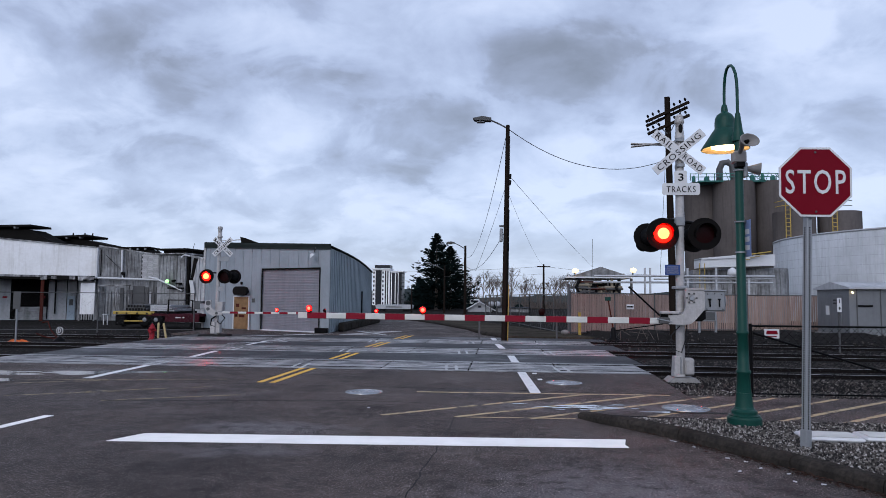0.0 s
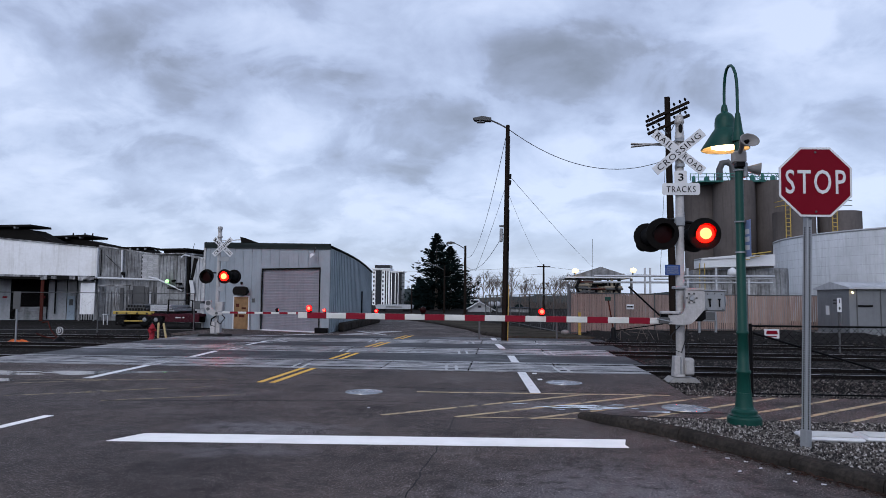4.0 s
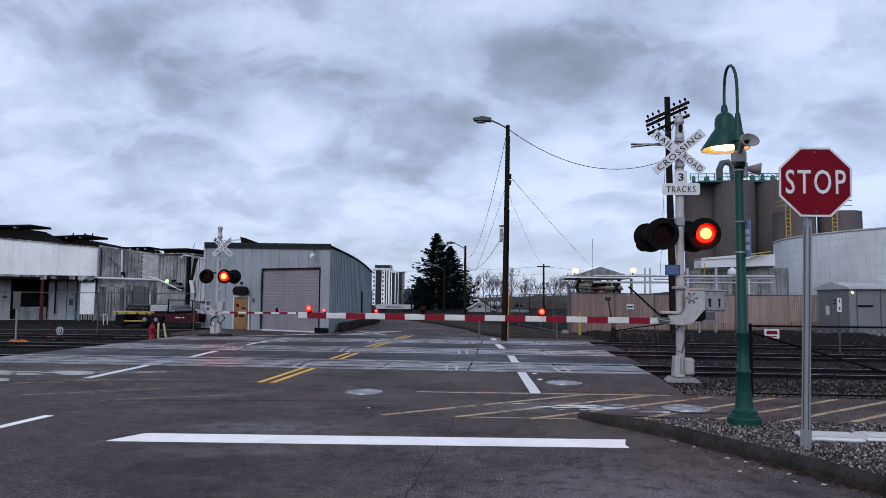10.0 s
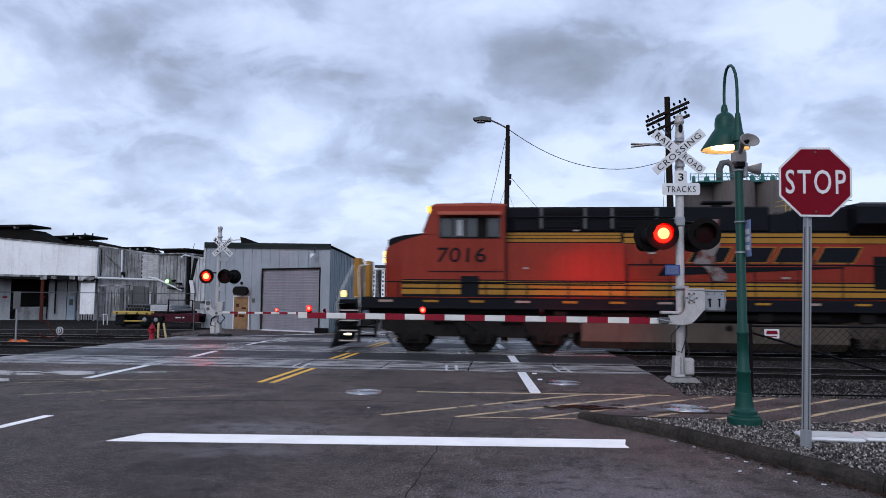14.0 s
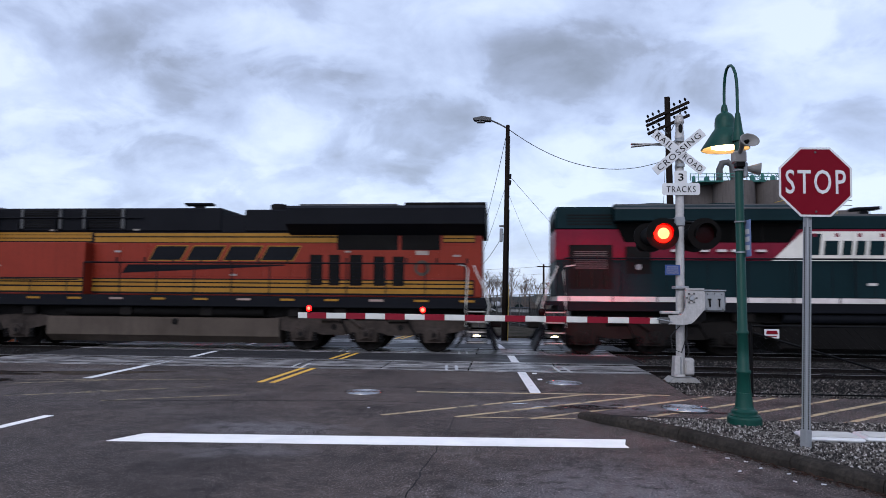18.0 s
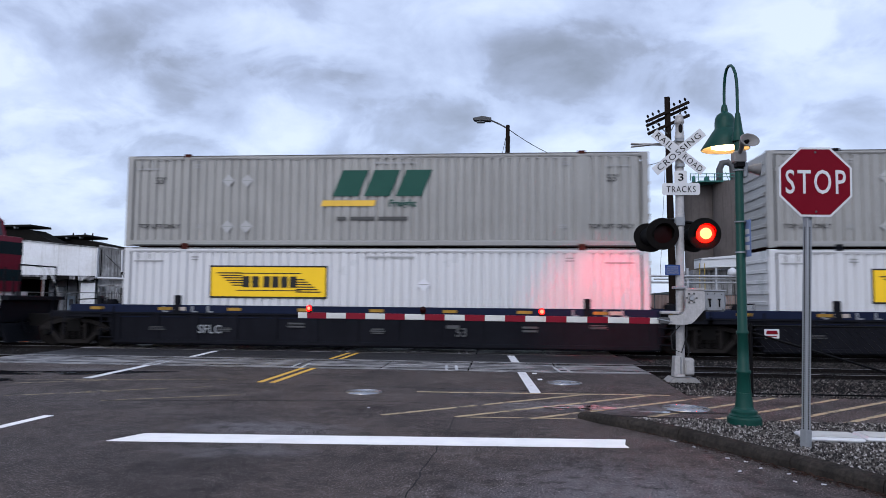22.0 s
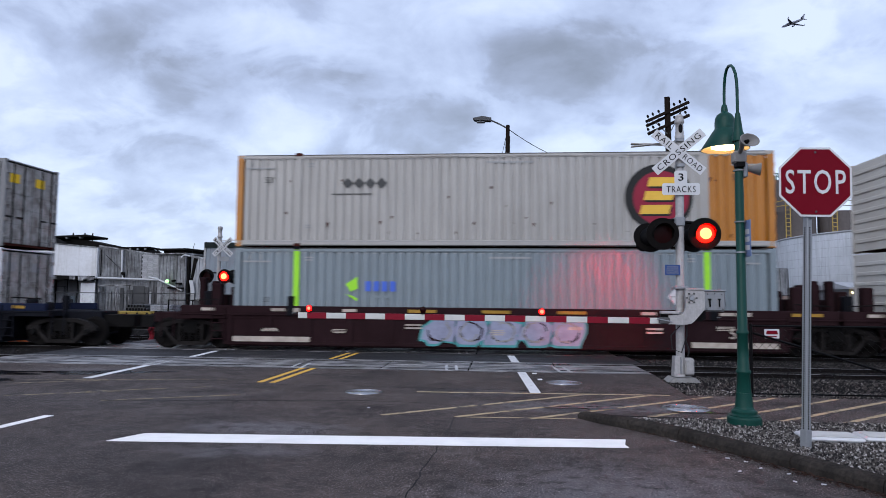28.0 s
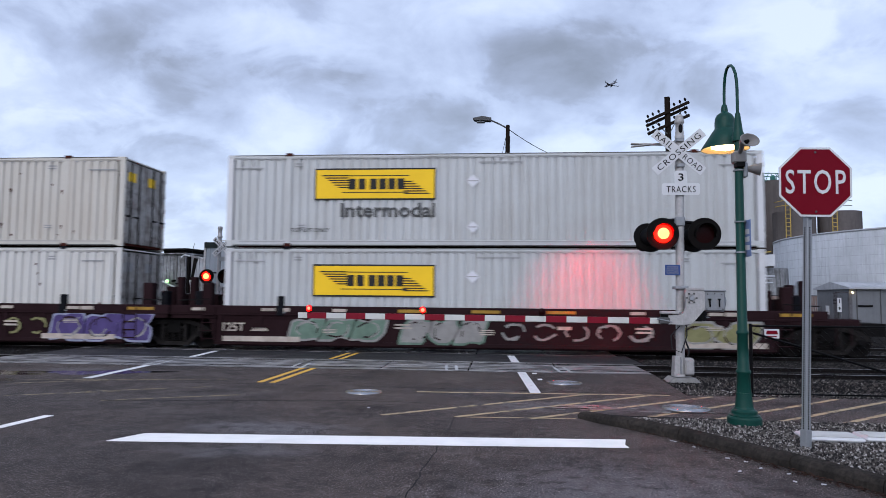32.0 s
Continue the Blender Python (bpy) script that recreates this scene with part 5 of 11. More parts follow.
CONIFER = material("conifer_needles", (0.006, 0.012, 0.0115), 0.9, grain=0.5, scale=3, stain=0.5, stain_scale=0.8, bump=0)
BARK = material("bare_bark", (0.12, 0.10, 0.09), 0.95, grain=0.4, scale=4, bump=0.2)
TOWER_WHITE = material("tower_render", (0.72, 0.73, 0.75), 0.7, stain=0.15)
TOWER_GLASS = material("tower_glazing", (0.010, 0.012, 0.017), 0.35, spec=0.2)
FAR_WHITE = material("far_white", (0.47, 0.48, 0.50), 0.7, stain=0.2)
FAR_DARK = material("far_dark", (0.022, 0.025, 0.032), 0.6)
FAR_HILL = material("far_wood", (0.055, 0.07, 0.075), 0.95, grain=0.5, scale=0.05, stain=0.5, stain_scale=0.02, bump=0)
GLASS_DARK = material("window_glass", (0.02, 0.024, 0.03), 0.08, grain=0, stain=0.1, coat=0.5, bump=0)


def warehouse():
    th = thing("warehouse", "grey metal-sided warehouse with a curved roof and rolling door", "warehouse")
    A, B = Vector((-15.55, 34.4, 0)), Vector((-7.95, 30.7, 0))
    along = (B - A).normalized()
    w = (B - A).length
    back = Vector((-0.04, 1, 0)).normalized()
    deep = 12.85
    M = Matrix((((along.x, back.x, 0, A.x)), (along.y, back.y, 0, A.y), (0, 0, 1, 0), (0, 0, 0, 1)))
    th.matrix_basis = Matrix.Identity(4)

    def P(u, v, z):
        return M @ Vector((u, v, z))

    def put(shape):
        shape.v = [tuple(M @ Vector(p)) for p in shape.v]
        return shape

    H0, H1 = 4.30, 3.98
    def top(u):
        return H0 + (H1 - H0) * u / w
    d0, d1, dz = 4.17, 7.84, 2.95
    t = 0.16
    s = Shape()
    for u0, u1, z0 in ((0, d0, 0), (d1, w, 0), (d0, d1, dz)):
        s.prism([(u0, z0), (u1, z0), (u1, top(u1)), (u0, top(u0))], "y", 0, t)
    wall = part("front_wall", put(s), WH_WALL, th, "grey sheet-metal front wall")
    # standing seams
    u = 0.3
    while u < w:
        if not d0 - 0.02 < u < d1 + 0.02:
            part("seam", put(Shape().box(u - 0.018, u + 0.018, -0.022, 0.0, 0.02, top(u) - 0.05)), WH_WALL, wall)
        else:
            part("seam", put(Shape().box(u - 0.018, u + 0.018, -0.022, 0.0, dz + 0.08, top(u) - 0.05)), WH_WALL, wall)
        u += 0.62
    # curved side wall, dropping to the back
    n = 10
    side = Shape()
    prof = []
    for k in range(n + 1):
        f = k / n
        prof.append((f * deep, H1 - 0.06 - 0.22 * f - 0.50 * f ** 3))
    vs = []
    for v, z in prof:
        for uu in (w, w - t):
            vs += [P(uu, v, 0), P(uu, v, z)]
    fs = []
    for k in range(n):
        a = 4 * k
        fs += [(a, a + 4, a + 5, a + 1), (a + 2, a + 3, a + 7, a + 6), (a + 1, a + 5, a + 7, a + 3)]
    side.add(vs, fs)
    sw = part("side_wall", side, WH_SIDE, th, "ribbed grey-blue side wall")
    for k in range(30):
        v = 0.2 + k * deep / 31
        f = v / deep
        z = H1 - 0.1 - 0.22 * f - 0.50 * f ** 3
        part("rib", put(Shape().box(w, w + 0.025, v - 0.02, v + 0.02, 0.05, z)), WH_SIDE, sw)
    part("back_wall", put(Shape().box(0, w, deep - t, deep, 0, 2.4)), WH_WALL, th)
    part("left_wall", put(Shape().box(0, t, t, deep, 0, 4.2)), WH_WALL, th)
    rf = Shape()
    vs = []
    for v, z in prof:
        vs += [P(-0.12, v - 0.08, z + 0.33), P(w + 0.1, v - 0.08, z + 0.05), P(-0.12, v - 0.08, z + 0.38), P(w + 0.1, v - 0.08, z + 0.10)]
    fs = []
    for k in range(n):
        a = 4 * k
        fs += [(a + 2, a + 3, a + 7, a + 6), (a, a + 4, a + 5, a + 1), (a + 1, a + 5, a + 7, a + 3), (a, a + 2, a + 6, a + 4)]
    fs += [(0, 1, 3, 2)]
    rf.add(vs, fs)
    part("roof", rf, WH_ROOF, th, "dark green curved roof edge")
    fa = put(Shape().prism([(-0.12, H0 - 0.12), (w + 0.06, H1 - 0.14), (w + 0.06, H1 + 0.12), (-0.12, H0 + 0.18)], "y", -0.08, -0.02))
    part("fascia", fa, WH_ROOF, th, "dark fascia board")
    part("corner_trim", put(Shape().box(w - 0.42, w + 0.03, -0.03, 0.02, 0.0, H1 - 0.15)), WH_WALL, th)
    # rolling door in slats
    dr = part("rolling_door", put(Shape().box(d0, d1, 0.10, 0.15, 0, dz)), ROLL_DOOR, th, "grey rolling steel door, shut")
    k = 0
    z = 0.03
    while z < dz - 0.12:
        part("slat", put(Shape().box(d0 + 0.03, d1 - 0.03, 0.078, 0.12, z, z + 0.072, 0.012)), ROLL_DOOR, dr)
        z += 0.0765
    part("bottom_bar", put(Shape().box(d0, d1, 0.06, 0.13, 0.0, 0.05)), FAR_WHITE, dr)
    for a, b, c, d in ((d0 - 0.07, d0, 0, dz), (d1, d1 + 0.07, 0, dz), (d0 - 0.07, d1 + 0.07, dz, dz + 0.08)):
        part("door_frame", put(Shape().box(a, b, -0.03, 0.06, c, d)), ROOF_DARK, th)
    # small plywood door with an arched canopy
    pd = part("door", put(Shape().box(2.24, 3.26, -0.05, -0.01, 0.02, 1.62)), WOOD_DOOR, th, "brown plywood-patched door")
    part("door_panel", put(Shape().box(2.36, 3.16, -0.07, -0.04, 0.78, 1.50)), WOOD_DOOR, pd)
    part("door_panel", put(Shape().box(2.38, 3.14, -0.07, -0.04, 0.08, 0.60)), WOOD_DOOR, pd)
    for a, b, c, d in ((2.30, 2.52, 0.62, 0.76), (2.62, 3.02, 0.60, 0.74), (2.40, 2.62, 1.12, 1.28), (2.80, 3.10, 1.00, 1.10)):
        part("rust_patch", put(Shape().box(a, b, -0.078, -0.07, c, d)), RUST, pd, "dark rust stain")
    part("door_sill", put(Shape().box(d0 - 0.05, d1 + 0.05, -0.10, 0.05, 0.0, 0.035)), FAR_WHITE, th, "pale threshold")
    for a, b, c, d in ((2.17, 2.24, 0, 1.68), (3.26, 3.33, 0, 1.68), (2.17, 3.33, 1.62, 1.68)):
        part("door_frame", put(Shape().box(a, b, -0.06, 0.0, c, d)), FAR_WHITE, th)
    part("canopy", put(Shape().prism([(2.38, 1.72), (3.10, 1.72), (3.22, 1.80), (3.26, 1.93), (3.18, 2.08), (3.05, 2.14), (2.45, 2.14), (2.30, 2.06), (2.24, 1.93), (2.28, 1.80)], "y", -0.35, 0.0)), ROOF_DARK, th, "small dark canopy over the door")
    part("wall_box", put(Shape().box(2.66, 2.80, -0.1, 0.0, 2.24, 2.38, 0.02)), ROOF_DARK, th)
    part("sign_plate", put(Shape().box(3.50, 3.68, -0.03, 0.0, 1.35, 1.55)), GALV_DULL, th)
    # floodlight at the corner
    fl = part("floodlight", put(Shape().rod((w - 0.95, -0.05, 3.75), (w - 0.78, -0.3, 3.92), 0.03)), GALV_DULL, th)
    part("lamp_head", put(Shape().lathe([(0.06, 0.12), (0.16, 0.0)], 14, m=Matrix.Translation((w - 0.98, -0.34, 3.55)) @ pose(0, 0, 0, 20, -30, 0))), FAR_WHITE, fl)
    # downpipe, plinth and blocks at the foot
    part("downpipe", put(Shape().rod((w + 0.10, 8.6, 0.0), (w + 0.10, 8.6, 2.0), 0.05)), BLACK, th)
    part("corner_block", put(Shape().box(w - 0.75, w + 0.02, -0.35, -0.03, 0.0, 0.24, 0.03)), BLACK, th)
    for k in range(6):
        part("kerb_block", put(Shape().box(w + 0.15, w + 0.5, 1.6 + k * 2.1, 3.66 + k * 2.1, 0, 0.42, 0.06)), KERB, th, "low stained concrete block")
    # stacked blocks of the old wall on the left corner
    me = put(Shape().box(-0.16, 0.0, -0.06, 0.25, 0, 0.19, 0.01)).mesh("block", BRICK)
    for k in range(21):
        part("block", me, None, th, at=pose(0, 0, k * 0.2))
    part("flashing", put(Shape().prism([(2.4, 4.40), (3.4, 4.40), (2.3, 4.72)], "y", 0.4, 1.2)), ROOF_DARK, th)


def left_works():
    th = thing("industrial_building", "weathered white and grey cannery building with patched siding", "industrial building")
    # white upper storey over an open bay, running towards the camera on its left
    def run(x0, y0, x1, y1):
        d = Vector((x1 - x0, y1 - y0, 0))
        u = d.normalized()
        nrm = Vector((u.y, -u.x, 0))
        M = Matrix(((u.x, -nrm.x, 0, x0), (u.y, -nrm.y, 0, y0), (0, 0, 1, 0), (0, 0, 0, 1)))
        return M, d.length

    def put(shape, M):
        shape.v = [tuple(M @ Vector(p)) for p in shape.v]
        return shape

    M, w = run(-34.5, 38.0, -26.2, 42.0)
    part("upper_wall", put(Shape().prism([(-8, 2.85), (w, 2.80), (w, 4.68), (-8, 5.9)], "y", 0, 0.3), M), OLD_WHITE, th, "white painted upper wall with stains")
    part("parapet", put(Shape().prism([(-8, 5.9), (w + 0.05, 4.68), (w + 0.05, 4.76), (-8, 6.0)], "y", -0.05, 0.35), M), PEELED, th)
    part("awning", put(Shape().prism([(-0.9, 2.68), (0.3, 2.76), (0.3, 2.90), (-0.9, 2.82)], "x", -8, w - 0.2), M), ROOF_DARK, th, "dark dripping awning")
    part("awning_lip", put(Shape().box(-8, 6.1, -0.95, -0.88, 2.74, 2.84), M), PEELED, th, "peeling white awning edge")
    rnd = random.Random(91)
    u = 6.1
    while u < w - 0.3:
        l = rnd.uniform(0.12, 0.34)
        part("awning_flake", put(Shape().box(u, u + l, -0.96, -0.88, 2.52 + rnd.uniform(0, 0.12), 2.82 + rnd.uniform(-0.03, 0.03), 0.01), M), rnd.choice((PEELED, PEELED, ROOF_DARK)), th)
        u += l
    # the awning's shade is put into the dark soffit and greyer wall
    part("soffit", put(Shape().box(-8, w, -0.9, 1.7, 2.60, 2.68), M), ROOF_DARK, th, "underside of the awning, coloured dark for its shade")
    part("lower_wall", put(Shape().box(-8, w, 1.6, 1.8, 0, 2.85), M), PALE_WALL, th, "greyer wall below the awning, its shade put into the colour")
    # no bay is cut: its inner shade is a black sheet
    part("bay_opening", put(Shape().box(4.05, 6.15, 1.5, 1.62, 0.05, 2.7), M), DARK_IN, th, "black sheet painted for the shade inside an open bay")
    bd = part("bay_shutter", put(Shape().box(4.35, 6.1, 1.46, 1.53, 0.0, 0.85), M), OLD_GREY, th, "half-raised shutter")
    for k in range(8):
        part("slat", put(Shape().box(4.35, 6.1, 1.42, 1.48, k * 0.105, k * 0.105 + 0.09, 0.02), M), OLD_GREY, bd)
    part("post", put(Shape().box(6.12, 6.30, -0.9, -0.72, 0, 2.75, 0.02), M), RUST, th, "rusty brown steel post")
    dr = part("door", put(Shape().box(7.28, 7.74, 1.5, 1.6, 0, 1.55), M), DOOR_BLUE, th, "pale blue steel door")
    part("door_window", put(Shape().box(7.40, 7.62, 1.48, 1.5, 0.95, 1.35), M), GALV_DULL, dr)
    for u in (5.85, 7.22, 7.80):
        part("door_seam", put(Shape().box(u, u + 0.03, 1.55, 1.6, 0, 2.6), M), ROOF_DARK, th)
    part("downpipe", put(Shape().rod((6.58, 1.5, 0.4), (6.58, 1.5, 2.6), 0.05), M), ROOF_DARK, th, "black downpipe")
    part("warning_plate", put(Shape().box(5.72, 6.02, 1.5, 1.6, 1.40, 1.56), M), HYDRANT_RED, th, "small red warning plate")
    part("warning_plate", put(Shape().box(3.6, 3.85, 1.5, 1.6, 1.40, 1.52), M), HYDRANT_RED, th, "small red warning plate")
    wp = part("white_panel", put(Shape().box(8.30, w - 0.10, -0.6, -0.5, 0.42, 2.42), M), OLD_WHITE, th, "white painted tank panel")
    part("panel_frame", put(Shape().box(8.22, 8.30, -0.62, -0.5, 0.0, 2.45), M), PEELED, wp)
    for k in range(6):
        part("leg", put(Shape().box(8.32 + k * 0.14, 8.36 + k * 0.14, -0.60, -0.52, 0.0, 0.42), M), ROOF_DARK, wp)
    part("drain_pipe", put(Shape().rod((w - 0.14, -0.35, 0), (w - 0.14, -0.35, 2.8), 0.06), M), FAR_WHITE, th, "white drain pipe")
    part("drain_pipe", put(Shape().rod((w - 0.10, -0.12, 2.8), (w - 0.10, -0.12, 4.7), 0.07), M), FAR_WHITE, th, "white drain pipe")
    # monitor roofs above
    def monitor(pts, y0, y1, slab, over=0.35):
        rm = part("roof_monitor", Shape().prism(pts, "y", y0, y1), ROOF_DARK, th, "dark tarred roof monitor")
        x0, x1, z0, z1, t2 = slab
        part("roof", Shape().prism([(x0, z0), (x1, z1), (x1, z1 + t2), (x0, z0 + t2)], "y", y0 - over, y1), ROOF_DARK, rm)
        for q in range(5):
            f = (q + 0.5) / 5
            part("rafter", Shape().box(x0 + (x1 - x0) * f - 0.06, x0 + (x1 - x0) * f + 0.06, y0 - over, y0, z0 + (z1 - z0) * f - 0.12, z0 + (z1 - z0) * f), OLD_GREY, rm)

    monitor([(-42, 4.8), (-29.4, 4.8), (-29.6, 5.1), (-31.4, 5.95), (-42, 5.9)], 42.3, 44, (-42.5, -31.0, 5.98, 6.12, 0.13))
    monitor([(-33.6, 4.8), (-27.4, 4.8), (-27.6, 5.15), (-29.6, 5.55), (-33.6, 5.5)], 45.2, 47.5, (-33.9, -29.0, 5.52, 5.72, 0.14))
    monitor([(-27.0, 4.2), (-24.2, 4.2), (-24.2, 4.6), (-24.6, 4.86), (-27.0, 4.86)], 45.2, 46.6, (-27.2, -24.5, 4.88, 4.92, 0.11), 0.2)
    for x in (-31.4, -30.5, -29.9):
        part("vent_pipe", Shape().rod((x, 47, 5.4), (x, 47, 6.15), 0.05, n=6), ROOF_DARK, th)
    # ribbed grey middle part
    M2, w2 = run(-26.2, 42.0, -20.9, 43.2)
    part("wall", put(Shape().prism([(0, 0), (w2, 0), (w2, 4.05), (0, 4.80)], "y", 0, 0.25), M2), OLD_GREY, th, "ribbed grey metal siding with rust streaks")
    for k in range(26):
        u = 0.1 + k * w2 / 26
        part("rib", put(Shape().box(u - 0.02, u + 0.02, -0.03, 0.0, 2.3, 4.0 + 0.72 * (1 - u / w2)), M2), OLD_GREY, th)
    me = Shape().box(0, 0.35, -0.05, -0.03, 0, 0.128, 0.006)
    me.v = [tuple((M2.to_3x3() @ Vector(p))) for p in me.v]
    me = me.mesh("block", BRICK)
    for j in range(12):
        for i in range(3):
            part("block", me, None, th, at=Matrix.Translation(M2 @ Vector((2.72 + i * 0.355 - (j % 2) * 0.05, 0, 2.76 + j * 0.131))))
    part("white_pipe", put(Shape().tube([(0.0, -0.25, 2.75), (1.8, -0.3, 2.72), (3.9, -0.3, 2.66)], 0.065, 8), M2), FAR_WHITE, th, "long white pipe along the wall")
    for u in (0.25, 1.3, 2.1):
        part("stand_pipe", put(Shape().rod((u, -0.5, 0.3), (u, -0.5, 2.3), 0.04), M2), PEELED, th)
    part("pipe_run", put(Shape().rod((0.1, -0.5, 2.25), (2.2, -0.5, 2.3), 0.045), M2), PEELED, th)
    part("vent_pipe", put(Shape().tube([(1.46, -0.14, 4.6), (1.48, -0.14, 3.1), (1.58, -0.2, 2.75)], 0.06, 8), M2), FAR_WHITE, th, "white vent pipe")
    part("pipe_cowl", put(Shape().box(1.44, 1.66, -0.22, -0.06, 2.78, 3.15, 0.03), M2), ROOF_DARK, th)
    part("eave_trim", put(Shape().prism([(0, 4.80), (w2, 4.05), (w2, 4.13), (0, 4.89)], "y", -0.06, 0.3), M2), PEELED, th)
    part("strut", put(Shape().rod((0.42, -0.06, 4.27), (1.44, -0.08, 3.29), 0.016), M2), ROOF_DARK, th)
    part("hatch", put(Shape().box(2.22, 2.93, -0.13, -0.02, 1.15, 2.25), M2), GALV_DULL, th, "grey hatch")
    # patched vertical boards and sheets along the foot of the wall
    rnd = random.Random(93)
    u = 0.15
    while u < w2 - 0.3:
        bw = rnd.choice((0.09, 0.12, 0.2, 0.34))
        part("patch_board", put(Shape().box(u, u + bw, -0.06 - rnd.random() * 0.04, -0.01, 0.1 + rnd.random() * 0.2, rnd.uniform(1.7, 2.25)), M2), rnd.choice((OLD_GREY, PALE_WALL, OLD_GREY, OLD_GREY, GALV_DULL)), th, "weathered board")
        u += bw + rnd.choice((0.02, 0.05, 0.12))
    for u, z0, z1 in ((0.12, 2.9, 4.6), (2.66, 2.8, 4.35)):
        part("grime_run", put(Shape().box(u, u + 0.05, -0.04, -0.03, z0, z1), M2), ROOF_DARK, th, "dark rusty seam")
    # end block next to the warehouse
    M3, w3 = run(-21.75, 41.2, -16.9, 40.2)
    part("wall", put(Shape().prism([(0, 0), (2.1, 0), (2.1, 4.15), (0, 4.22)], "y", 0, 0.2), M3), OLD_GREY, th, "dented grey end wall")
    part("roof", put(Shape().box(-0.1, 2.2, -0.2, 3, 4.24, 4.32), M3), PEELED, th)
    part("roof_monitor", put(Shape().box(0.0, 1.7, 0.5, 3, 4.3, 4.55), M3), ROOF_DARK, th)
    part("roof", put(Shape().box(-0.3, 1.95, 0.2, 3, 4.52, 4.64), M3), ROOF_DARK, th)
    part("gable", put(Shape().prism([(2.0, 0), (3.9, 0), (3.9, 3.80), (3.35, 3.95), (2.1, 4.16)], "y", 0.2, 0.4), M3), PALE_WALL, th, "leaning pale sheet-metal wall")
    part("verge_trim", put(Shape().prism([(2.0, 4.16), (3.95, 3.78), (3.95, 3.86), (2.0, 4.25)], "y", 0.1, 0.45), M3), PEELED, th)
    for k in range(6):
        part("rib", put(Shape().prism([(2.62 + k * 0.2, 0.3), (2.65 + k * 0.2, 0.3), (2.73 + k * 0.2, 4.0 - k * 0.04), (2.70 + k * 0.2, 4.0 - k * 0.04)], "y", 0.17, 0.2), M3), PALE_WALL, th)
    # no gap is cut: its shade is a dark sheet on the wall
    part("dark_gap", put(Shape().prism([(2.52, 4.02), (2.80, 3.98), (2.36, 2.2), (2.28, 2.2)], "y", 0.15, 0.2), M3), ROOF_DARK, th, "dark patch painted for the shade in a torn gap")
    part("leaning_board", put(Shape().prism([(2.32, 2.62), (2.58, 2.60), (2.80, 1.70), (2.52, 1.70)], "y", 0.02, 0.08), M3), FAR_WHITE, th, "leaning pale board")
    part("post", put(Shape().box(2.06, 2.16, -0.12, 0.02, 0, 4.15), M3), OLD_GREY, th)
    part("corner_strip", put(Shape().box(2.16, 2.30, -0.02, 0.2, 0, 4.1), M3), ROOF_DARK, th, "dark corner of the end wall")
    part("lamp_arm", put(Shape().tube([(2.4, -0.1, 4.12), (2.15, -0.3, 4.18), (2.0, -0.4, 4.0)], 0.05, 6), M3), FAR_WHITE, th, "white lamp arm")
    part("ledge", put(Shape().box(0.95, 2.1, -0.25, 0.0, 2.08, 2.16), M3), ROOF_DARK, th)
    part("white_pipe", put(Shape().tube([(-0.5, -0.2, 2.82), (0.1, -0.2, 2.70), (2.0, -0.2, 1.97)], 0.055, 8), M3), FAR_WHITE, th, "long white pipe along the wall")
    for k in range(8):
        part("rib", put(Shape().box(0.1 + k * 0.26, 0.14 + k * 0.26, -0.03, 0, 2.2, 4.2), M3), OLD_GREY, th)
    lp = part("wall_lamp", put(Shape().rod((1.3, -0.25, 2.55), (1.3, 0.0, 2.6), 0.07), M3), ROOF_DARK, th)
    part("lamp_globe", put(Shape().lathe([(0, -0.13), (0.10, -0.07), (0.125, 0.0), (0.10, 0.07), (0, 0.12)], 14, (1.0, -0.35, 2.55)), M3), GREEN_LAMP, lp, "glowing greenish lamp")
    part("lamp_back", put(Shape().lathe([(0.2, 0), (0.2, 0.1)], 12, (1.75, -0.2, 2.35)), M3), ROOF_DARK, th)
    part("antenna", put(Shape().tube([(1.7, 1, 4.1), (1.8, 1, 4.65), (1.9, 1, 5.0)], 0.018, 5), M3), WIRE, th)
    part("antenna", put(Shape().tube([(-5.4, 3, 5.8), (-5.4, 3, 6.8), (-5.0, 3, 6.85)], 0.05, 5), M), WIRE, th)


def chain_fence(name, label, pts, h, step, wire_r, mat, post_r=0.03, posts=True, lower=0.05, every=3.0):
    th = thing(name, label, "fence")
    mesh = Shape()
    for (x0, y0), (x1, y1) in zip(pts, pts[1:]):
        a, b = Vector((x0, y0, 0)), Vector((x1, y1, 0))
        L = (b - a).length
        u = (b - a) / L
        span = h - lower
        for sgn in (1, -1):
            k = -span
            while k < L:
                p, q = k, k + span
                z0, z1 = (lower, h) if sgn > 0 else (h, lower)
                if p < 0:
                    z0 += (z1 - z0) * (-p) / span
                    p = 0
                if q > L:
                    z1 -= (z1 - z0) * (q - L) / (q - p) if q > p else 0
                    q = L
                if q - p > 0.01:
                    mesh.rod(a + u * p + Vector((0, 0, z0)), a + u * q + Vector((0, 0, z1)), wire_r, n=3, caps=False)
                k += step
        n = max(1, round(L / every))
        for i in range(n + 1):
            p = a + u * (L * i / n)
            part("post", Shape().rod((p.x, p.y, -0.1), (p.x, p.y, h + 0.04), post_r, n=8), mat, th)
        part("top_rail", Shape().rod((x0, y0, h), (x1, y1, h), post_r * 0.75, n=8), mat, th)
        part("bottom_rail", Shape().rod((x0, y0, lower), (x1, y1, lower), post_r * 0.6, n=8), mat, th)
    part("chain_link", mesh, mat, th, "woven wire mesh")
    return th


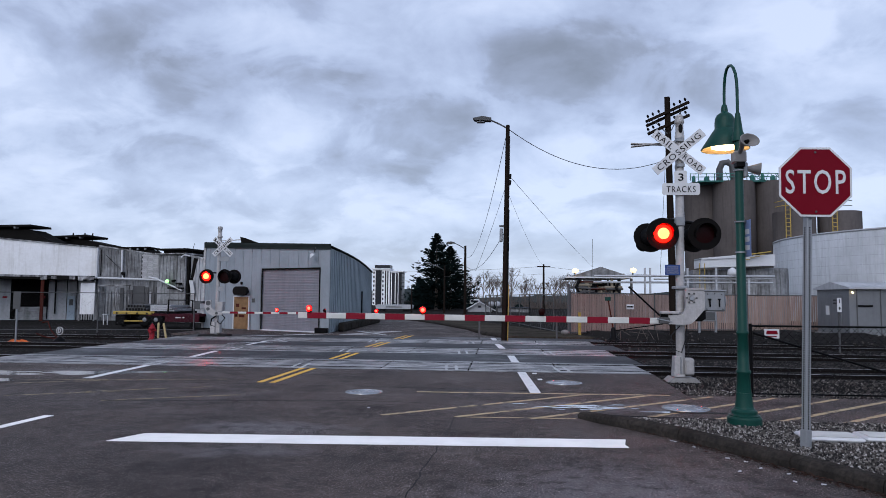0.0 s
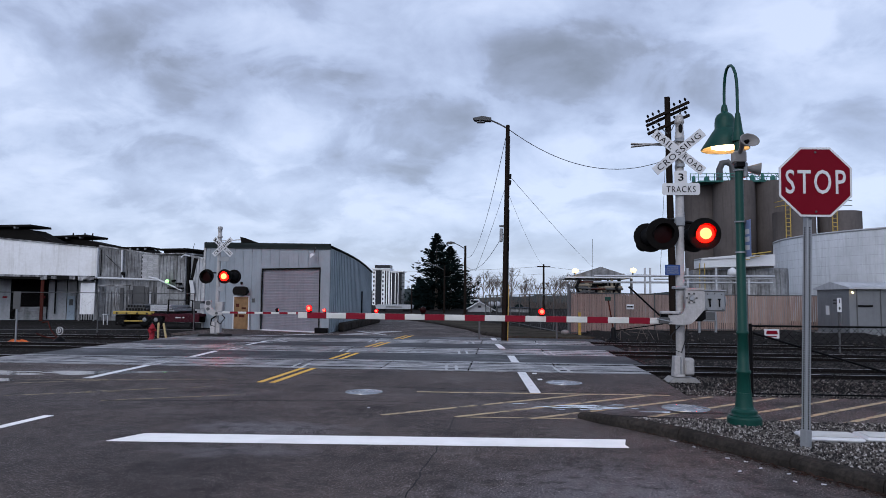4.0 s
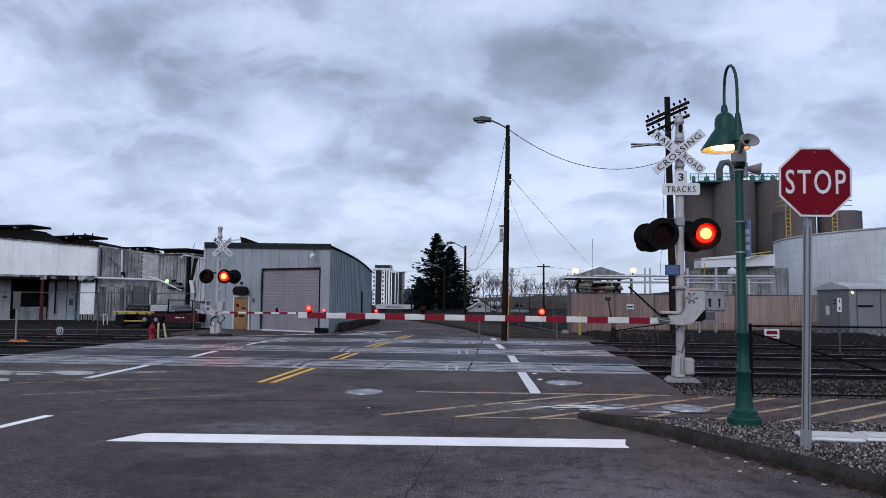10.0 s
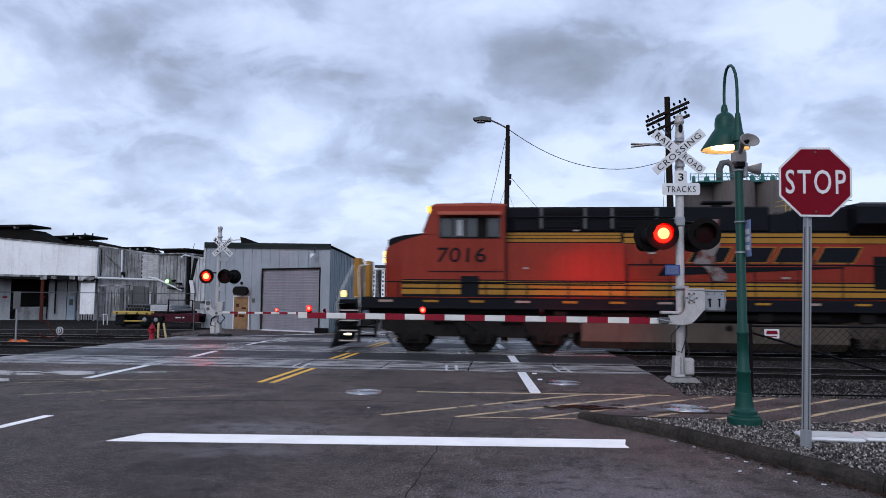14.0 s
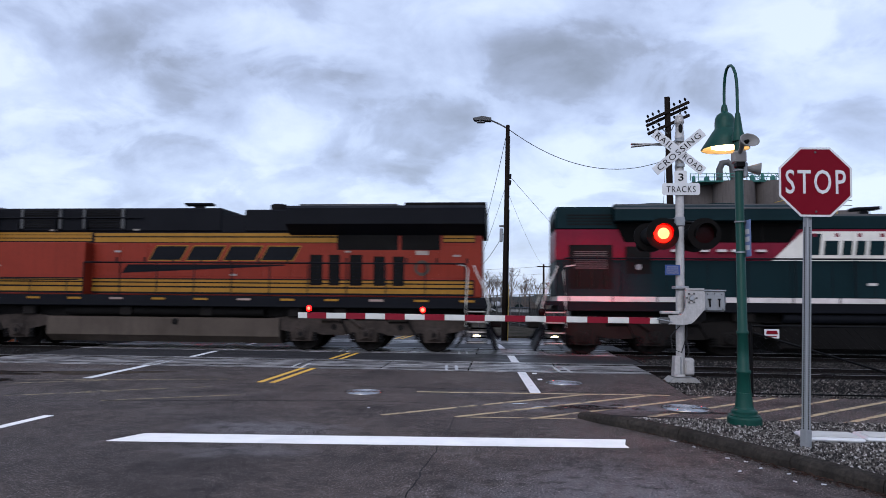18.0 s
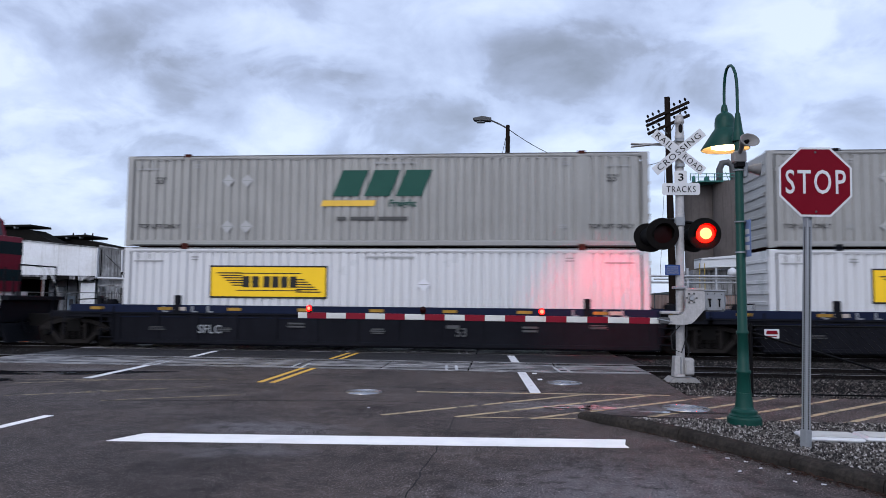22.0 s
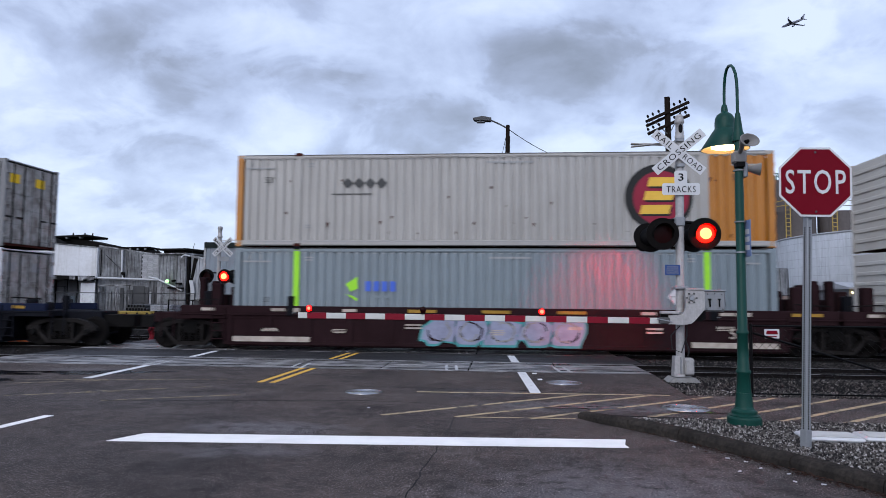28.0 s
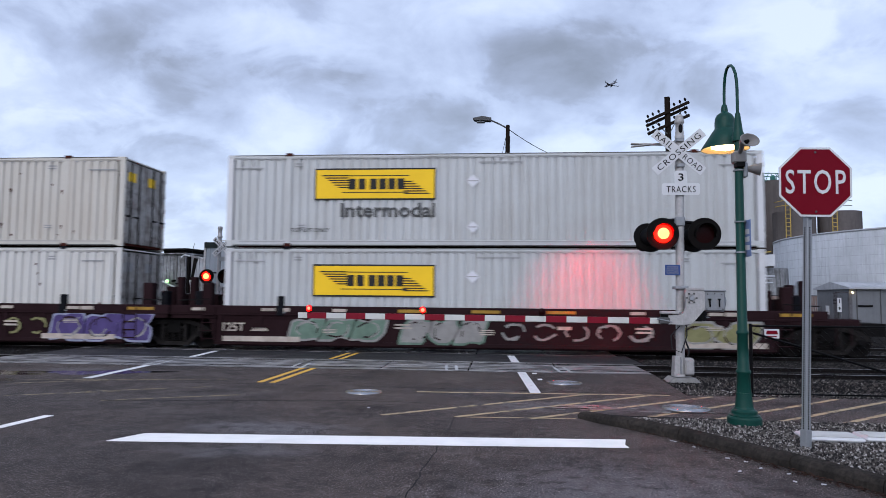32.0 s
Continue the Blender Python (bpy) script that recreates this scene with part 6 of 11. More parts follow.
def build_right_side():
    # low black fence before the tracks
    th = chain_fence("chain_link_fence", "low black chain-link fence along the tracks", [(4.32, 12.35), (13.0, 12.5)], 1.22, 0.13, 0.0045, BLACK, 0.024, every=30)
    part("end_post", Shape().rod((4.32, 12.35, 0), (4.32, 12.35, 1.25), 0.03), BLACK, th)
    part("brace", Shape().rod((4.34, 12.3, 1.10), (7.9, 12.36, 0.05), 0.022, n=8), BLACK, th, "slanting black brace rail")
    pl = part("notice_plate", Shape().box(-0.125, 0.125, -0.004, 0.004, -0.08, 0.08, 0.003), SIGN_WHITE, th, "small white plate with red mark", pose(4.66, 12.3, 1.09))
    part("mark", Shape().prism([(-0.1, -0.01), (0.1, -0.01), (0.085, 0.055), (-0.085, 0.055)], "y", -0.007, -0.004), SIGN_RED, pl)
    part("mark", Shape().box(-0.08, 0.08, -0.007, -0.004, -0.055, -0.035), SIGN_RED, pl)
    # tan slatted fence
    ft = thing("slatted_fence", "tan slatted chain-link fence round the tank yard", "fence")
    line = [(3.15, 32.1), (9.4, 37.2), (13.0, 37.6), (26.0, 38.2)]
    me = Shape().box(-0.045, 0.045, -0.012, 0.012, 0.05, 1.93, 0.006).mesh("slat", FENCE_TAN)
    for (x0, y0), (x1, y1) in zip(line, line[1:]):
        a, b = Vector((x0, y0, 0)), Vector((x1, y1, 0))
        L, g = (b - a).length, math.degrees(math.atan2(y1 - y0, x1 - x0))
        n = int(L / 0.115)
        for i in range(n):
            p = a.lerp(b, (i + 0.5) / n)
            part("slat", me, None, ft, at=pose(p.x, p.y, 0, 0, 0, g))
        for z in (0.1, 1.95):
            part("rail", Shape().rod((x0, y0 - 0.03, z), (x1, y1 - 0.03, z), 0.025), GALV_DULL, ft)
        for i in range(int(L / 3) + 1):
            p = a.lerp(b, i * 3 / L)
            part("post", Shape().rod((p.x, p.y - 0.04, 0), (p.x, p.y - 0.04, 2.02), 0.035), GALV_DULL, ft)
    for x, y in ((6.3, 34.5),):
        pl = part("notice_plate", Shape().box(x - 0.18, x + 0.18, y - 0.14, y - 0.12, 1.18, 1.42), SIGN_WHITE, ft)
        part("lettering", Shape().box(x - 0.15, x + 0.15, y - 0.15, y - 0.14, 1.27, 1.34), SIGN_BLACK, pl)
    solo("bollard", Shape().rod((3.55, 31.9, 0), (3.55, 31.9, 1.05), 0.07, n=12), YELLOW_PAINT, "yellow steel bollard before the fence", "bollard")
    # plain chain-link towards the street
    chain_fence("chain_link_fence", "galvanised chain-link fence beside the muddy lot", [(3.1, 32.1), (1.6, 41.0), (-1.5, 60)], 1.9, 0.55, 0.004, GALV_DULL, 0.035)
    solo("gate_post", Shape().rod((3.05, 31.9, 0), (3.05, 31.9, 2.35), 0.06, n=10), GALV_DULL, "grey steel gate post by the fence", "post")
    s = Shape()
    for k in range(26):
        f = k / 25
        x = -0.9 + 3.1 * f
        z = 0.82 - 0.9 * f * (1 - f) + 0.12 * f
        s.lathe([(0.035, -0.012), (0.045, 0), (0.035, 0.012)], 6, (x, 28.2 + f * 0.5, z))
    solo("chain", s, BLACK, "sagging black chain across the lot", "chain")
    solo("chain_post", Shape().rod((-0.95, 28.2, 0), (-0.95, 28.2, 0.9), 0.04), GALV_DULL, "short post holding the chain", "post")
    solo("chain_post", Shape().rod((2.25, 28.7, 0), (2.25, 28.7, 1.0), 0.04), GALV_DULL, "short post holding the chain", "post")
    # pump house canopy with lights
    cn = thing("loading_canopy", "steel loading canopy with lit yard lamps over pipework", "canopy")
    part("roof", Shape().prism([(4.6, 3.08), (7.9, 3.10), (7.9, 3.2), (6.25, 3.74), (4.6, 3.2)], "y", 44, 48), OLD_GREY, cn, "low gabled metal roof")
    part("eave", Shape().box(4.0, 8.15, 43.9, 48.1, 3.00, 3.10), FAR_WHITE, cn, "white eave edge")
    for x in (4.8, 6.0, 7.4, 8.2):
        part("column", Shape().box(x - 0.07, x + 0.07, 44.2, 44.35, 0, 3.0), GALV_DULL, cn)
    rnd = random.Random(31)
    for k in range(44):
        x, z = rnd.uniform(4.9, 7.5), rnd.uniform(1.6, 2.9)
        if k % 2:
            part("pipe", Shape().rod((x, 44.1, z - 0.6), (x, 44.1, z + 0.3), rnd.uniform(0.04, 0.1)), rnd.choice((WARM_PIPE, WARM_PIPE, GALV_DULL, BLACK, RUST)), cn)
        else:
            part("pipe", Shape().rod((x - 0.7, 44.0, z), (x + 0.4, 44.0, z), rnd.uniform(0.04, 0.09)), rnd.choice((WARM_PIPE, WARM_PIPE, GALV_DULL, BLACK, RUST)), cn)
    part("tank", Shape().rod((5.0, 45, 2.1), (7.4, 45, 2.1), 0.7, n=14), BLACK, cn)
    part("panel", Shape().box(5.9, 7.0, 44.3, 44.4, 1.9, 2.5), WARM_PIPE, cn)
    for sx in (4.9, 7.4):
        part("loading_arm", Shape().tube([(sx, 43.9, 2.9), (sx - 0.25, 43.8, 2.4), (sx - 0.05, 43.8, 2.1), (sx - 0.3, 43.8, 1.8)], 0.09, 6), BLACK, cn)
    for x, z in ((4.62, 3.45), (8.25, 3.50)):
        part("yard_lamp", Shape().lathe([(0, -0.15), (0.16, -0.08), (0.20, 0.02), (0.13, 0.13), (0, 0.17)], 12, (x, 43.8, z)), YARD_LAMP, cn, "bright yard lamp")
        part("lamp_bracket", Shape().rod((x, 44.2, 3.1), (x, 43.9, z - 0.1), 0.04), GALV_DULL, cn)
    part("antenna", Shape().rod((6.0, 46, 3.6), (6.0, 46, 5.7), 0.012), GALV_DULL, cn)
    # pipe bridge
    pb = thing("pipe_rack", "grey pipes on steel posts behind the tan fence", "pipe rack")
    for z, y in ((3.02, 40.0), (2.66, 40.3)):
        part("pipe", Shape().rod((5.3, y, z), (15.4, y, z + 0.02), 0.06, n=10), PIPE, pb)
    part("pipe", Shape().rod((8.7, 40.1, 2.85), (15.3, 40.1, 2.9), 0.04, n=8), PIPE, pb)
    for x in (8.2, 8.5, 10.6, 12.2, 14.0):
        part("post", Shape().box(x - 0.05, x + 0.05, 40.05, 40.15, 0, 3.5 if 8 < x < 13 else 3.0), PIPE, pb)
    part("valve", Shape().lathe([(0.1, 0), (0.3, 0.1), (0.25, 0.35), (0.05, 0.5)], 12, (13.1, 40.1, 3.05)), FAR_WHITE, pb)
    # concrete silos
    si = thing("grain_silo", "row of tall brown-grey concrete silos with green railings on top", "silo")
    for k in range(3):
        x, y = ((23.4, 80.8), (25.81, 78), (30.26, 78))[k]
        part("silo_cylinder", Shape().rod((x, y, 0), (x, y, 14.8 + (y - 78) * 0.13), 2.23, n=36), SILO, si, "tall concrete cylinder")
    part("deck", Shape().box(21.6, 32.2, 76.4, 80, 14.7, 14.86), TEAL, si)
    for z in (15.2, 15.55):
        part("railing", Shape().rod((20.6, 76.1, z), (32, 76.1, z), 0.045, n=6), TEAL, si, "green railing")
    for k in range(14):
        x = 20.6 + k * 0.86
        part("railing_post", Shape().rod((x, 76.1, 14.8), (x, 76.1, 15.6), 0.05, n=6), TEAL, si)
    for x, h, r in ((21.2, 0.7, 0.2), (22.6, 0.6, 0.3), (27.5, 0.8, 0.25), (28.6, 0.9, 0.22), (29.7, 0.7, 0.3)):
        part("roof_machine", Shape().lathe([(r, 14.8), (r, 14.8 + h * 0.7), (r * 0.5, 14.8 + h)], 10, (x, 77, 0)), TEAL, si, "green roof machinery")
    part("duct", Shape().tube([(24.0, 77, 14.8), (24.0, 77, 16.2), (24.3, 77, 16.9), (24.9, 77, 17.0), (25.4, 77, 16.6), (25.5, 77, 14.8)], 0.36, 10), GALV_DULL, si, "bent grey duct")
    rnd = random.Random(58)
    for k in range(16):
        x = rnd.uniform(21, 31.6)
        part("brace", Shape().rod((x, 76.3, 14.85), (x + rnd.uniform(-0.7, 0.7), 76.3, 15.5 + rnd.uniform(-0.2, 0.3)), 0.035, n=5), TEAL, si)
    si = thing("grain_silo", "pair of shorter dark concrete silos with yellow ladders", "silo")
    for x in (29.75, 34.2):
        c = part("silo_cylinder", Shape().rod((x, 72, 0), (x, 72, 10.7), 2.0, n=28), SILO, si)
        for o in (-0.22, 0.22):
            part("ladder_rail", Shape().rod((x - 1.4 + o, 69.95, 6.0), (x - 1.4 + o, 69.95, 11.6), 0.05, n=6), YELLOW_PAINT, si, "yellow ladder")
        for j in range(12):
            part("rung", Shape().rod((x - 1.62, 69.95, 6.1 + j * 0.42), (x - 1.18, 69.95, 6.1 + j * 0.42), 0.035, n=5), YELLOW_PAINT, si)
    for z in (11.2, 11.7):
        part("railing", Shape().tube([(27.7, 71.5, z), (28.0, 70.2, z), (29.6, 69.9, z)], 0.04, 5), YELLOW_PAINT, si)
        part("railing", Shape().tube([(33.0, 70, z), (34.6, 70.2, z)], 0.04, 5), GALV_DULL, si)
    part("vent_cap", Shape().lathe([(0.2, 10.7), (0.2, 11.3), (0.35, 11.4), (0, 11.7)], 10, (33.3, 71, 0)), FAR_DARK, si)
    # low tanks and the large white tank
    tk = thing("storage_tank", "very large pale steel storage tank with plate seams", "storage tank")
    cx, cy, R = 39.5, 60.5, 15.2
    part("shell", Shape().lathe([(R, 0), (R, 7.0)], 96, (cx, cy, 0)), TANK, tk, "curved pale steel shell")
    for z in (0.9, 1.6, 2.3, 3.0, 3.7, 4.4, 5.1, 5.8, 6.4):
        part("seam", Shape().lathe([(R + 0.002, z - 0.012), (R + 0.008, z), (R + 0.002, z + 0.012)], 96, (cx, cy, 0)), PIPE, tk)
    for k in range(46):
        g = math.radians(150 + k * 3.4)
        x, y = cx + (R + 0.005) * math.cos(g), cy + (R + 0.005) * math.sin(g)
        part("plate_seam", Shape().box(-0.012, 0.012, -0.012, 0.012, 0, 6.9, 0.0, Matrix.Translation((x, y, 0)) @ Matrix.Rotation(g, 4, "Z")), TANK, tk)
    part("rim", Shape().lathe([(R + 0.01, 6.9), (R + 0.06, 6.92), (R + 0.06, 7.05), (R - 0.1, 7.06)], 96, (cx, cy, 0)), PIPE, tk)
    part("roof", Shape().lathe([(R - 0.05, 7.04), (0, 8.6)], 64, (cx, cy, 0)), TANK, tk)
    lt = thing("storage_tank", "low weathered concrete tanks with a pale roof", "storage tank")
    part("shell", Shape().rod((19.2, 54.5, 0), (19.2, 54.5, 4.1), 2.6, n=28), OLD_GREY, lt)
    part("lean_to", Shape().box(14.2, 17.0, 52.2, 55, 0, 3.9), OLD_GREY, lt)
    for j in range(7):
        part("batten", Shape().box(14.3 + j * 0.4, 14.34 + j * 0.4, 52.15, 52.2, 0, 3.9), OLD_GREY, lt)
    part("roof", Shape().prism([(14.5, 4.62), (17.6, 4.80), (17.6, 5.02), (14.5, 4.74)], "y", 51, 53), FAR_WHITE, lt, "pale flat roof")
    part("wall", Shape().prism([(14.5, 4.04), (19.7, 4.2), (19.7, 5.05), (17.6, 4.9), (14.5, 4.68)], "y", 51.1, 53), FAR_WHITE, lt)
    for j in range(5):
        part("stair_step", Shape().box(17.2 + j * 0.35, 17.5 + j * 0.35, 50.8, 51, 4.5 + j * 0.12, 4.55 + j * 0.12), YELLOW_PAINT, lt)
    part("railing", Shape().rod((17.1, 50.7, 4.9), (19.3, 50.7, 5.2), 0.05), YELLOW_PAINT, lt)
    for o in (0.0, 0.35):
        part("ladder_rail", Shape().rod((14.1 + o, 50.1, 1.5), (14.1 + o, 50.1, 4.3), 0.035, n=6), YELLOW_PAINT, lt)
    # steel shed on the right
    sh = thing("equipment_shed", "long grey steel equipment shed with a low gable and lamp", "shed")
    part("wall", Shape().box(16.08, 25, 33.2, 36.4, 0.1, 2.26), SHED, sh, "grey panelled wall")
    part("roof", Shape().prism([(33.0, 2.24), (36.6, 2.24), (36.6, 2.32), (34.8, 2.62), (33.0, 2.32)], "x", 15.98, 25.2), PALE_WALL, sh, "pale metal roof")
    part("gable_end", Shape().prism([(33.2, 2.26), (36.4, 2.26), (34.8, 2.54)], "x", 16.05, 16.1), SHED, sh)
    part("end_door", Shape().box(16.03, 16.08, 33.9, 34.8, 0.15, 2.0, 0.01), SHED, sh, "grey steel door")
    for z in (1.55, 1.7):
        part("vent_slot", Shape().box(16.01, 16.04, 34.1, 34.6, z, z + 0.05), BLACK, sh)
    part("notice_plate", Shape().box(16.02, 16.06, 35.1, 35.4, 1.0, 1.45), SIGN_WHITE, sh)
    for k in range(8):
        part("panel_seam", Shape().box(16.4 + k * 1.05, 16.44 + k * 1.05, 33.17, 33.2, 0.1, 2.24), GALV_DULL, sh)
    part("wall_lamp", Shape().lathe([(0, -0.05), (0.055, 0), (0, 0.05)], 10, (16.2, 33.1, 2.08)), WARM_LAMP, sh, "small lit wall lamp")
    part("lettering", Shape().box(16.45, 17.1, 33.15, 33.17, 1.42, 1.50), BLACK, sh)
    part("base", Shape().box(15.95, 25, 33.1, 36.5, -0.1, 0.12), CONCRETE, sh)
    mb = thing("track_marker", "narrow white marker plate with black figures on a thin post", "track marker")
    part("post", Shape().rod((11.28, 24.0, -0.12), (11.28, 24.0, 1.62), 0.03), GALV_DULL, mb)
    mk = part("plate", Shape().box(11.21, 11.35, 23.94, 23.96, 1.31, 1.78, 0.004), SIGN_WHITE, mb)
    part("figure", Shape().box(11.268, 11.292, 23.93, 23.94, 1.60, 1.74), SIGN_BLACK, mk)
    part("figure", Shape().lathe([(0.032, 0.0), (0.032, 0.006), (0.016, 0.006), (0.016, 0.0)], 14, m=Matrix.Translation((11.28, 23.94, 1.43)) @ pose(0, 0, 0, 90) @ Matrix.Diagonal((1, 1.6, 1, 1))), SIGN_BLACK, mk)
    # relay cabinets on legs
    for x, w, h, z in ((9.18, 0.62, 0.48, 0.72),):
        cb = thing("relay_cabinet", "grey steel relay cabinet on two legs beside the tracks", "equipment cabinet", group="relay cabinets")
        part("cabinet", Shape().box(x - w / 2, x + w / 2, 31.3, 31.8, z, z + h, 0.03), GALV, cb)
        part("cabinet_door", Shape().box(x - w / 2 + 0.06, x + w / 2 - 0.06, 31.27, 31.31, z + 0.06, z + h - 0.06, 0.01), GALV_DULL, cb)
        for o in (-1, 1):
            part("leg", Shape().rod((x + o * w * 0.58, 31.55, -0.1), (x + o * w * 0.58, 31.55, z + 0.3), 0.06), GALV, cb)
    # switch stand at the far end of the crossing
    sw = thing("switch_stand", "old black switch stand with a green target", "switch stand", pose(4.55, 28.6, -0.08))
    part("stand", Shape().lathe([(0.28, 0), (0.26, 0.1), (0.14, 0.18), (0.09, 0.55), (0.05, 0.6)], 12), BLACK, sw)
    part("mast", Shape().rod((0, 0, 0.5), (-0.20, 0, 1.72), 0.03), RUST, sw)
    part("target", Shape().box(-0.33, -0.09, -0.03, 0.03, 1.68, 1.84, 0.02), GREEN, sw)
    part("lever", Shape().rod((0, 0, 0.45), (2.0, 0.1, 0.75), 0.025), BLACK, sw)
    solo("steel_strut", Shape().rod((5.3, 29.2, 2.2), (7.4, 29.4, 0.25), 0.04), BLACK, "leaning black steel strut by the pole", "strut")
    s = Shape()
    rnd = random.Random(17)
    for k in range(7):
        x = rnd.uniform(4.4, 6.5)
        s.tube([(x, 28.7, -0.02), (x + rnd.uniform(-0.4, 0.4), 28.8, rnd.uniform(0.2, 0.6)), (x + rnd.uniform(-0.7, 0.7), 28.8, rnd.uniform(0.1, 0.7))], 0.012, 4)
    solo("dead_branches", s, BARK, "dry dead branches lying by the switch stand", "branches")
    # earth bank along the third track
    s = Shape()
    n = 50
    vs = []
    for k in range(n + 1):
        x = 2.6 + k * 0.8
        h = 0.25 + 0.12 * math.sin(k * 1.7) + 0.08 * math.sin(k * 0.6)
        for y, z in ((28.2, -0.12), (29.3, h * 0.6), (30.6, h), (33.5, h * 0.5), (38, 0.0)):
            vs.append((x, y, z if k > 1 else -0.12))
    s.add(vs, [(k * 5 + j, k * 5 + j + 1, k * 5 + j + 6, k * 5 + j + 5) for k in range(n) for j in range(4)], True)
    structure("ground", s, DIRT, "low dirt bank beyond the third track", "bank")
    solo("rock", Shape().lathe([(0.0, 0), (0.2, 0.05), (0.17, 0.16), (0, 0.22)], 8, (2.75, 30.4, 0.1)), STONE, "pale rock on the dirt bank", "rock")


def build_left_side():
    chain_fence("chain_link_fence", "galvanised chain-link fence before the industrial yard", [(-27, 28.0), (-14.6, 31.2)], 1.75, 0.22, 0.0012, GALV_DULL, 0.028, every=4)
    sp = thing("sign_post", "back of a small sign on a steel post", "sign", pose(-16.9, 22.4, -0.1))
    part("post", Shape().rod((0, 0, 0), (0, 0, 1.75), 0.03), GALV, sp)
    part("plate", Shape().box(-0.14, 0.14, -0.04, -0.03, 1.25, 1.85, 0.01), GALV_DULL, sp)
    # derail target with a letter
    dm = thing("derail_marker", "round black marker with a white letter D on a bent lever", "track marker", pose(-16.5, 24.2, -0.08) @ Matrix.Diagonal((0.72, 0.72, 0.8, 1)))
    part("stand", Shape().lathe([(0.3, 0), (0.25, 0.1), (0.06, 0.2), (0.05, 0.3)], 12), BLACK, dm)
    d = part("disc", Shape().rod((0, -0.05, 0.48), (0, -0.02, 0.48), 0.19, n=24), SIGN_WHITE, dm, "round target")
    part("disc_face", Shape().rod((0, -0.054, 0.48), (0, -0.05, 0.48), 0.16, n=24), SIGN_BLACK, d)
    word_part("D", 0.27, SIGN_WHITE, d, pose(0, -0.06, 0.48), 0.01)
    part("lever", Shape().tube([(-0.15, 0, 0.15), (-0.5, 0, 0.5), (-0.7, 0, 0.9), (-1.0, 0, 0.85)], 0.03), RUST, dm)
    part("lever", Shape().tube([(-0.2, 0, 0.1), (-0.9, 0, 0.2), (-1.3, 0, 0.35)], 0.03), RUST, dm)
    # orange netting heap
    rnd = random.Random(6)
    s = Shape()
    for k in range(26):
        x, y = rnd.gauss(0, 0.35), rnd.gauss(0, 0.15)
        s.tube([(x - 0.3, y, 0.03), (x, y + rnd.uniform(-0.1, 0.1), rnd.uniform(0.08, 0.26)), (x + 0.3, y, 0.03)], 0.045, 5)
    solo("orange_netting", s, ORANGE, "heap of orange safety netting beside the rails", "netting", Matrix.Translation((-17.4, 23.2, -0.08)) @ Matrix.Diagonal((0.4, 0.5, 0.42, 1)))
    # hydrant and bollards
    hy = thing("fire_hydrant", "red fire hydrant by the crossing", "fire hydrant", pose(-13.55, 25.4, -0.05) @ Matrix.Diagonal((0.72, 0.72, 0.72, 1)))
    part("barrel", Shape().lathe([(0.19, 0), (0.19, 0.05), (0.13, 0.07), (0.13, 0.55), (0.18, 0.57), (0.18, 0.62), (0.13, 0.66), (0.11, 0.75), (0.04, 0.82), (0.04, 0.88)], 16), HYDRANT_RED, hy)
    for o in (-1, 1):
        part("nozzle", Shape().rod((0, 0, 0.5), (o * 0.22, 0, 0.5), 0.07), HYDRANT_RED, hy)
    part("nozzle", Shape().rod((0, 0, 0.42), (0, -0.22, 0.42), 0.09), HYDRANT_RED, hy)
    for x, ln in ((-13.3, 0.0), (-12.95, -12)):
        bo = thing("bollard", "pale yellow leaning guard post beside the hydrant", "bollard", pose(x, 25.4, -0.1, 0, ln, 0), "hydrant guard posts")
        part("post", Shape().lathe([(0.04, 0), (0.04, 0.66), (0.03, 0.70), (0, 0.71)], 12), FENCE_PALE, bo)
    # flatbed trailer with pipes, then a second red one
    tr = thing("flatbed_trailer", "yellow and dark red flatbed trailer loaded with steel pipes", "trailer", pose(-20.3, 34.0, 0, 0, 0, -4))
    part("deck", Shape().box(0, 2.3, 0, 2.3, 0.72, 0.82, 0.02), YELLOW_PAINT, tr, "yellow steel deck")
    part("side_rail", Shape().box(0.0, 2.2, -0.05, 0.02, 0.66, 0.80, 0.02), YELLOW_PAINT, tr, "yellow side rail")
    for x in (0.25, 0.8, 1.4, 1.95):
        part("tie_ring", Shape().box(x - 0.05, x + 0.05, -0.07, -0.04, 0.68, 0.76, 0.01), BLACK, tr)
    part("bumper", Shape().box(0.65, 1.7, -0.04, 0.04, 0.28, 0.36, 0.02), YELLOW_PAINT, tr, "yellow lower rail")
    part("deck", Shape().box(1.9, 4.85, 0, 2.3, 0.58, 0.72, 0.02), MAROON, tr, "dark red deck")
    part("side_rail", Shape().box(2.95, 4.85, -0.05, 0.02, 0.30, 0.70, 0.02), MAROON, tr, "dark red side rail")
    part("lettering", Shape().box(3.55, 4.05, -0.058, -0.05, 0.50, 0.56), FAR_WHITE, tr)
    for k in range(5):
        part("stake_pocket", Shape().box(3.05 + k * 0.4, 3.15 + k * 0.4, -0.075, -0.04, 0.32, 0.68, 0.01), MAROON, tr)
    part("mud_flap", Shape().box(0.05, 0.62, 0.1, 2.2, 0.10, 0.62, 0.03), BLACK, tr)
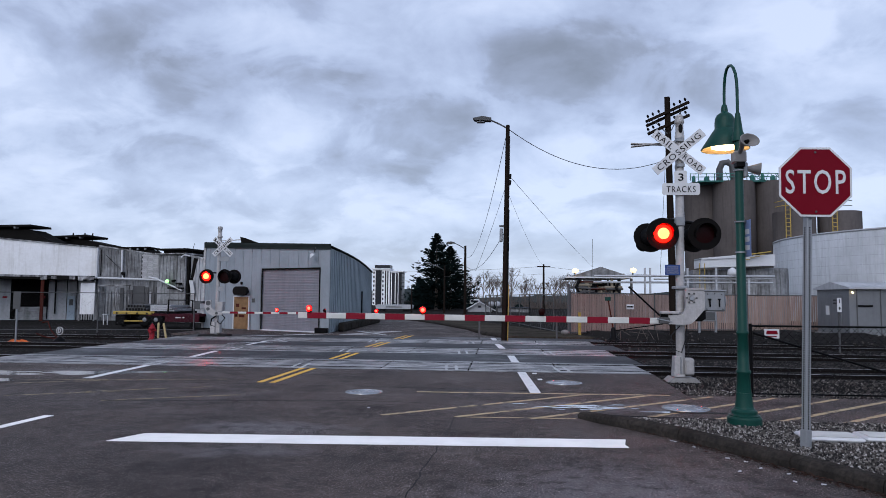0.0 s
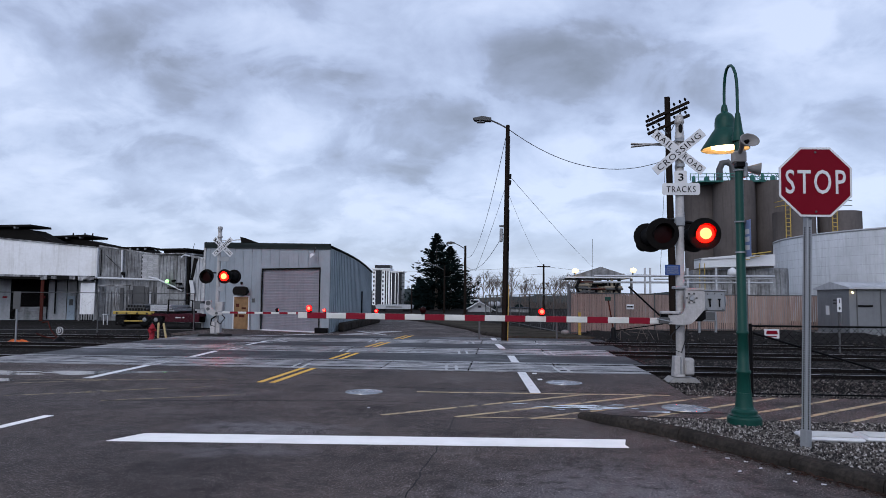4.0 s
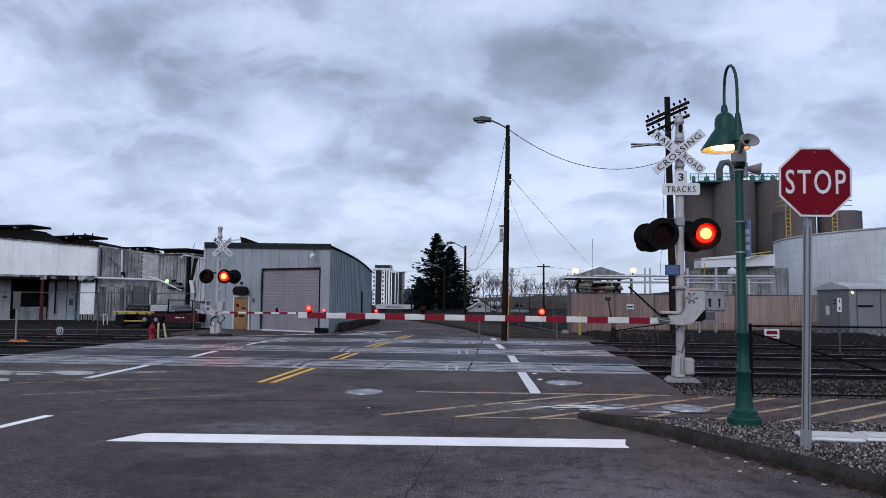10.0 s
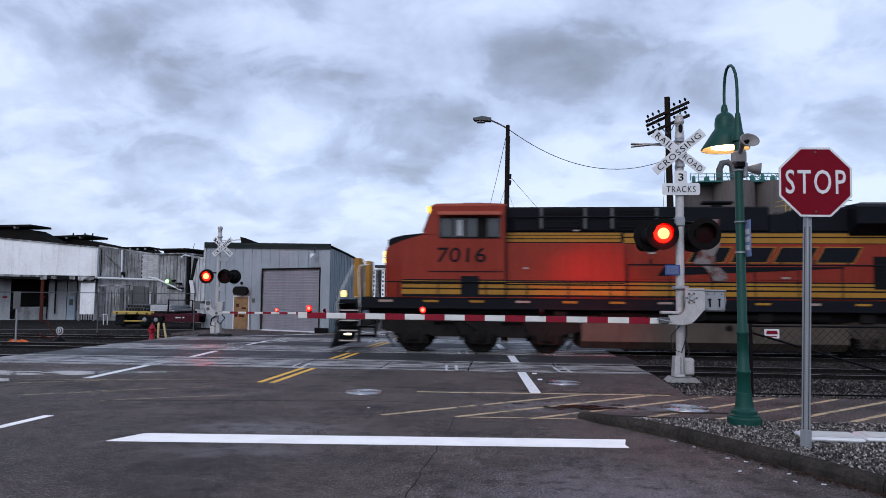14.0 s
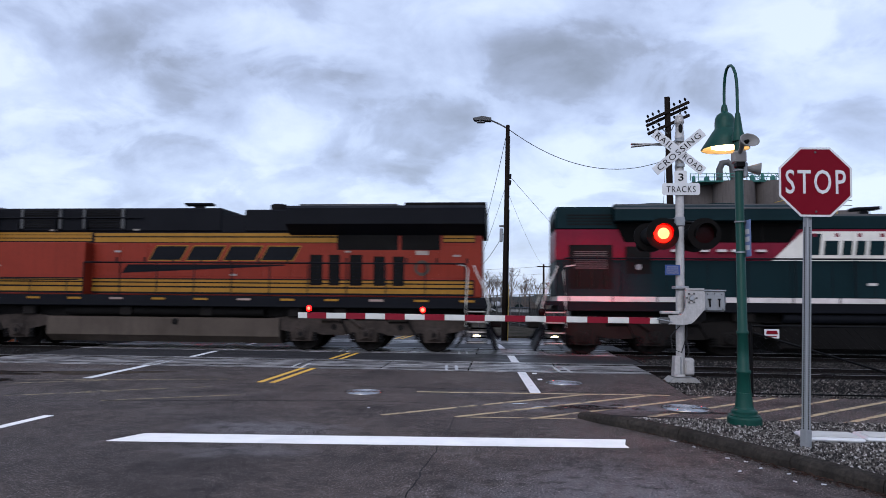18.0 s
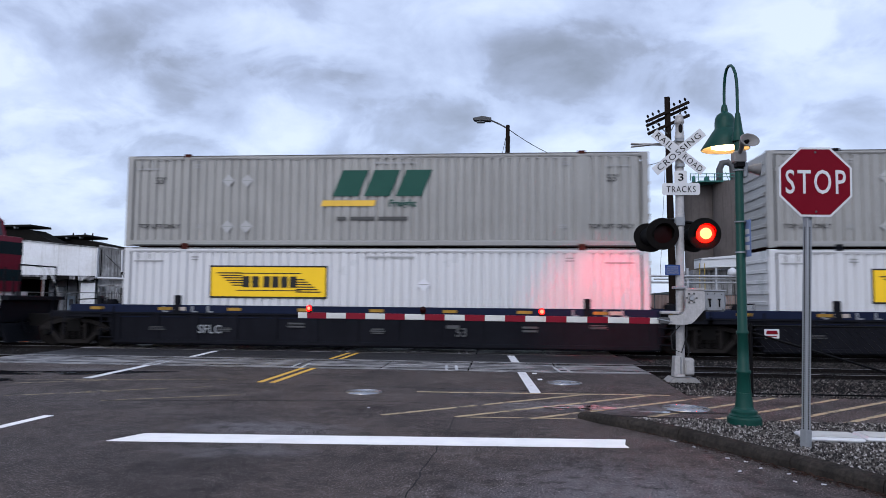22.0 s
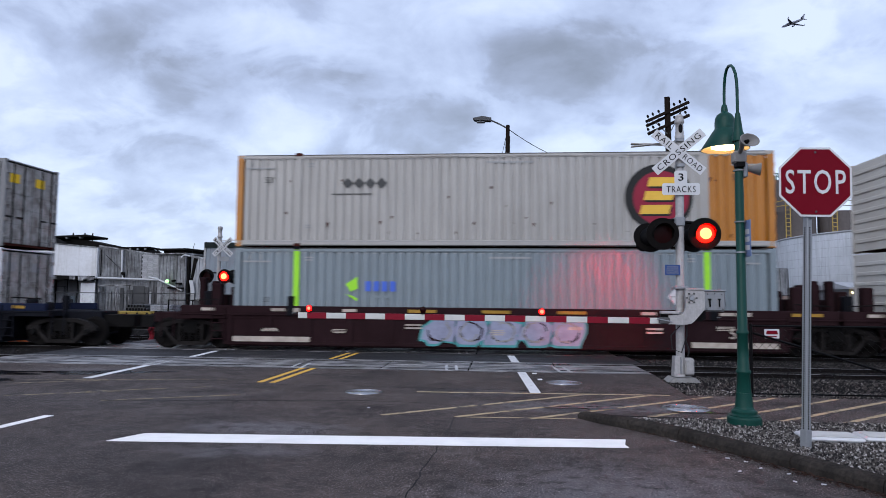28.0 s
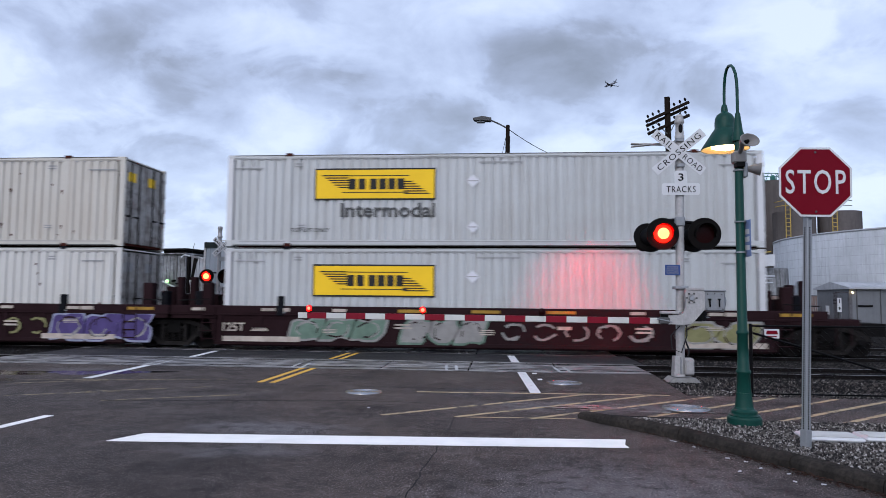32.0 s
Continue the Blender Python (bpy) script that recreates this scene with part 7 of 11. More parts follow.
    for x in (1.78, 2.42):
        wl = part("wheel", Shape().lathe([(0.2, 0.0), (0.36, 0.02), (0.39, 0.06), (0.39, 0.24), (0.36, 0.28), (0.2, 0.28)], 22, m=Matrix.Translation((x, 0.3, 0.39)) @ pose(0, 0, 0, 90)), BLACK, tr, "black tyre")
        part("rim", Shape().lathe([(0.20, 0.0), (0.18, 0.05), (0.06, 0.03), (0.0, 0.06)], 16, m=Matrix.Translation((x, 0.05, 0.39)) @ pose(0, 0, 0, 90) @ Matrix.Diagonal((0.62, 0.62, 1, 1))), GALV, wl)
    for row, nn in ((0, 7), (1, 6)):
        for i in range(nn):
            x = 0.72 + i * 0.17 + row * 0.085
            pp = part("steel_pipe", Shape().rod((x, 0.1, 0.92 + row * 0.17), (x, 2.2, 0.92 + row * 0.17), 0.088, n=12), GALV_DULL, tr, "steel pipe end on")
            part("pipe_bore", Shape().rod((x, 0.092, 0.92 + row * 0.17), (x, 0.1, 0.92 + row * 0.17), 0.064, n=12), BLACK, pp)
    for k in range(3):
        part("steel_sheet", Shape().box(2.0, 3.35 - k * 0.1, 0.15, 2.1, 0.84 + k * 0.11, 0.93 + k * 0.11, 0.01), PIPE, tr, "flat steel sheets")
    part("bed", Shape().box(1.9, 3.5, 0.1, 2.2, 0.72, 0.84, 0.01), BLACK, tr)
    for x in (3.1, 4.45):
        part("stake", Shape().box(x - 0.025, x + 0.025, -0.02, 0.04, 0.7, 1.45), BLACK, tr)
    part("stake_rail", Shape().box(3.1, 4.45, -0.02, 0.03, 1.40, 1.45), BLACK, tr)
    part("stake_rail", Shape().box(3.1, 4.45, -0.02, 0.03, 1.05, 1.08), BLACK, tr)
    part("underframe", Shape().box(0.6, 4.8, 0.6, 1.8, 0.28, 0.66), BLACK, tr)
    part("landing_leg", Shape().box(4.2, 4.35, 0.3, 0.5, 0, 0.6), BLACK, tr)
    part("landing_leg", Shape().box(0.3, 0.45, 0.3, 0.5, 0, 0.3), BLACK, tr)
    bx = thing("stool_frame", "small white steel stand by the wall", "stand", pose(-22.05, 36.2, 0) @ Matrix.Diagonal((0.55, 0.55, 0.7, 1)))
    for x in (-0.2, 0.2):
        part("leg", Shape().box(x - 0.03, x + 0.03, -0.03, 0.03, 0, 0.8), FAR_WHITE, bx)
    part("top", Shape().box(-0.25, 0.25, -0.2, 0.2, 0.8, 0.86, 0.01), FAR_WHITE, bx)


# ---- far distance ----


def conifer(x, y, h, r, seed, label):
    rnd = random.Random(seed)
    th = thing("conifer_tree", label, "tree", pose(x, y, 0))
    part("trunk", Shape().rod((0, 0, -0.2), (0, 0, h * 0.95), 0.3, 0.04, 8), BARK, th)
    s = Shape()
    z = h * 0.07
    while z < h * 0.985:
        f = (z - h * 0.07) / (h * 0.93)
        reach = r * ((1 - f) ** 0.85) * rnd.uniform(0.66, 1.14) + 0.06
        nb = int(8 + 13 * (1 - f))
        for k in range(nb):
            g = rnd.uniform(0, 6.283)
            L = reach * rnd.uniform(0.5, 1.2)
            d = Vector((math.cos(g), math.sin(g), 0))
            side = Vector((-d.y, d.x, 0))
            steps = 5
            for q in range(1, steps + 1):
                a = q / steps
                p = Vector((0, 0, z)) + d * (L * a) + Vector((0, 0, -0.30 * L * a + 0.34 * L * a ** 3))
                wd = min(1.0, 0.25 + 2.5 * (1 - f)) * (0.16 + 0.34 * math.sin(math.pi * min(1, a * 0.9 + 0.1))) * (0.5 + 0.35 * reach)
                for o in (-1, 0, 1):
                    c = p + side * (o * wd * 0.6) + Vector((rnd.gauss(0, 0.05), rnd.gauss(0, 0.05), rnd.gauss(0, 0.06)))
                    e = (d + side * o * 0.8 + Vector((0, 0, rnd.uniform(-0.55, 0.25) + 0.5 * a * a))).normalized() * (rnd.uniform(0.28, 0.62) * (0.35 + 0.65 * min(1, 2 * (1 - f))))
                    t2 = e.cross(Vector((rnd.gauss(0, 1), rnd.gauss(0, 1), rnd.gauss(0, 1)))).normalized() * rnd.uniform(0.07, 0.15)
                    s.add([c - t2, c + t2, c + e + t2 * 0.12, c + e - t2 * 0.12], [(0, 1, 2, 3)])
        z += 0.20 + 0.18 * (1 - f)
    part("crown", s, CONIFER, th, "dense dark green needles")


def bare_mesh(seed, h):
    rnd = random.Random(seed)
    s = Shape()

    def grow(p, d, L, r, depth):
        q = p + d * L
        s.rod(p, q, r, r * 0.65, 4 if depth > 1 else 3, caps=False)
        if depth == 0:
            return
        for k in range(3 if depth > 2 else 4):
            e = (d + Vector((rnd.gauss(0, 0.42), rnd.gauss(0, 0.42), rnd.uniform(-0.05, 0.4)))).normalized()
            grow(p + d * L * rnd.uniform(0.5, 1.0), e, L * rnd.uniform(0.55, 0.8), r * 0.55, depth - 1)

    grow(Vector((0, 0, 0)), Vector((0, 0, 1)), h * 0.32, h * 0.014, 4)
    return s.mesh("bare_tree", BARK)


# hopper wagon's place and scales, squashed to fit the camera's view
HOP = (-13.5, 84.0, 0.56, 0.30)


def build_distance():
    conifer(-9.35, 96, 10.9, 5.2, 3, "tall dark conifer with ragged outline beside the far street")
    conifer(-7.5, 97, 9.1, 4.7, 5, "second dark conifer leaning against the taller one")
    conifer(-12.2, 100, 4.6, 2.0, 9, "small dark conifer at the foot of the larger one")
    meshes = [bare_mesh(40 + k, 8) for k in range(4)]
    rnd = random.Random(77)
    for k in range(34):
        x = -9 + k * 0.74 + rnd.gauss(0, 0.4)
        y = rnd.uniform(120, 145)
        tagged(part("bare_tree", meshes[k % 4], None, None, "", Matrix.Translation((x * y / 130, y, 0)) @ pose(0, 0, 0, 0, 0, rnd.uniform(0, 360)) @ Matrix.Diagonal((*(rnd.uniform(0.85, 1.3),) * 3, 1))),
               "leafless winter tree on the skyline", "tree", "bare trees")
    # apartment tower
    ap = thing("apartment_tower", "far white and dark apartment tower with rows of windows", "apartment building")
    Y0, H, LOW = 420.0, 19.3, -3.4
    part("wall", Shape().box(-81.1, -70.4, Y0, Y0 + 14, LOW, H), TOWER_WHITE, ap, "white rendered wing")
    part("wall", Shape().box(-70.4, -69.6, Y0 + 3, Y0 + 14, LOW, H - 1.5), FAR_DARK, ap, "recessed grey joint between the wings")
    part("wall", Shape().box(-69.6, -64.9, Y0 + 0.5, Y0 + 14, LOW, H - 1.8), TOWER_WHITE, ap, "white rendered wing")
    part("wall", Shape().box(-64.9, -63.0, Y0 + 1.5, Y0 + 14, LOW, H - 1.9), TOWER_GLASS, ap, "dark clad end")
    part("roof", Shape().box(-81.7, -70.0, Y0 - 0.8, Y0 + 14.5, H, H + 0.55), TOWER_WHITE, ap)
    part("roof", Shape().box(-69.8, -61.9, Y0 - 0.3, Y0 + 14.5, H - 1.8, H - 1.2), TOWER_WHITE, ap)
    part("penthouse", Shape().box(-80.3, -70.5, Y0 + 2, Y0 + 11, H + 0.55, H + 2.7), TOWER_GLASS, ap, "dark roof storey")
    for x0, x1, top in ((-79.3, -75.5, 0.6), (-73.4, -72.6, 0.9), (-71.9, -71.2, 0.9)):
        part("window_bay", Shape().box(x0, x1, Y0 - 0.1, Y0, LOW, H - top), TOWER_GLASS, ap, "dark glazed bay")
    for x0, x1 in ((-69.0, -67.2), (-66.6, -65.3)):
        part("window_bay", Shape().box(x0, x1, Y0 + 0.4, Y0 + 0.5, LOW, H - 2.4), TOWER_GLASS, ap, "dark glazed bay")
    pane = Shape().box(-0.42, 0.42, -0.12, 0, 0, 1.35).mesh("window", TOWER_GLASS)
    rail = Shape().box(-1.3, 1.1, -0.9, -0.1, 0, 0.32).mesh("balcony", FAR_DARK)
    tread = Shape().box(0, 3.1, -1.6, 0.0, 0, 0.4).mesh("balcony", TOWER_GLASS)
    for q in range(8):
        z = -2.6 + q * 2.72
        for x in (-80.35, -74.6):
            part("window", pane, None, ap, at=pose(x, Y0, z))
        part("balcony", rail, None, ap, at=pose(-77.0, Y0, z))
        part("balcony", tread, None, ap, at=pose(-64.2, Y0 + 1.5, z))
    for x in (-78.1, -76.6):
        part("mullion", Shape().box(x - 0.12, x + 0.12, Y0 - 0.16, Y0 - 0.1, LOW, H - 0.7), FAR_DARK, ap)
    # small gabled house, sheds, a flattened hopper wagon behind the trees
    ho = thing("small_house", "small grey gabled building beyond the street", "house")
    part("wall", Shape().box(-4.5, -1.4, 88, 93, -0.1, 0.30), PALE_WALL, ho)
    part("gable", Shape().prism([(-4.5, 0.28), (-1.4, 0.28), (-2.94, 1.12)], "y", 87.95, 88.05), PALE_WALL, ho, "pale grey gable")
    part("roof", Shape().prism([(-4.95, 0.04), (-2.94, 1.16), (-0.93, 0.04), (-0.93, 0.12), (-2.94, 1.26), (-4.95, 0.12)], "y", 87.6, 93), FAR_DARK, ho)
    for sx in (-1, 1):
        part("bargeboard", Shape().prism([(-2.94 + sx * 2.03, 0.02), (-2.94, 1.15), (-2.94, 1.28), (-2.94 + sx * 2.03, 0.15)], "y", 87.52, 87.6), FAR_WHITE, ho, "white bargeboard")
    part("window", Shape().box(-3.15, -2.75, 87.9, 87.95, 0.45, 0.72), FAR_DARK, ho)
    sb = thing("low_building", "long low shed behind the chain-link fence", "shed")
    part("wall", Shape().box(-0.6, 3.4, 88, 92, -0.1, 0.42), OLD_GREY, sb)
    part("roof", Shape().box(-0.8, 3.6, 87.8, 92, 0.42, 0.52), FAR_DARK, sb)
    for x in (-1.48, -0.62):
        vt = thing("roof_vent", "round grey ventilator with a domed cap", "ventilator", group="round ventilators")
        part("stack", Shape().rod((x, 90, -0.1), (x, 90, 0.95), 0.18, n=10), GALV_DULL, vt)
        part("cap", Shape().lathe([(0.30, 0.62), (0.36, 0.66), (0.36, 1.10), (0.24, 1.22), (0, 1.27)], 14, (x, 90, 0)), PALE_WALL, vt)
    rc = thing("flattened_hopper_wagon", "pale hopper wagon with grey markings, flattened to fit the camera's view", "trailer", Matrix.Translation((HOP[0], HOP[1], 0)) @ Matrix.Diagonal((HOP[2], 0.5, HOP[3], 1)) @ Matrix.Translation((16.5, -110, 0)))
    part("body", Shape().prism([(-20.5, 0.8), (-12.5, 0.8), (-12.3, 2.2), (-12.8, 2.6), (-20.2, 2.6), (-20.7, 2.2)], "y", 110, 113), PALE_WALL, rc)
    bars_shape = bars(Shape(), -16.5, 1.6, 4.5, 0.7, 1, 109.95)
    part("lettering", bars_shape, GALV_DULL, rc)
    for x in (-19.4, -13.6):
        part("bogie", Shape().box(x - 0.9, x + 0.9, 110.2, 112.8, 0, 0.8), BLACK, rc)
    for k, (x, w) in enumerate(((-10.6, 2.2), (-7.5, 2.6), (-4.6, 1.6))):
        cv = thing("parked_van", "small white parked vehicle far down the street", "van", group="far parked vehicles")
        part("body", Shape().box(x - w / 2, x + w / 2, 112, 114, 0.35, 1.5, 0.15), FAR_WHITE, cv)
        part("windscreen", Shape().box(x - w / 2 + 0.2, x + w / 2 - 0.2, 111.95, 112, 0.95, 1.3), FAR_DARK, cv)
        for o in (-0.3, 0.3):
            part("wheel", Shape().rod((x + o * w, 111.95, 0.33), (x + o * w, 112.2, 0.33), 0.33), BLACK, cv)
    # low skyline of woods and hills
    s = Shape()
    n = 160
    rnd = random.Random(5)
    vs = []
    for k in range(n + 1):
        g = math.radians(-75 + 150 * k / n)
        x, y = 900 * math.sin(g), 900 * math.cos(g)
        h = 7 + 4 * math.sin(k * 0.21) + 2.5 * math.sin(k * 0.53 + 1) + rnd.uniform(0, 1.6)
        vs += [(x, y, -4), (x, y, h), (x * 1.04, y * 1.04, -4)]
    s.add(vs, [(3 * k, 3 * k + 3, 3 * k + 4, 3 * k + 1) for k in range(n)] + [(3 * k + 1, 3 * k + 4, 3 * k + 5, 3 * k + 2) for k in range(n)])
    solo("far_woods", s, FAR_HILL, "low wooded ridge on the horizon", "woods", kind="stuff")
    s = Shape()
    for k in range(420):
        x = rnd.uniform(-14, 17)
        y = rnd.uniform(112, 118)
        for j in range(4):
            s.rod((x, y, 0), (x + rnd.gauss(0, 0.6), y, rnd.uniform(0.8, 2.4)), 0.03, 0.01, 3, caps=False)
    solo("scrub", s, BARK, "tangled leafless scrub under the bare trees", "scrub", kind="stuff")
    s = Shape()
    for k in range(60):
        x = rnd.uniform(-18, 3)
        s.lathe([(0.0, 0), (rnd.uniform(0.2, 0.5), 0.2), (rnd.uniform(0.2, 0.4), 0.5), (0, 0.8)], 6, (x, rnd.uniform(104, 108), 0))
    solo("hedge", s, CONIFER, "low dark hedge at the foot of the conifers", "hedge", kind="stuff")

# ---- the train ----
L_ORANGE = material("loco_orange", (0.166, 0.0190, 0.0100), 0.42, grain=0.2, scale=10, stain=0.35, stain_scale=0.7, streak=0.35, spec=0.1)
L_YELLOW = material("loco_yellow", (0.245, 0.118, 0.016), 0.45, grain=0.2, scale=10, stain=0.3, stain_scale=1.2, streak=0.3, spec=0.1)
L_BLACK = material("loco_black", (0.0062, 0.0068, 0.0092), 0.6, grain=0.3, scale=8, stain=0.3, spec=0.04)
L_UNDER = material("loco_underframe", (0.006, 0.0055, 0.0055), 0.8, grain=0.5, scale=9, stain=0.5, spec=0.08)
L_DUSTY = material("loco_truck_dusty", (0.044, 0.034, 0.030), 0.85, grain=0.6, scale=9, stain=0.8, stain_scale=1.6, spec=0.08, dark=(0.012, 0.010, 0.009))
L_TRUCK = material("loco_truck", (0.011, 0.0095, 0.009), 0.85, grain=0.5, scale=9, stain=0.5, spec=0.08)
L_TANK = material("loco_fuel_tank", (0.066, 0.052, 0.043), 0.75, grain=0.3, scale=6, stain=0.5, stain_scale=0.8, streak=0.6, spec=0.1)
L_RED = material("loco_red", (0.128, 0.0055, 0.018), 0.42, grain=0.2, scale=10, stain=0.3, stain_scale=0.7, streak=0.35, spec=0.1)
L_GREEN = material("loco_green", (0.0028, 0.0125, 0.0155), 0.5, grain=0.2, scale=10, stain=0.3, streak=0.25, spec=0.06)
L_CREAM = material("loco_cream", (0.56, 0.53, 0.49), 0.5, grain=0.2, stain=0.35, stain_scale=0.9, streak=0.45, spec=0.1)
L_PINK = material("sill_stripe", (0.50, 0.45, 0.44), 0.6, grain=0.3, stain=0.5, stain_scale=1.0, spec=0.1)
PATCH = material("primer_patch", (0.27, 0.24, 0.22), 0.8, grain=0.4, scale=5, stain=0.6, stain_scale=2)
PATCH_WORN = worn_paint("primer_smear", (0.14, 0.122, 0.12), (0.075, 0.020, 0.014), 0.42, 3.0)
# paler copy of the orange, with the cab roof's skylight put in
L_ROOF = material("loco_skylit_orange", (0.26, 0.062, 0.038), 0.6, grain=0.2, scale=10, stain=0.35, stain_scale=0.9, spec=0.1)
STEEL_WORN = material("steel_worn", (0.30, 0.27, 0.25), 0.5, 0.7, grain=0.3)
C_GREY = material("container_grey", (0.235, 0.23, 0.22), 0.42, grain=0.12, scale=9, stain=0.22, stain_scale=0.5, streak=0.3, spec=0.4)
C_GREY_DARK = material("container_dark_grey", (0.145, 0.145, 0.148), 0.42, grain=0.12, scale=9, stain=0.25, stain_scale=0.5, streak=0.3, spec=0.4)
C_WHITE = material("container_white", (0.455, 0.455, 0.468), 0.36, grain=0.08, scale=9, stain=0.18, stain_scale=0.5, streak=0.22, spec=0.45, dark=(0.38, 0.37, 0.36))
C_WHITE_WARM = material("container_white_warm", (0.455, 0.445, 0.425), 0.4, grain=0.1, scale=9, stain=0.25, stain_scale=0.5, streak=0.35, spec=0.4, dark=(0.34, 0.30, 0.25))
C_CREAM = material("container_cream", (0.41, 0.388, 0.35), 0.42, grain=0.12, scale=9, stain=0.25, stain_scale=0.5, streak=0.4, spec=0.4, dark=(0.33, 0.27, 0.21))
C_WHITE_DULL = material("container_white_dull", (0.375, 0.385, 0.39), 0.4, grain=0.12, scale=9, stain=0.3, stain_scale=0.5, streak=0.4, spec=0.4, dark=(0.24, 0.225, 0.20))
C_BONE = material("container_bone", (0.30, 0.287, 0.27), 0.42, grain=0.1, scale=9, stain=0.2, stain_scale=0.5, streak=0.3, spec=0.4)
C_BLUE = material("container_blue_grey", (0.145, 0.178, 0.198), 0.40, grain=0.1, scale=9, stain=0.25, stain_scale=0.5, streak=0.3, spec=0.45)
C_ORANGE = material("container_orange", (0.34, 0.125, 0.009), 0.42, grain=0.1, scale=9, stain=0.2, streak=0.25, spec=0.4)
C_DOOR = material("container_door", (0.44, 0.43, 0.41), 0.6, grain=0.5, scale=4, stain=0.85, stain_scale=2.2, streak=0.75, dark=(0.07, 0.05, 0.038))
LOGO_YELLOW = material("panel_yellow", (0.74, 0.46, 0.02), 0.45, grain=0.08, stain=0.12, spec=0.1)
LOGO_BLACK = material("panel_black", (0.02, 0.02, 0.02), 0.5, grain=0.1, spec=0.1)
LOGO_GREEN = material("panel_green", (0.012, 0.062, 0.047), 0.5, spec=0.1)
LOGO_TEAL = material("panel_teal", (0.012, 0.14, 0.10), 0.5, spec=0.1)
LOGO_DEEP = material("panel_deep_green", (0.008, 0.035, 0.026), 0.5, spec=0.1)
LOGO_FADED = material("panel_faded_yellow", (0.70, 0.50, 0.16), 0.5, grain=0.12, stain=0.25, spec=0.1)
HOLDER = material("placard_grey", (0.33, 0.33, 0.33), 0.5, spec=0.1)
LOGO_NAVY = material("panel_navy", (0.026, 0.022, 0.088), 0.5, spec=0.1)
LOGO_PALE = material("panel_pale", (0.55, 0.55, 0.58), 0.5, spec=0.1)
LOGO_GOLD = material("panel_gold", (0.62, 0.38, 0.06), 0.5, spec=0.1)
LOGO_LIME = material("panel_lime", (0.28, 0.60, 0.04), 0.5, spec=0.1)
LOGO_BLUE = material("panel_blue", (0.06, 0.12, 0.48), 0.5, spec=0.1)
LOGO_RED = material("panel_red", (0.22, 0.02, 0.04), 0.5, spec=0.1)
MARK_DARK = material("stencil_dark", (0.06, 0.06, 0.06), 0.6, spec=0.1)
MARK_GREY = material("stencil_grey", (0.27, 0.27, 0.27), 0.6, spec=0.1)
W_BLACK = material("well_black", (0.0095, 0.010, 0.0135), 0.75, grain=0.4, scale=6, stain=0.5, stain_scale=0.6, streak=0.4, spec=0.03)
W_BLUE = material("well_blue", (0.010, 0.014, 0.032), 0.65, grain=0.3, scale=6, stain=0.4, spec=0.03)
W_BROWN = material("well_brown", (0.021, 0.0102, 0.0118), 0.75, grain=0.4, scale=6, stain=0.5, stain_scale=0.6, streak=0.4, spec=0.03)
W_CAST = material("well_truck_cast", (0.016, 0.014, 0.0135), 0.8, grain=0.5, scale=9, stain=0.6, stain_scale=2, spec=0.06)
W_TRUCK = material("well_truck", (0.009, 0.008, 0.0078), 0.85, grain=0.5, scale=9, stain=0.5, spec=0.04)
DULL_GOLD = material("dull_reflector", (0.30, 0.17, 0.03), 0.6, grain=0.3, scale=8, stain=0.6, stain_scale=2)
W_STRIPE = material("well_reflector", (0.42, 0.36, 0.31), 0.7, grain=0.4, scale=8, stain=0.7, stain_scale=2)
TAG_LILAC = material("spray_lilac", (0.25, 0.26, 0.35), 0.7, grain=0.3, stain=0.4, stain_scale=3)
TAG_TEAL = material("spray_teal", (0.07, 0.27, 0.27), 0.7, grain=0.3, stain=0.4, stain_scale=3)
TAG_WHITE = material("spray_white", (0.24, 0.23, 0.22), 0.7, grain=0.3, stain=0.5, stain_scale=3)
TAG_GREEN = material("spray_green", (0.12, 0.18, 0.14), 0.7, grain=0.3, stain=0.5, stain_scale=3)
TAG_VIOLET = material("spray_violet", (0.07, 0.05, 0.15), 0.7, grain=0.3, stain=0.5, stain_scale=3)
TAG_YELLOW = material("spray_yellow", (0.20, 0.19, 0.09), 0.7, grain=0.3, stain=0.5, stain_scale=3)

NUM_LAMP = glow("number_board_lamp", (1.0, 0.55, 0.05), 1.6)
TRAIN_Y = TRACKS[1]
ROLLING = []  # (thing, offset along the train, height)
WHEELS = []   # (wheelset, x in its vehicle, radius)
HALF = 1.295  # half the width of a container


def slant(shape, k, z0):
    """Lean a shape by k along x with height."""
    shape.v = [(x + k * (z - z0), y, z) for x, y, z in shape.v]
    return shape


def wheelset(parent, x, r):
    s = Shape()
    for sy in (-1, 1):
        y = sy * GAUGE
        s.lathe([(r * 0.18, -0.09), (r * 0.25, -0.075), (r * 0.3, -0.05), (r * 0.82, -0.055), (r * 0.86, -0.07), (r, -0.065), (r, 0.05), (r + 0.025, 0.058), (r + 0.025, 0.075), (r * 0.8, 0.075)], 24,
                m=Matrix.Translation((0, y, 0)) @ pose(0, 0, 0, -90 if sy > 0 else 90) @ Matrix.Diagonal((1, 1, -1, 1)))
    s.rod((0, -0.7, 0), (0, 0.7, 0), 0.09, n=10)
    ob = part("wheelset", s, L_TRUCK if r > 0.48 else W_TRUCK, parent, "dark steel wheels on an axle")
    for sy in (-1, 1):
        for k in range(3):
            g = k * 2.094
            part("wheel_mark", Shape().box(-0.05, 0.05, sy * (GAUGE + 0.075) - 0.004, sy * (GAUGE + 0.075) + 0.004, r * 0.5, r * 0.72, 0.0, pose(0, 0, 0, 0, math.degrees(g), 0)), L_UNDER, ob)
    ob.matrix_basis = pose(x, 0, r + 0.01)
    WHEELS.append((ob, x, r))
    return ob


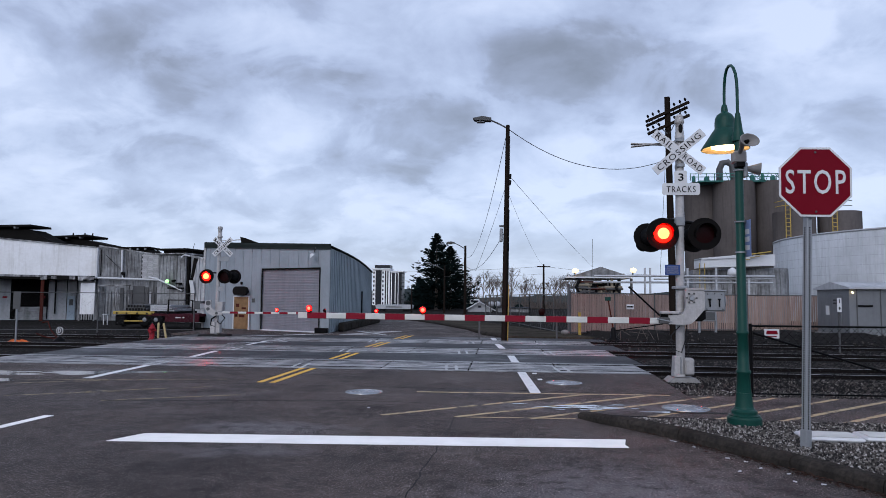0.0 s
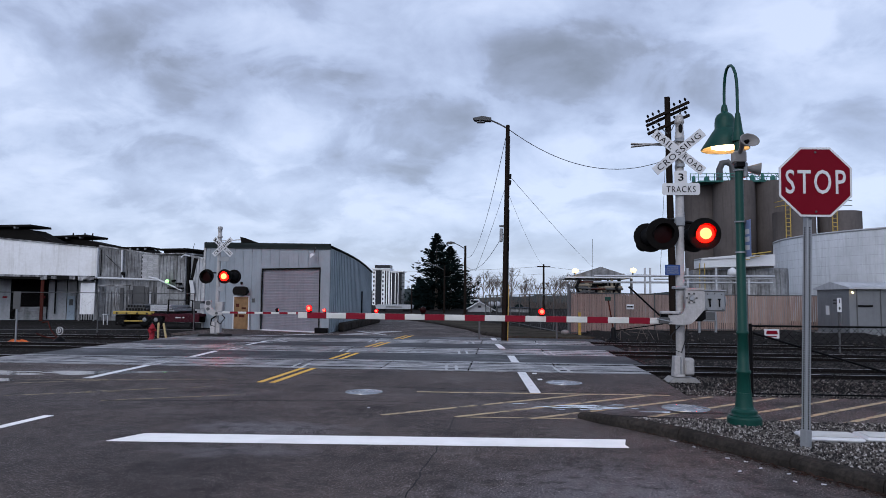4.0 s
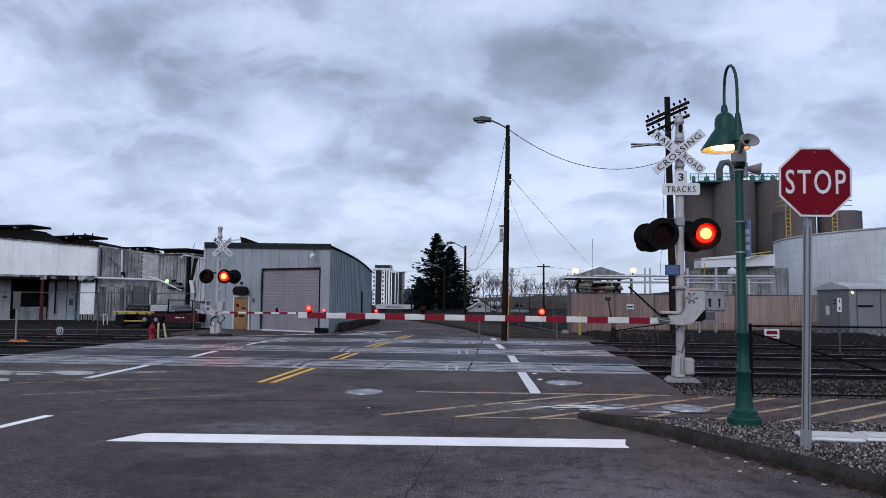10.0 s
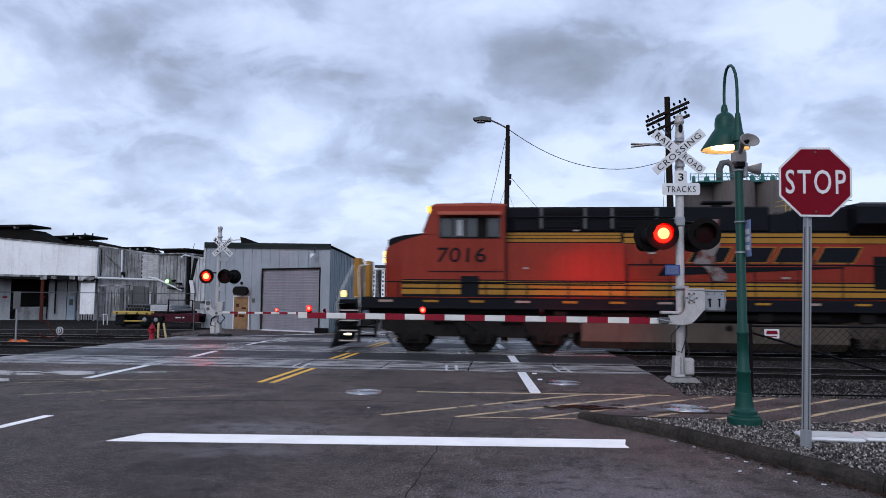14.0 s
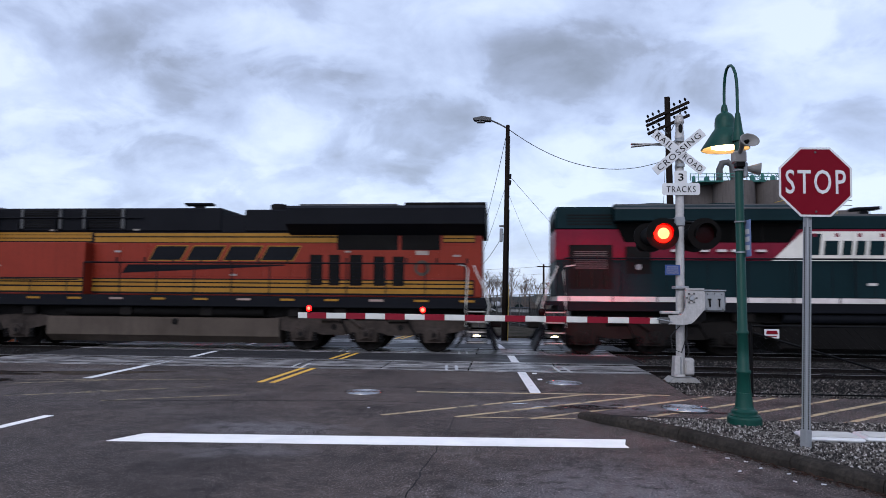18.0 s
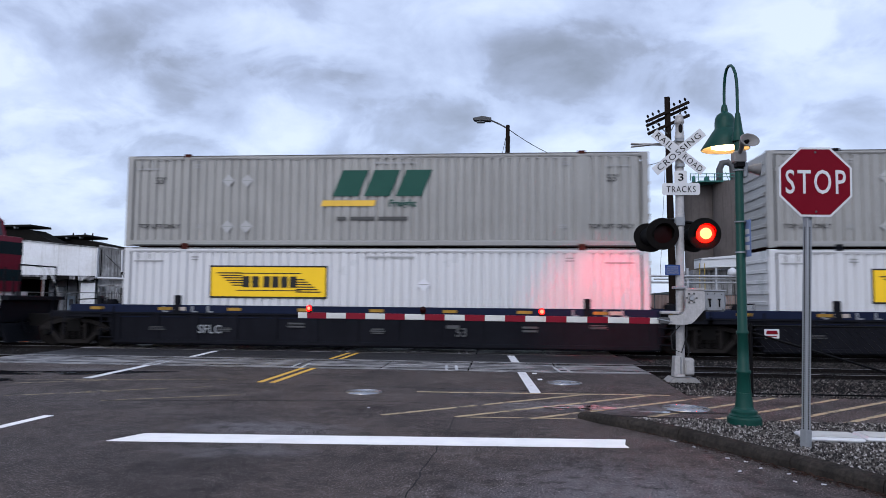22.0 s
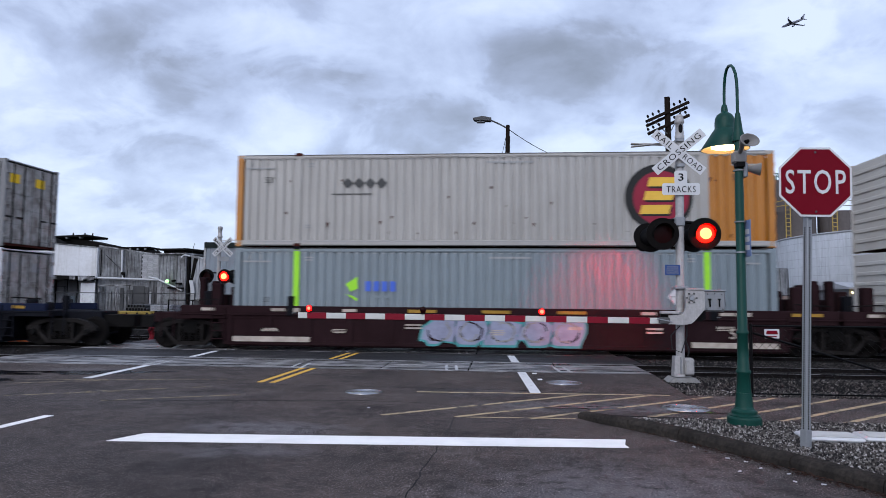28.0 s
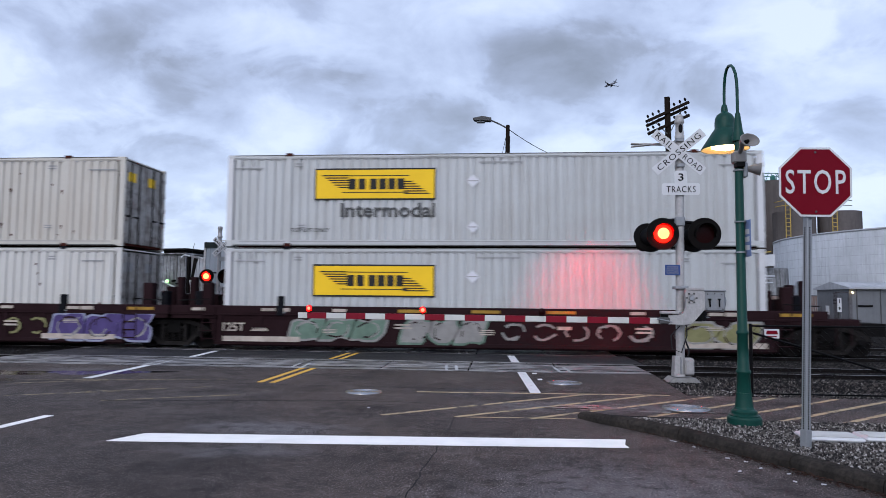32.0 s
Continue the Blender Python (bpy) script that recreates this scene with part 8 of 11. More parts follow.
def loco_truck(parent, xs, dusty):
    """Three-axle truck: deep cast side frame with pedestals, springs, brake gear and a traction link."""
    cast = L_DUSTY if dusty else L_TRUCK
    x0, x1 = xs[0], xs[-1]
    outline = [(x0 - 0.95, 0.70), (x0 - 0.62, 0.62)]
    for k, x in enumerate(xs):
        outline += [(x - 0.36, 0.58), (x - 0.30, 0.30), (x + 0.30, 0.30), (x + 0.36, 0.58)]
        if k < 2:
            m = (x + xs[k + 1]) / 2
            outline += [(m - 0.34, 0.50), (m + 0.34, 0.50)]
    outline += [(x1 + 0.62, 0.62), (x1 + 0.95, 0.70), (x1 + 0.95, 0.98), (x1 + 0.35, 1.06), (xs[1] + 0.7, 0.94), (xs[1] - 0.7, 0.94), (x0 - 0.35, 1.06), (x0 - 0.95, 0.98)]
    for sy in (-1, 1):
        y = sy * 1.08
        f = part("truck_frame", Shape().prism(outline, "y", y - 0.10, y + 0.10), cast, parent, "deep cast truck side frame")
        for x in xs:
            part("journal_box", Shape().box(x - 0.22, x + 0.22, y - 0.15, y + 0.15, 0.33, 0.74, 0.05), cast, f)
            part("bearing_cap", Shape().rod((x, sy * 1.22, 0.53), (x, sy * 1.31, 0.53), 0.155, 0.12, 14), cast, f)
            part("cap_hub", Shape().rod((x, sy * 1.31, 0.53), (x, sy * 1.33, 0.53), 0.07, 0.06, 10), L_UNDER, f)
            for o in (-0.42, 0.42):
                for q in range(4):
                    part("spring", Shape().lathe([(0.07, 0), (0.085, 0.03), (0.07, 0.06)], 10, (x + o, y + sy * 0.07, 0.30 + q * 0.075)), L_UNDER, f)
        for x in ((xs[0] + xs[1]) / 2, (xs[1] + xs[2]) / 2):
            part("frame_hole", Shape().rod((x, sy * 1.185, 0.74), (x, sy * 1.19, 0.74), 0.09, n=12), L_UNDER, f)
            part("brake_cylinder", Shape().rod((x - 0.30, sy * 1.22, 1.02), (x + 0.22, sy * 1.22, 1.02), 0.13, n=12), cast, f)
            part("cylinder_head", Shape().rod((x - 0.36, sy * 1.22, 1.02), (x - 0.30, sy * 1.22, 1.02), 0.15, n=12), cast, f)
            part("brake_rod", Shape().rod((x + 0.2, sy * 1.22, 1.0), (x + 0.46, sy * 1.22, 0.52), 0.03, n=6), L_UNDER, f)
            part("brake_shoe", Shape().box(x + 0.38, x + 0.46, sy * 0.72 - 0.06, sy * 0.72 + 0.06, 0.36, 0.70, 0.02), L_UNDER, f)
        part("damper", Shape().rod((xs[1] - 0.1, sy * 1.24, 0.72), (xs[1] - 0.62, sy * 1.24, 1.08), 0.05, n=8), cast, f)
        part("sand_pipe", Shape().tube([(x0 - 0.8, sy * 1.0, 1.1), (x0 - 0.82, sy * 0.9, 0.5), (x0 - 0.62, sy * 0.75, 0.14)], 0.025, 5), L_UNDER, f)
        part("sand_pipe", Shape().tube([(x1 + 0.8, sy * 1.0, 1.1), (x1 + 0.82, sy * 0.9, 0.5), (x1 + 0.62, sy * 0.75, 0.14)], 0.025, 5), L_UNDER, f)
    part("bolster", Shape().box(x0 - 0.6, x1 + 0.6, -0.9, 0.9, 0.50, 1.05), L_UNDER, parent)
    for x in xs:
        wheelset(parent, x, 0.52)


def steps_and_rails(parent, x, out, rail_mat, lamp=True):
    """End platform steps on the near and far side; out: -1 towards smaller x."""
    for sy in (-1, 1):
        y = sy * 1.35
        for k in range(4):
            part("step", Shape().box(min(x, x + out * 0.55), max(x, x + out * 0.55), y - 0.16, y + 0.16, 0.32 + k * 0.3, 0.37 + k * 0.3), L_UNDER, parent)
            part("step_edge", Shape().box(min(x, x + out * 0.55), max(x, x + out * 0.55), y + sy * 0.16, y + sy * 0.175, 0.335 + k * 0.3, 0.375 + k * 0.3), STEEL_WORN, parent)
        for o in (0.0, 0.58):
            part("step_side", Shape().box(x + out * o - 0.02, x + out * o + 0.02, y - 0.18, y + 0.18, 0.3, 1.45), L_BLACK, parent)
        part("handrail", Shape().tube([(x - out * 0.02, y + sy * 0.12, 0.8), (x - out * 0.02, y + sy * 0.12, 1.7), (x + out * 0.03, y + sy * 0.10, 2.45), (x - out * 0.03, y + sy * 0.08, 2.60), (x - out * 0.30, y + sy * 0.06, 2.64)], 0.02, 6), rail_mat, parent, "pale bent handrail")
        part("handrail", Shape().tube([(x + out * 0.60, y + sy * 0.12, 0.9), (x + out * 0.66, y + sy * 0.12, 1.45), (x + out * 0.50, y + sy * 0.10, 1.95), (x + out * 0.26, y + sy * 0.06, 2.45), (x + out * 0.20, y + sy * 0.02, 2.62)], 0.02, 6), rail_mat, parent, "pale curved handrail")
        if lamp and sy < 0:
            part("step_lamp", Shape().box(x + out * 0.3 - 0.07, x + out * 0.3 + 0.07, y - 0.20, y - 0.17, 0.52, 0.58), STEP_LAMP, parent, "lit step lamp")
    part("end_sheet", Shape().box(min(x + out * 0.58, x + out * 0.66), max(x + out * 0.58, x + out * 0.66), -1.4, 1.4, 0.75, 1.45), L_BLACK, parent)
    part("plow", Shape().prism([(x + out * 0.66, 0.72), (x + out * 0.9, 0.12), (x + out * 0.8, 0.12), (x + out * 0.55, 0.72)], "y", -1.35, 1.35), L_BLACK, parent)
    part("coupler", Shape().box(min(x + out * 0.6, x + out * 1.05), max(x + out * 0.6, x + out * 1.05), -0.16, 0.16, 0.74, 1.02, 0.04), L_TRUCK, parent)
    for sy in (-0.5, 0.5):
        part("air_hose", Shape().tube([(x + out * 0.7, sy, 0.75), (x + out * 0.9, sy, 0.4), (x + out * 1.0, sy * 0.6, 0.45)], 0.03, 6), L_BLACK, parent)


def side_rail(parent, x0, x1, z0, z1, mat, step):
    for sy in (-1, 1):
        y = sy * 1.5
        part("handrail", Shape().rod((x0, y, z1), (x1, y, z1), 0.026, n=6), mat, parent)
        n = max(1, int((x1 - x0) / step))
        for k in range(n + 1):
            x = x0 + (x1 - x0) * k / n
            part("stanchion", Shape().rod((x, y, z0), (x, y, z1), 0.02, n=6), mat, parent)


def swoosh_mark(parent, x0, x1, z0, z1, mat, y):
    """A company mark, as four plain slanted blocks over a wedge."""
    w = (x1 - x0) / 4
    for k in range(4):
        xa = x0 + k * w + 0.12
        part("mark_edge", slant(Shape().box(xa - 0.03, xa + w * 0.84 + 0.03, y - 0.003, y, z0 + 0.39, z1 + 0.03), 0.55, z0), L_YELLOW, parent, "thin golden edge")
        part("mark", slant(Shape().box(xa, xa + w * 0.84, y - 0.006, y, z0 + 0.42, z1), 0.55, z0), mat, parent, "plain slanted dark block")
    part("mark", Shape().prism([(x0 - 0.55, z0), (x1 - 0.1, z0 + 0.25), (x1 - 0.1, z0 + 0.29), (x0 - 0.36, z0 + 0.27)], "y", y - 0.006, y), mat, parent, "long dark wedge")


def orange_loco(number, at_s, patched):
    th = thing("locomotive", "orange, black and yellow diesel locomotive pulling the train", "locomotive", group="three locomotives")
    W = 1.5   # cab half width
    H = 0.98  # hood half width
    # frame, walkway and stripes
    part("frame", Shape().box(-9.9, 10.75, -1.45, 1.45, 1.32, 1.66, 0.02), L_BLACK, th, "dark side sill")
    for k in range(15):
        x = -9.2 + k * 1.36
        part("reflector", Shape().box(x, x + 0.42, -1.462, -1.448, 1.52, 1.585), L_YELLOW if k % 3 else FENCE_TAN, th, "amber reflector strip")
    part("underframe", Shape().box(-9.6, 10.5, -1.0, 1.0, 1.0, 1.34), L_UNDER, th)
    # nose and cab
    def taper(shape):
        shape.v = [(x, y * (1 - 0.42 * max(0.0, -8.5 - x) / 0.62), z) for x, y, z in shape.v]
        return shape
    part("nose", Shape().prism([(-8.5, 1.66), (-8.5, 3.355), (-7.86, 3.54), (-5.43, 3.54), (-5.43, 1.66)], "y", -W, W), L_ORANGE, th, "orange nose and lower cab")
    part("nose_front", taper(Shape().prism([(-9.12, 1.66), (-9.12, 3.05), (-9.04, 3.20), (-8.5, 3.355), (-8.5, 1.66)], "y", -W, W)), L_ORANGE, th, "bevelled orange nose front")
    part("nose_top", taper(Shape().prism([(-9.04, 3.22), (-8.5, 3.375), (-8.5, 3.53), (-8.9, 3.48), (-9.04, 3.42)], "y", -W * 0.86, W * 0.86)), L_BLACK, th, "black anti-glare nose top")
    part("nose_top", Shape().prism([(-8.5, 3.375), (-7.86, 3.56), (-7.86, 3.60), (-8.5, 3.53)], "y", -W * 0.86, W * 0.86), L_BLACK, th, "black anti-glare nose top")
    cab = part("cab", Shape().prism([(-7.88, 3.53), (-7.66, 4.22), (-7.64, 4.40), (-5.43, 4.40), (-5.43, 3.53)], "y", -W, W), L_ORANGE, th, "orange cab")
    part("roof", Shape().prism([(-7.68, 4.39), (-5.40, 4.39), (-5.42, 4.46), (-5.9, 4.48), (-7.5, 4.47)], "y", -W * 0.97, W * 0.97), L_ROOF, cab, "roof painted paler orange for the skylight on it")
    part("roof_box", Shape().box(-6.75, -6.1, -0.6, 0.6, 4.46, 4.62, 0.03), GALV, cab)
    fall = 0.30 if patched == 2 else 0.12
    for sy in (-1, 1):
        fr = part("window", Shape().box(-7.40, -5.58, sy * W - 0.02, sy * W + 0.02, 3.42, 4.06), L_UNDER, cab, "cab side window")
        for a, b in ((-7.32, -7.02), (-6.94, -6.62), (-6.56, -6.26), (-5.92, -5.64)):
            part("pane", Shape().box(a, b, sy * W - 0.026, sy * W + 0.026, 3.47, 4.01), GLASS_DARK, fr)
        for a in (-7.38, -6.98, -5.98, -5.62):
            part("window_bar", Shape().box(a, a + 0.03, sy * W - 0.03, sy * W + 0.03, 3.45, 4.03), GALV_DULL, fr)
        # pale plate inside one pane, the bright light there put into its colour
        part("window_bar", Shape().box(-6.86, -6.70, sy * W - 0.03, sy * W + 0.03, 3.50, 3.96), GALV, fr)
        part("sunshade", Shape().prism([(sy * W, 4.24), (sy * (W + 0.30), 4.24 - fall), (sy * (W + 0.30), 4.21 - fall), (sy * W, 4.20)], "x", -7.42, -5.86 if patched == 2 else -5.56), GALV if patched == 2 else L_ROOF, cab, "raised sunshade")
    part("windscreen", Shape().prism([(-7.88, 3.62), (-7.68, 4.20), (-7.71, 4.21), (-7.92, 3.63)], "y", -W * 0.88, W * 0.88), GLASS_DARK, cab)
    part("number_board", Shape().box(-7.78, -7.52, -W * 0.95, -W * 0.45, 4.22, 4.40, 0.02), NUM_LAMP if patched != 2 else L_YELLOW, cab, "lit number board")
    for z in (2.80, 3.00):
        part("headlamp", Shape().rod((-9.2, -0.62, z), (-9.1, -0.62, z), 0.085, n=12), HEAD_LAMP if at_s < -65 else GLASS_DARK, th, "headlamp")
    for sy in (-0.9, 0.9):
        part("ditch_lamp", Shape().rod((-10.45, sy, 1.75), (-10.35, sy, 1.75), 0.1, n=12), HEAD_LAMP if at_s < -65 else GLASS_DARK, th, "ditch light")
    part("yellow_door", Shape().box(-10.05, -9.85, -1.1, -0.6, 1.66, 2.85, 0.03), L_YELLOW, th)
    part("yellow_door", Shape().box(-10.05, -9.85, 0.6, 1.1, 1.66, 2.85, 0.03), L_YELLOW, th)
    # stripes along the nose and body
    for y, xa, xb in ((W, -8.5, -5.43), (1.46, -5.43, 10.6)):
        for z0, z1, m in ((1.76, 1.90, L_YELLOW), (1.95, 2.06, L_YELLOW), (2.10, 2.16, L_YELLOW), (1.90, 1.95, L_BLACK), (2.06, 2.10, L_BLACK), (1.68, 1.76, L_BLACK), (2.16, 2.20, L_BLACK)):
            if xb < 0:
                part("stripe", Shape().box(xa, xb, -y - 0.006, y + 0.006, z0, z1), m, th)
    word_part(number, 0.62, L_BLACK, th, pose(-6.74, -W - 0.004, 2.90), 0.006, 1.22, 0.05, "black painted number")
    part("ledge", Shape().box(-7.7, -5.5, -W - 0.02, W + 0.02, 2.42, 2.445), L_BLACK, th)
    part("step_well", Shape().box(-6.74, -6.20, -W - 0.01, W + 0.01, 1.74, 2.30), L_BLACK, th)
    # long hood
    part("hood", Shape().box(-5.43, 10.48, -H, H, 1.66, 3.62, 0.03), L_ORANGE, th, "orange long hood")
    part("hood_front", Shape().box(-5.43, -1.95, -1.38, 1.38, 1.66, 3.30, 0.02), L_ORANGE, th, "wide orange equipment cabinet")
    part("hood_top", Shape().box(-5.43, 2.3, -H - 0.03, H + 0.03, 3.66, 4.42, 0.05), L_BLACK, th, "black hood top")
    part("hood_top", Shape().prism([(2.3, 3.66), (10.3, 3.66), (10.3, 4.2), (6.8, 4.2), (2.9, 4.18), (2.3, 4.18)], "y", -H - 0.02, H + 0.02), L_BLACK, th)
    for x0, x1 in ((-4.35, -3.05), (-2.25, -0.95)):
        gr = part("grille", Shape().box(x0, x1, -H - 0.06, H + 0.06, 3.78, 4.34), L_UNDER, th, "dark louvred grille")
        for k in range(7):
            part("louvre", Shape().box(x0, x1, -H - 0.08, -H - 0.05, 3.80 + k * 0.078, 3.83 + k * 0.078), L_BLACK, gr)
        for x in (x0, x1):
            part("grille_frame", Shape().box(x - 0.04, x + 0.04, -H - 0.09, H + 0.09, 3.76, 4.38), GALV_DULL, gr)
    part("roof_rail", Shape().rod((-5.3, -H - 0.1, 4.1), (-0.3, -H - 0.1, 4.1), 0.025, n=6), L_BLACK, th)
    # yellow bands on the hood, over black
    for xa, xb, z0, z1, y in ((-5.4, 6.95, 3.31, 3.66, H + 0.005), (9.28, 10.27, 3.33, 3.66, H + 0.005), (-1.93, 10.25, 1.70, 2.19, H + 0.005), (-5.41, -1.96, 1.70, 2.19, 1.383)):
        part("black_band", Shape().box(xa, xb, -y, y, z0, z1), L_BLACK, th)
    for xa, xb in ((-5.4, -2.0), (-1.9, 6.9), (9.3, 10.25)):
        for z0, z1 in ((3.36, 3.44), (3.47, 3.55), (3.57, 3.64)) if xa < -3 or xa > 8 else ((3.33, 3.48), (3.52, 3.62)):
            part("stripe", Shape().box(xa, xb, -H - 0.008, H + 0.008, z0, z1), L_YELLOW, th, "yellow band")
    for xa, xb, y in ((-5.4, -1.97, 1.386), (-1.93, 10.2, H + 0.008)):
        for z0, z1 in ((1.76, 1.90), (1.95, 2.04), (2.08, 2.15)):
            part("stripe", Shape().box(xa, xb, -y, y, z0, z1), L_YELLOW, th, "yellow band")
    # doors along the hood
    for k in range(13):
        x = -1.9 + k * 0.93
        part("hood_door", Shape().box(x, x + 0.86, -H - 0.014, H + 0.014, 2.24, 3.28, 0.01), L_ORANGE, th)
        part("door_latch", Shape().box(x + 0.74, x + 0.80, -H - 0.03, -H - 0.014, 2.7, 2.85), L_BLACK, th)
    swoosh_mark(th, -0.4, 4.45, 2.35, 3.2, L_BLACK, -H - 0.016)
    # radiator wing
    part("radiator", Shape().prism([(-H, 3.55), (H, 3.55), (1.5, 3.86), (1.5, 4.34), (1.3, 4.44), (-1.3, 4.44), (-1.5, 4.34), (-1.5, 3.86)], "x", 4.5, 10.6), L_BLACK, th, "overhanging black radiator wing")
    part("exhaust_housing", Shape().box(3.05, 4.5, -H - 0.06, H + 0.06, 3.66, 4.36, 0.04), L_BLACK, th, "black exhaust housing")
    part("roof_plate", Shape().box(4.8, 7.9, -1.1, 1.1, 4.44, 4.52, 0.02), GALV_DULL, th)
    part("roof_plate", Shape().box(8.1, 10.6, -1.1, 1.1, 4.44, 4.56, 0.02), L_UNDER, th)
    part("exhaust_stack", Shape().lathe([(0.28, 4.4), (0.28, 4.62), (0.2, 4.66)], 12, (3.8, 0, 0)), L_UNDER, th)
    for x0, x1 in ((6.0, 7.9), (8.0, 9.2)):
        part("radiator_opening", Shape().box(x0, x1, -H - 0.02, H + 0.02, 3.10, 3.56), L_UNDER, th, "dark radiator opening")
    for x0, x1 in ((5.15, 5.55), (5.75, 6.1), (6.4, 6.8), (7.15, 7.5), (7.75, 8.1)):
        part("louvre_door", Shape().box(x0, x1, -H - 0.02, H + 0.02, 2.0, 2.95 if x1 < 7 else 2.9), L_UNDER, th, "tall dark louvre")
    part("emblem", Shape().rod((8.65, -H - 0.03, 2.55), (8.65, -H - 0.01, 2.55), 0.24, n=20), L_TANK, th, "faded round emblem")
    part("emblem", Shape().box(8.45, 8.85, -H - 0.03, -H - 0.012, 2.95, 3.08), PATCH, th)
    part("emblem_field", Shape().rod((8.65, -H - 0.036, 2.55), (8.65, -H - 0.03, 2.55), 0.15, n=20), L_ORANGE, th)
    if patched == 1:
        for outline in ([(0.30, 3.28), (0.42, 3.70), (0.50, 4.02), (0.86, 4.05), (0.80, 3.66), (0.86, 3.30), (0.70, 2.98)],
                        [(0.30, 3.28), (0.70, 2.98), (0.74, 2.70), (1.02, 2.42), (1.06, 2.20), (0.62, 2.22), (0.44, 2.58), (0.10, 2.74), (0.22, 2.98)]):
            part("primer_patch", Shape().prism(outline, "y", -H - 0.062, -H - 0.02), PATCH_WORN, th, "smeared grey primer patch")
    # walkway clutter, vents and rivet lines
    for x, z, w, h in ((-4.9, 2.52, 0.16, 0.05), (-1.2, 3.0, 0.2, 0.06), (2.6, 2.28, 0.22, 0.06), (6.25, 3.02, 0.18, 0.05), (9.6, 2.9, 0.22, 0.06), (-3.4, 3.68, 0.22, 0.05), (-0.6, 3.7, 0.2, 0.05)):
        part("placard", Shape().box(x, x + w, -1.392 if x < -2 and z < 3.3 else -H - 0.045, -0.9, z, z + h), PATCH, th, "small pale placard")
    for x in (-5.2, -4.45, -3.2, -2.15):
        part("roof_stanchion", Shape().rod((x, -H - 0.1, 3.66), (x, -H - 0.1, 4.12), 0.03, n=6), L_BLACK, th)
    for x0, x1 in ((5.15, 5.55), (5.75, 6.1), (6.4, 6.8), (7.15, 7.5), (7.75, 8.1)):
        for k in range(8):
            part("louvre_slat", Shape().box(x0 + 0.03, x1 - 0.03, -H - 0.032, -H - 0.018, 2.08 + k * 0.1, 2.11 + k * 0.1), L_BLACK, th)
    part("seam", Shape().box(-5.44, -5.40, -1.51, 1.51, 1.66, 4.38), L_UNDER, th)
    part("cab_door", Shape().box(-5.98, -5.48, -W - 0.012, W + 0.012, 2.50, 3.38, 0.01), L_ORANGE, th, "cab rear door")
    for x in (-8.6, -7.4, -6.0, -4.8, -3.6, -2.4):
        part("rail_post", Shape().rod((x, -1.56, 1.6), (x, -1.56, 2.12), 0.018, n=6), L_BLACK, th)
    part("hand_rail", Shape().rod((-9.0, -1.56, 2.12), (-2.0, -1.56, 2.12), 0.02, n=6), L_BLACK, th, "black handrail along the cab")
    # horn and details
    hn = part("horn", Shape().box(0.95, 1.25, -0.1, 0.1, 4.4, 4.62), L_BLACK, th)
    for k in range(3):
        part("trumpet", Shape().rod((1.1 - 0.45, -0.15 + k * 0.15, 4.66), (1.1 + 0.45, -0.15 + k * 0.15, 4.66), 0.04 + 0.02 * (k % 2), n=8), L_BLACK, hn)
    # fuel tank and ground gear
    part("fuel_tank", Shape().prism([(-1.25, 0.42), (-0.95, 0.2), (0.95, 0.2), (1.25, 0.42), (1.25, 0.98), (-1.25, 0.98)], "x", -3.2, 4.3), L_TANK, th, "brown dusty fuel tank")
    part("fuel_filler", Shape().rod((1.0, -1.28, 0.85), (1.0, -1.24, 0.85), 0.1), L_UNDER, th)
    part("air_tank", Shape().rod((-2.6, -1.1, 1.16), (3.8, -1.1, 1.16), 0.14, n=10), L_UNDER, th)
    for x in (-4.0, -0.8, 1.8, 4.6, 6.0):
        part("valve_box", Shape().box(x, x + 0.4, -1.3, -1.0, 1.02, 1.32, 0.03), L_TRUCK, th)
    loco_truck(th, (-8.21, -6.17, -4.17), at_s > -65)
    loco_truck(th, (4.99, 7.01, 9.07), True)
    part("platform", Shape().box(-10.5, -9.0, -1.4, 1.4, 1.46, 1.58), L_BLACK, th)
    part("platform", Shape().box(10.3, 10.75, -1.4, 1.4, 1.46, 1.58), L_BLACK, th)
    steps_and_rails(th, -9.80, -1, ARM_WHITE)
    steps_and_rails(th, 10.05, 1, ARM_WHITE)
    side_rail(th, -1.9, 10.0, 1.66, 2.66, L_BLACK, 1.18)
    ROLLING.append((th, at_s, 0.012))
    return th


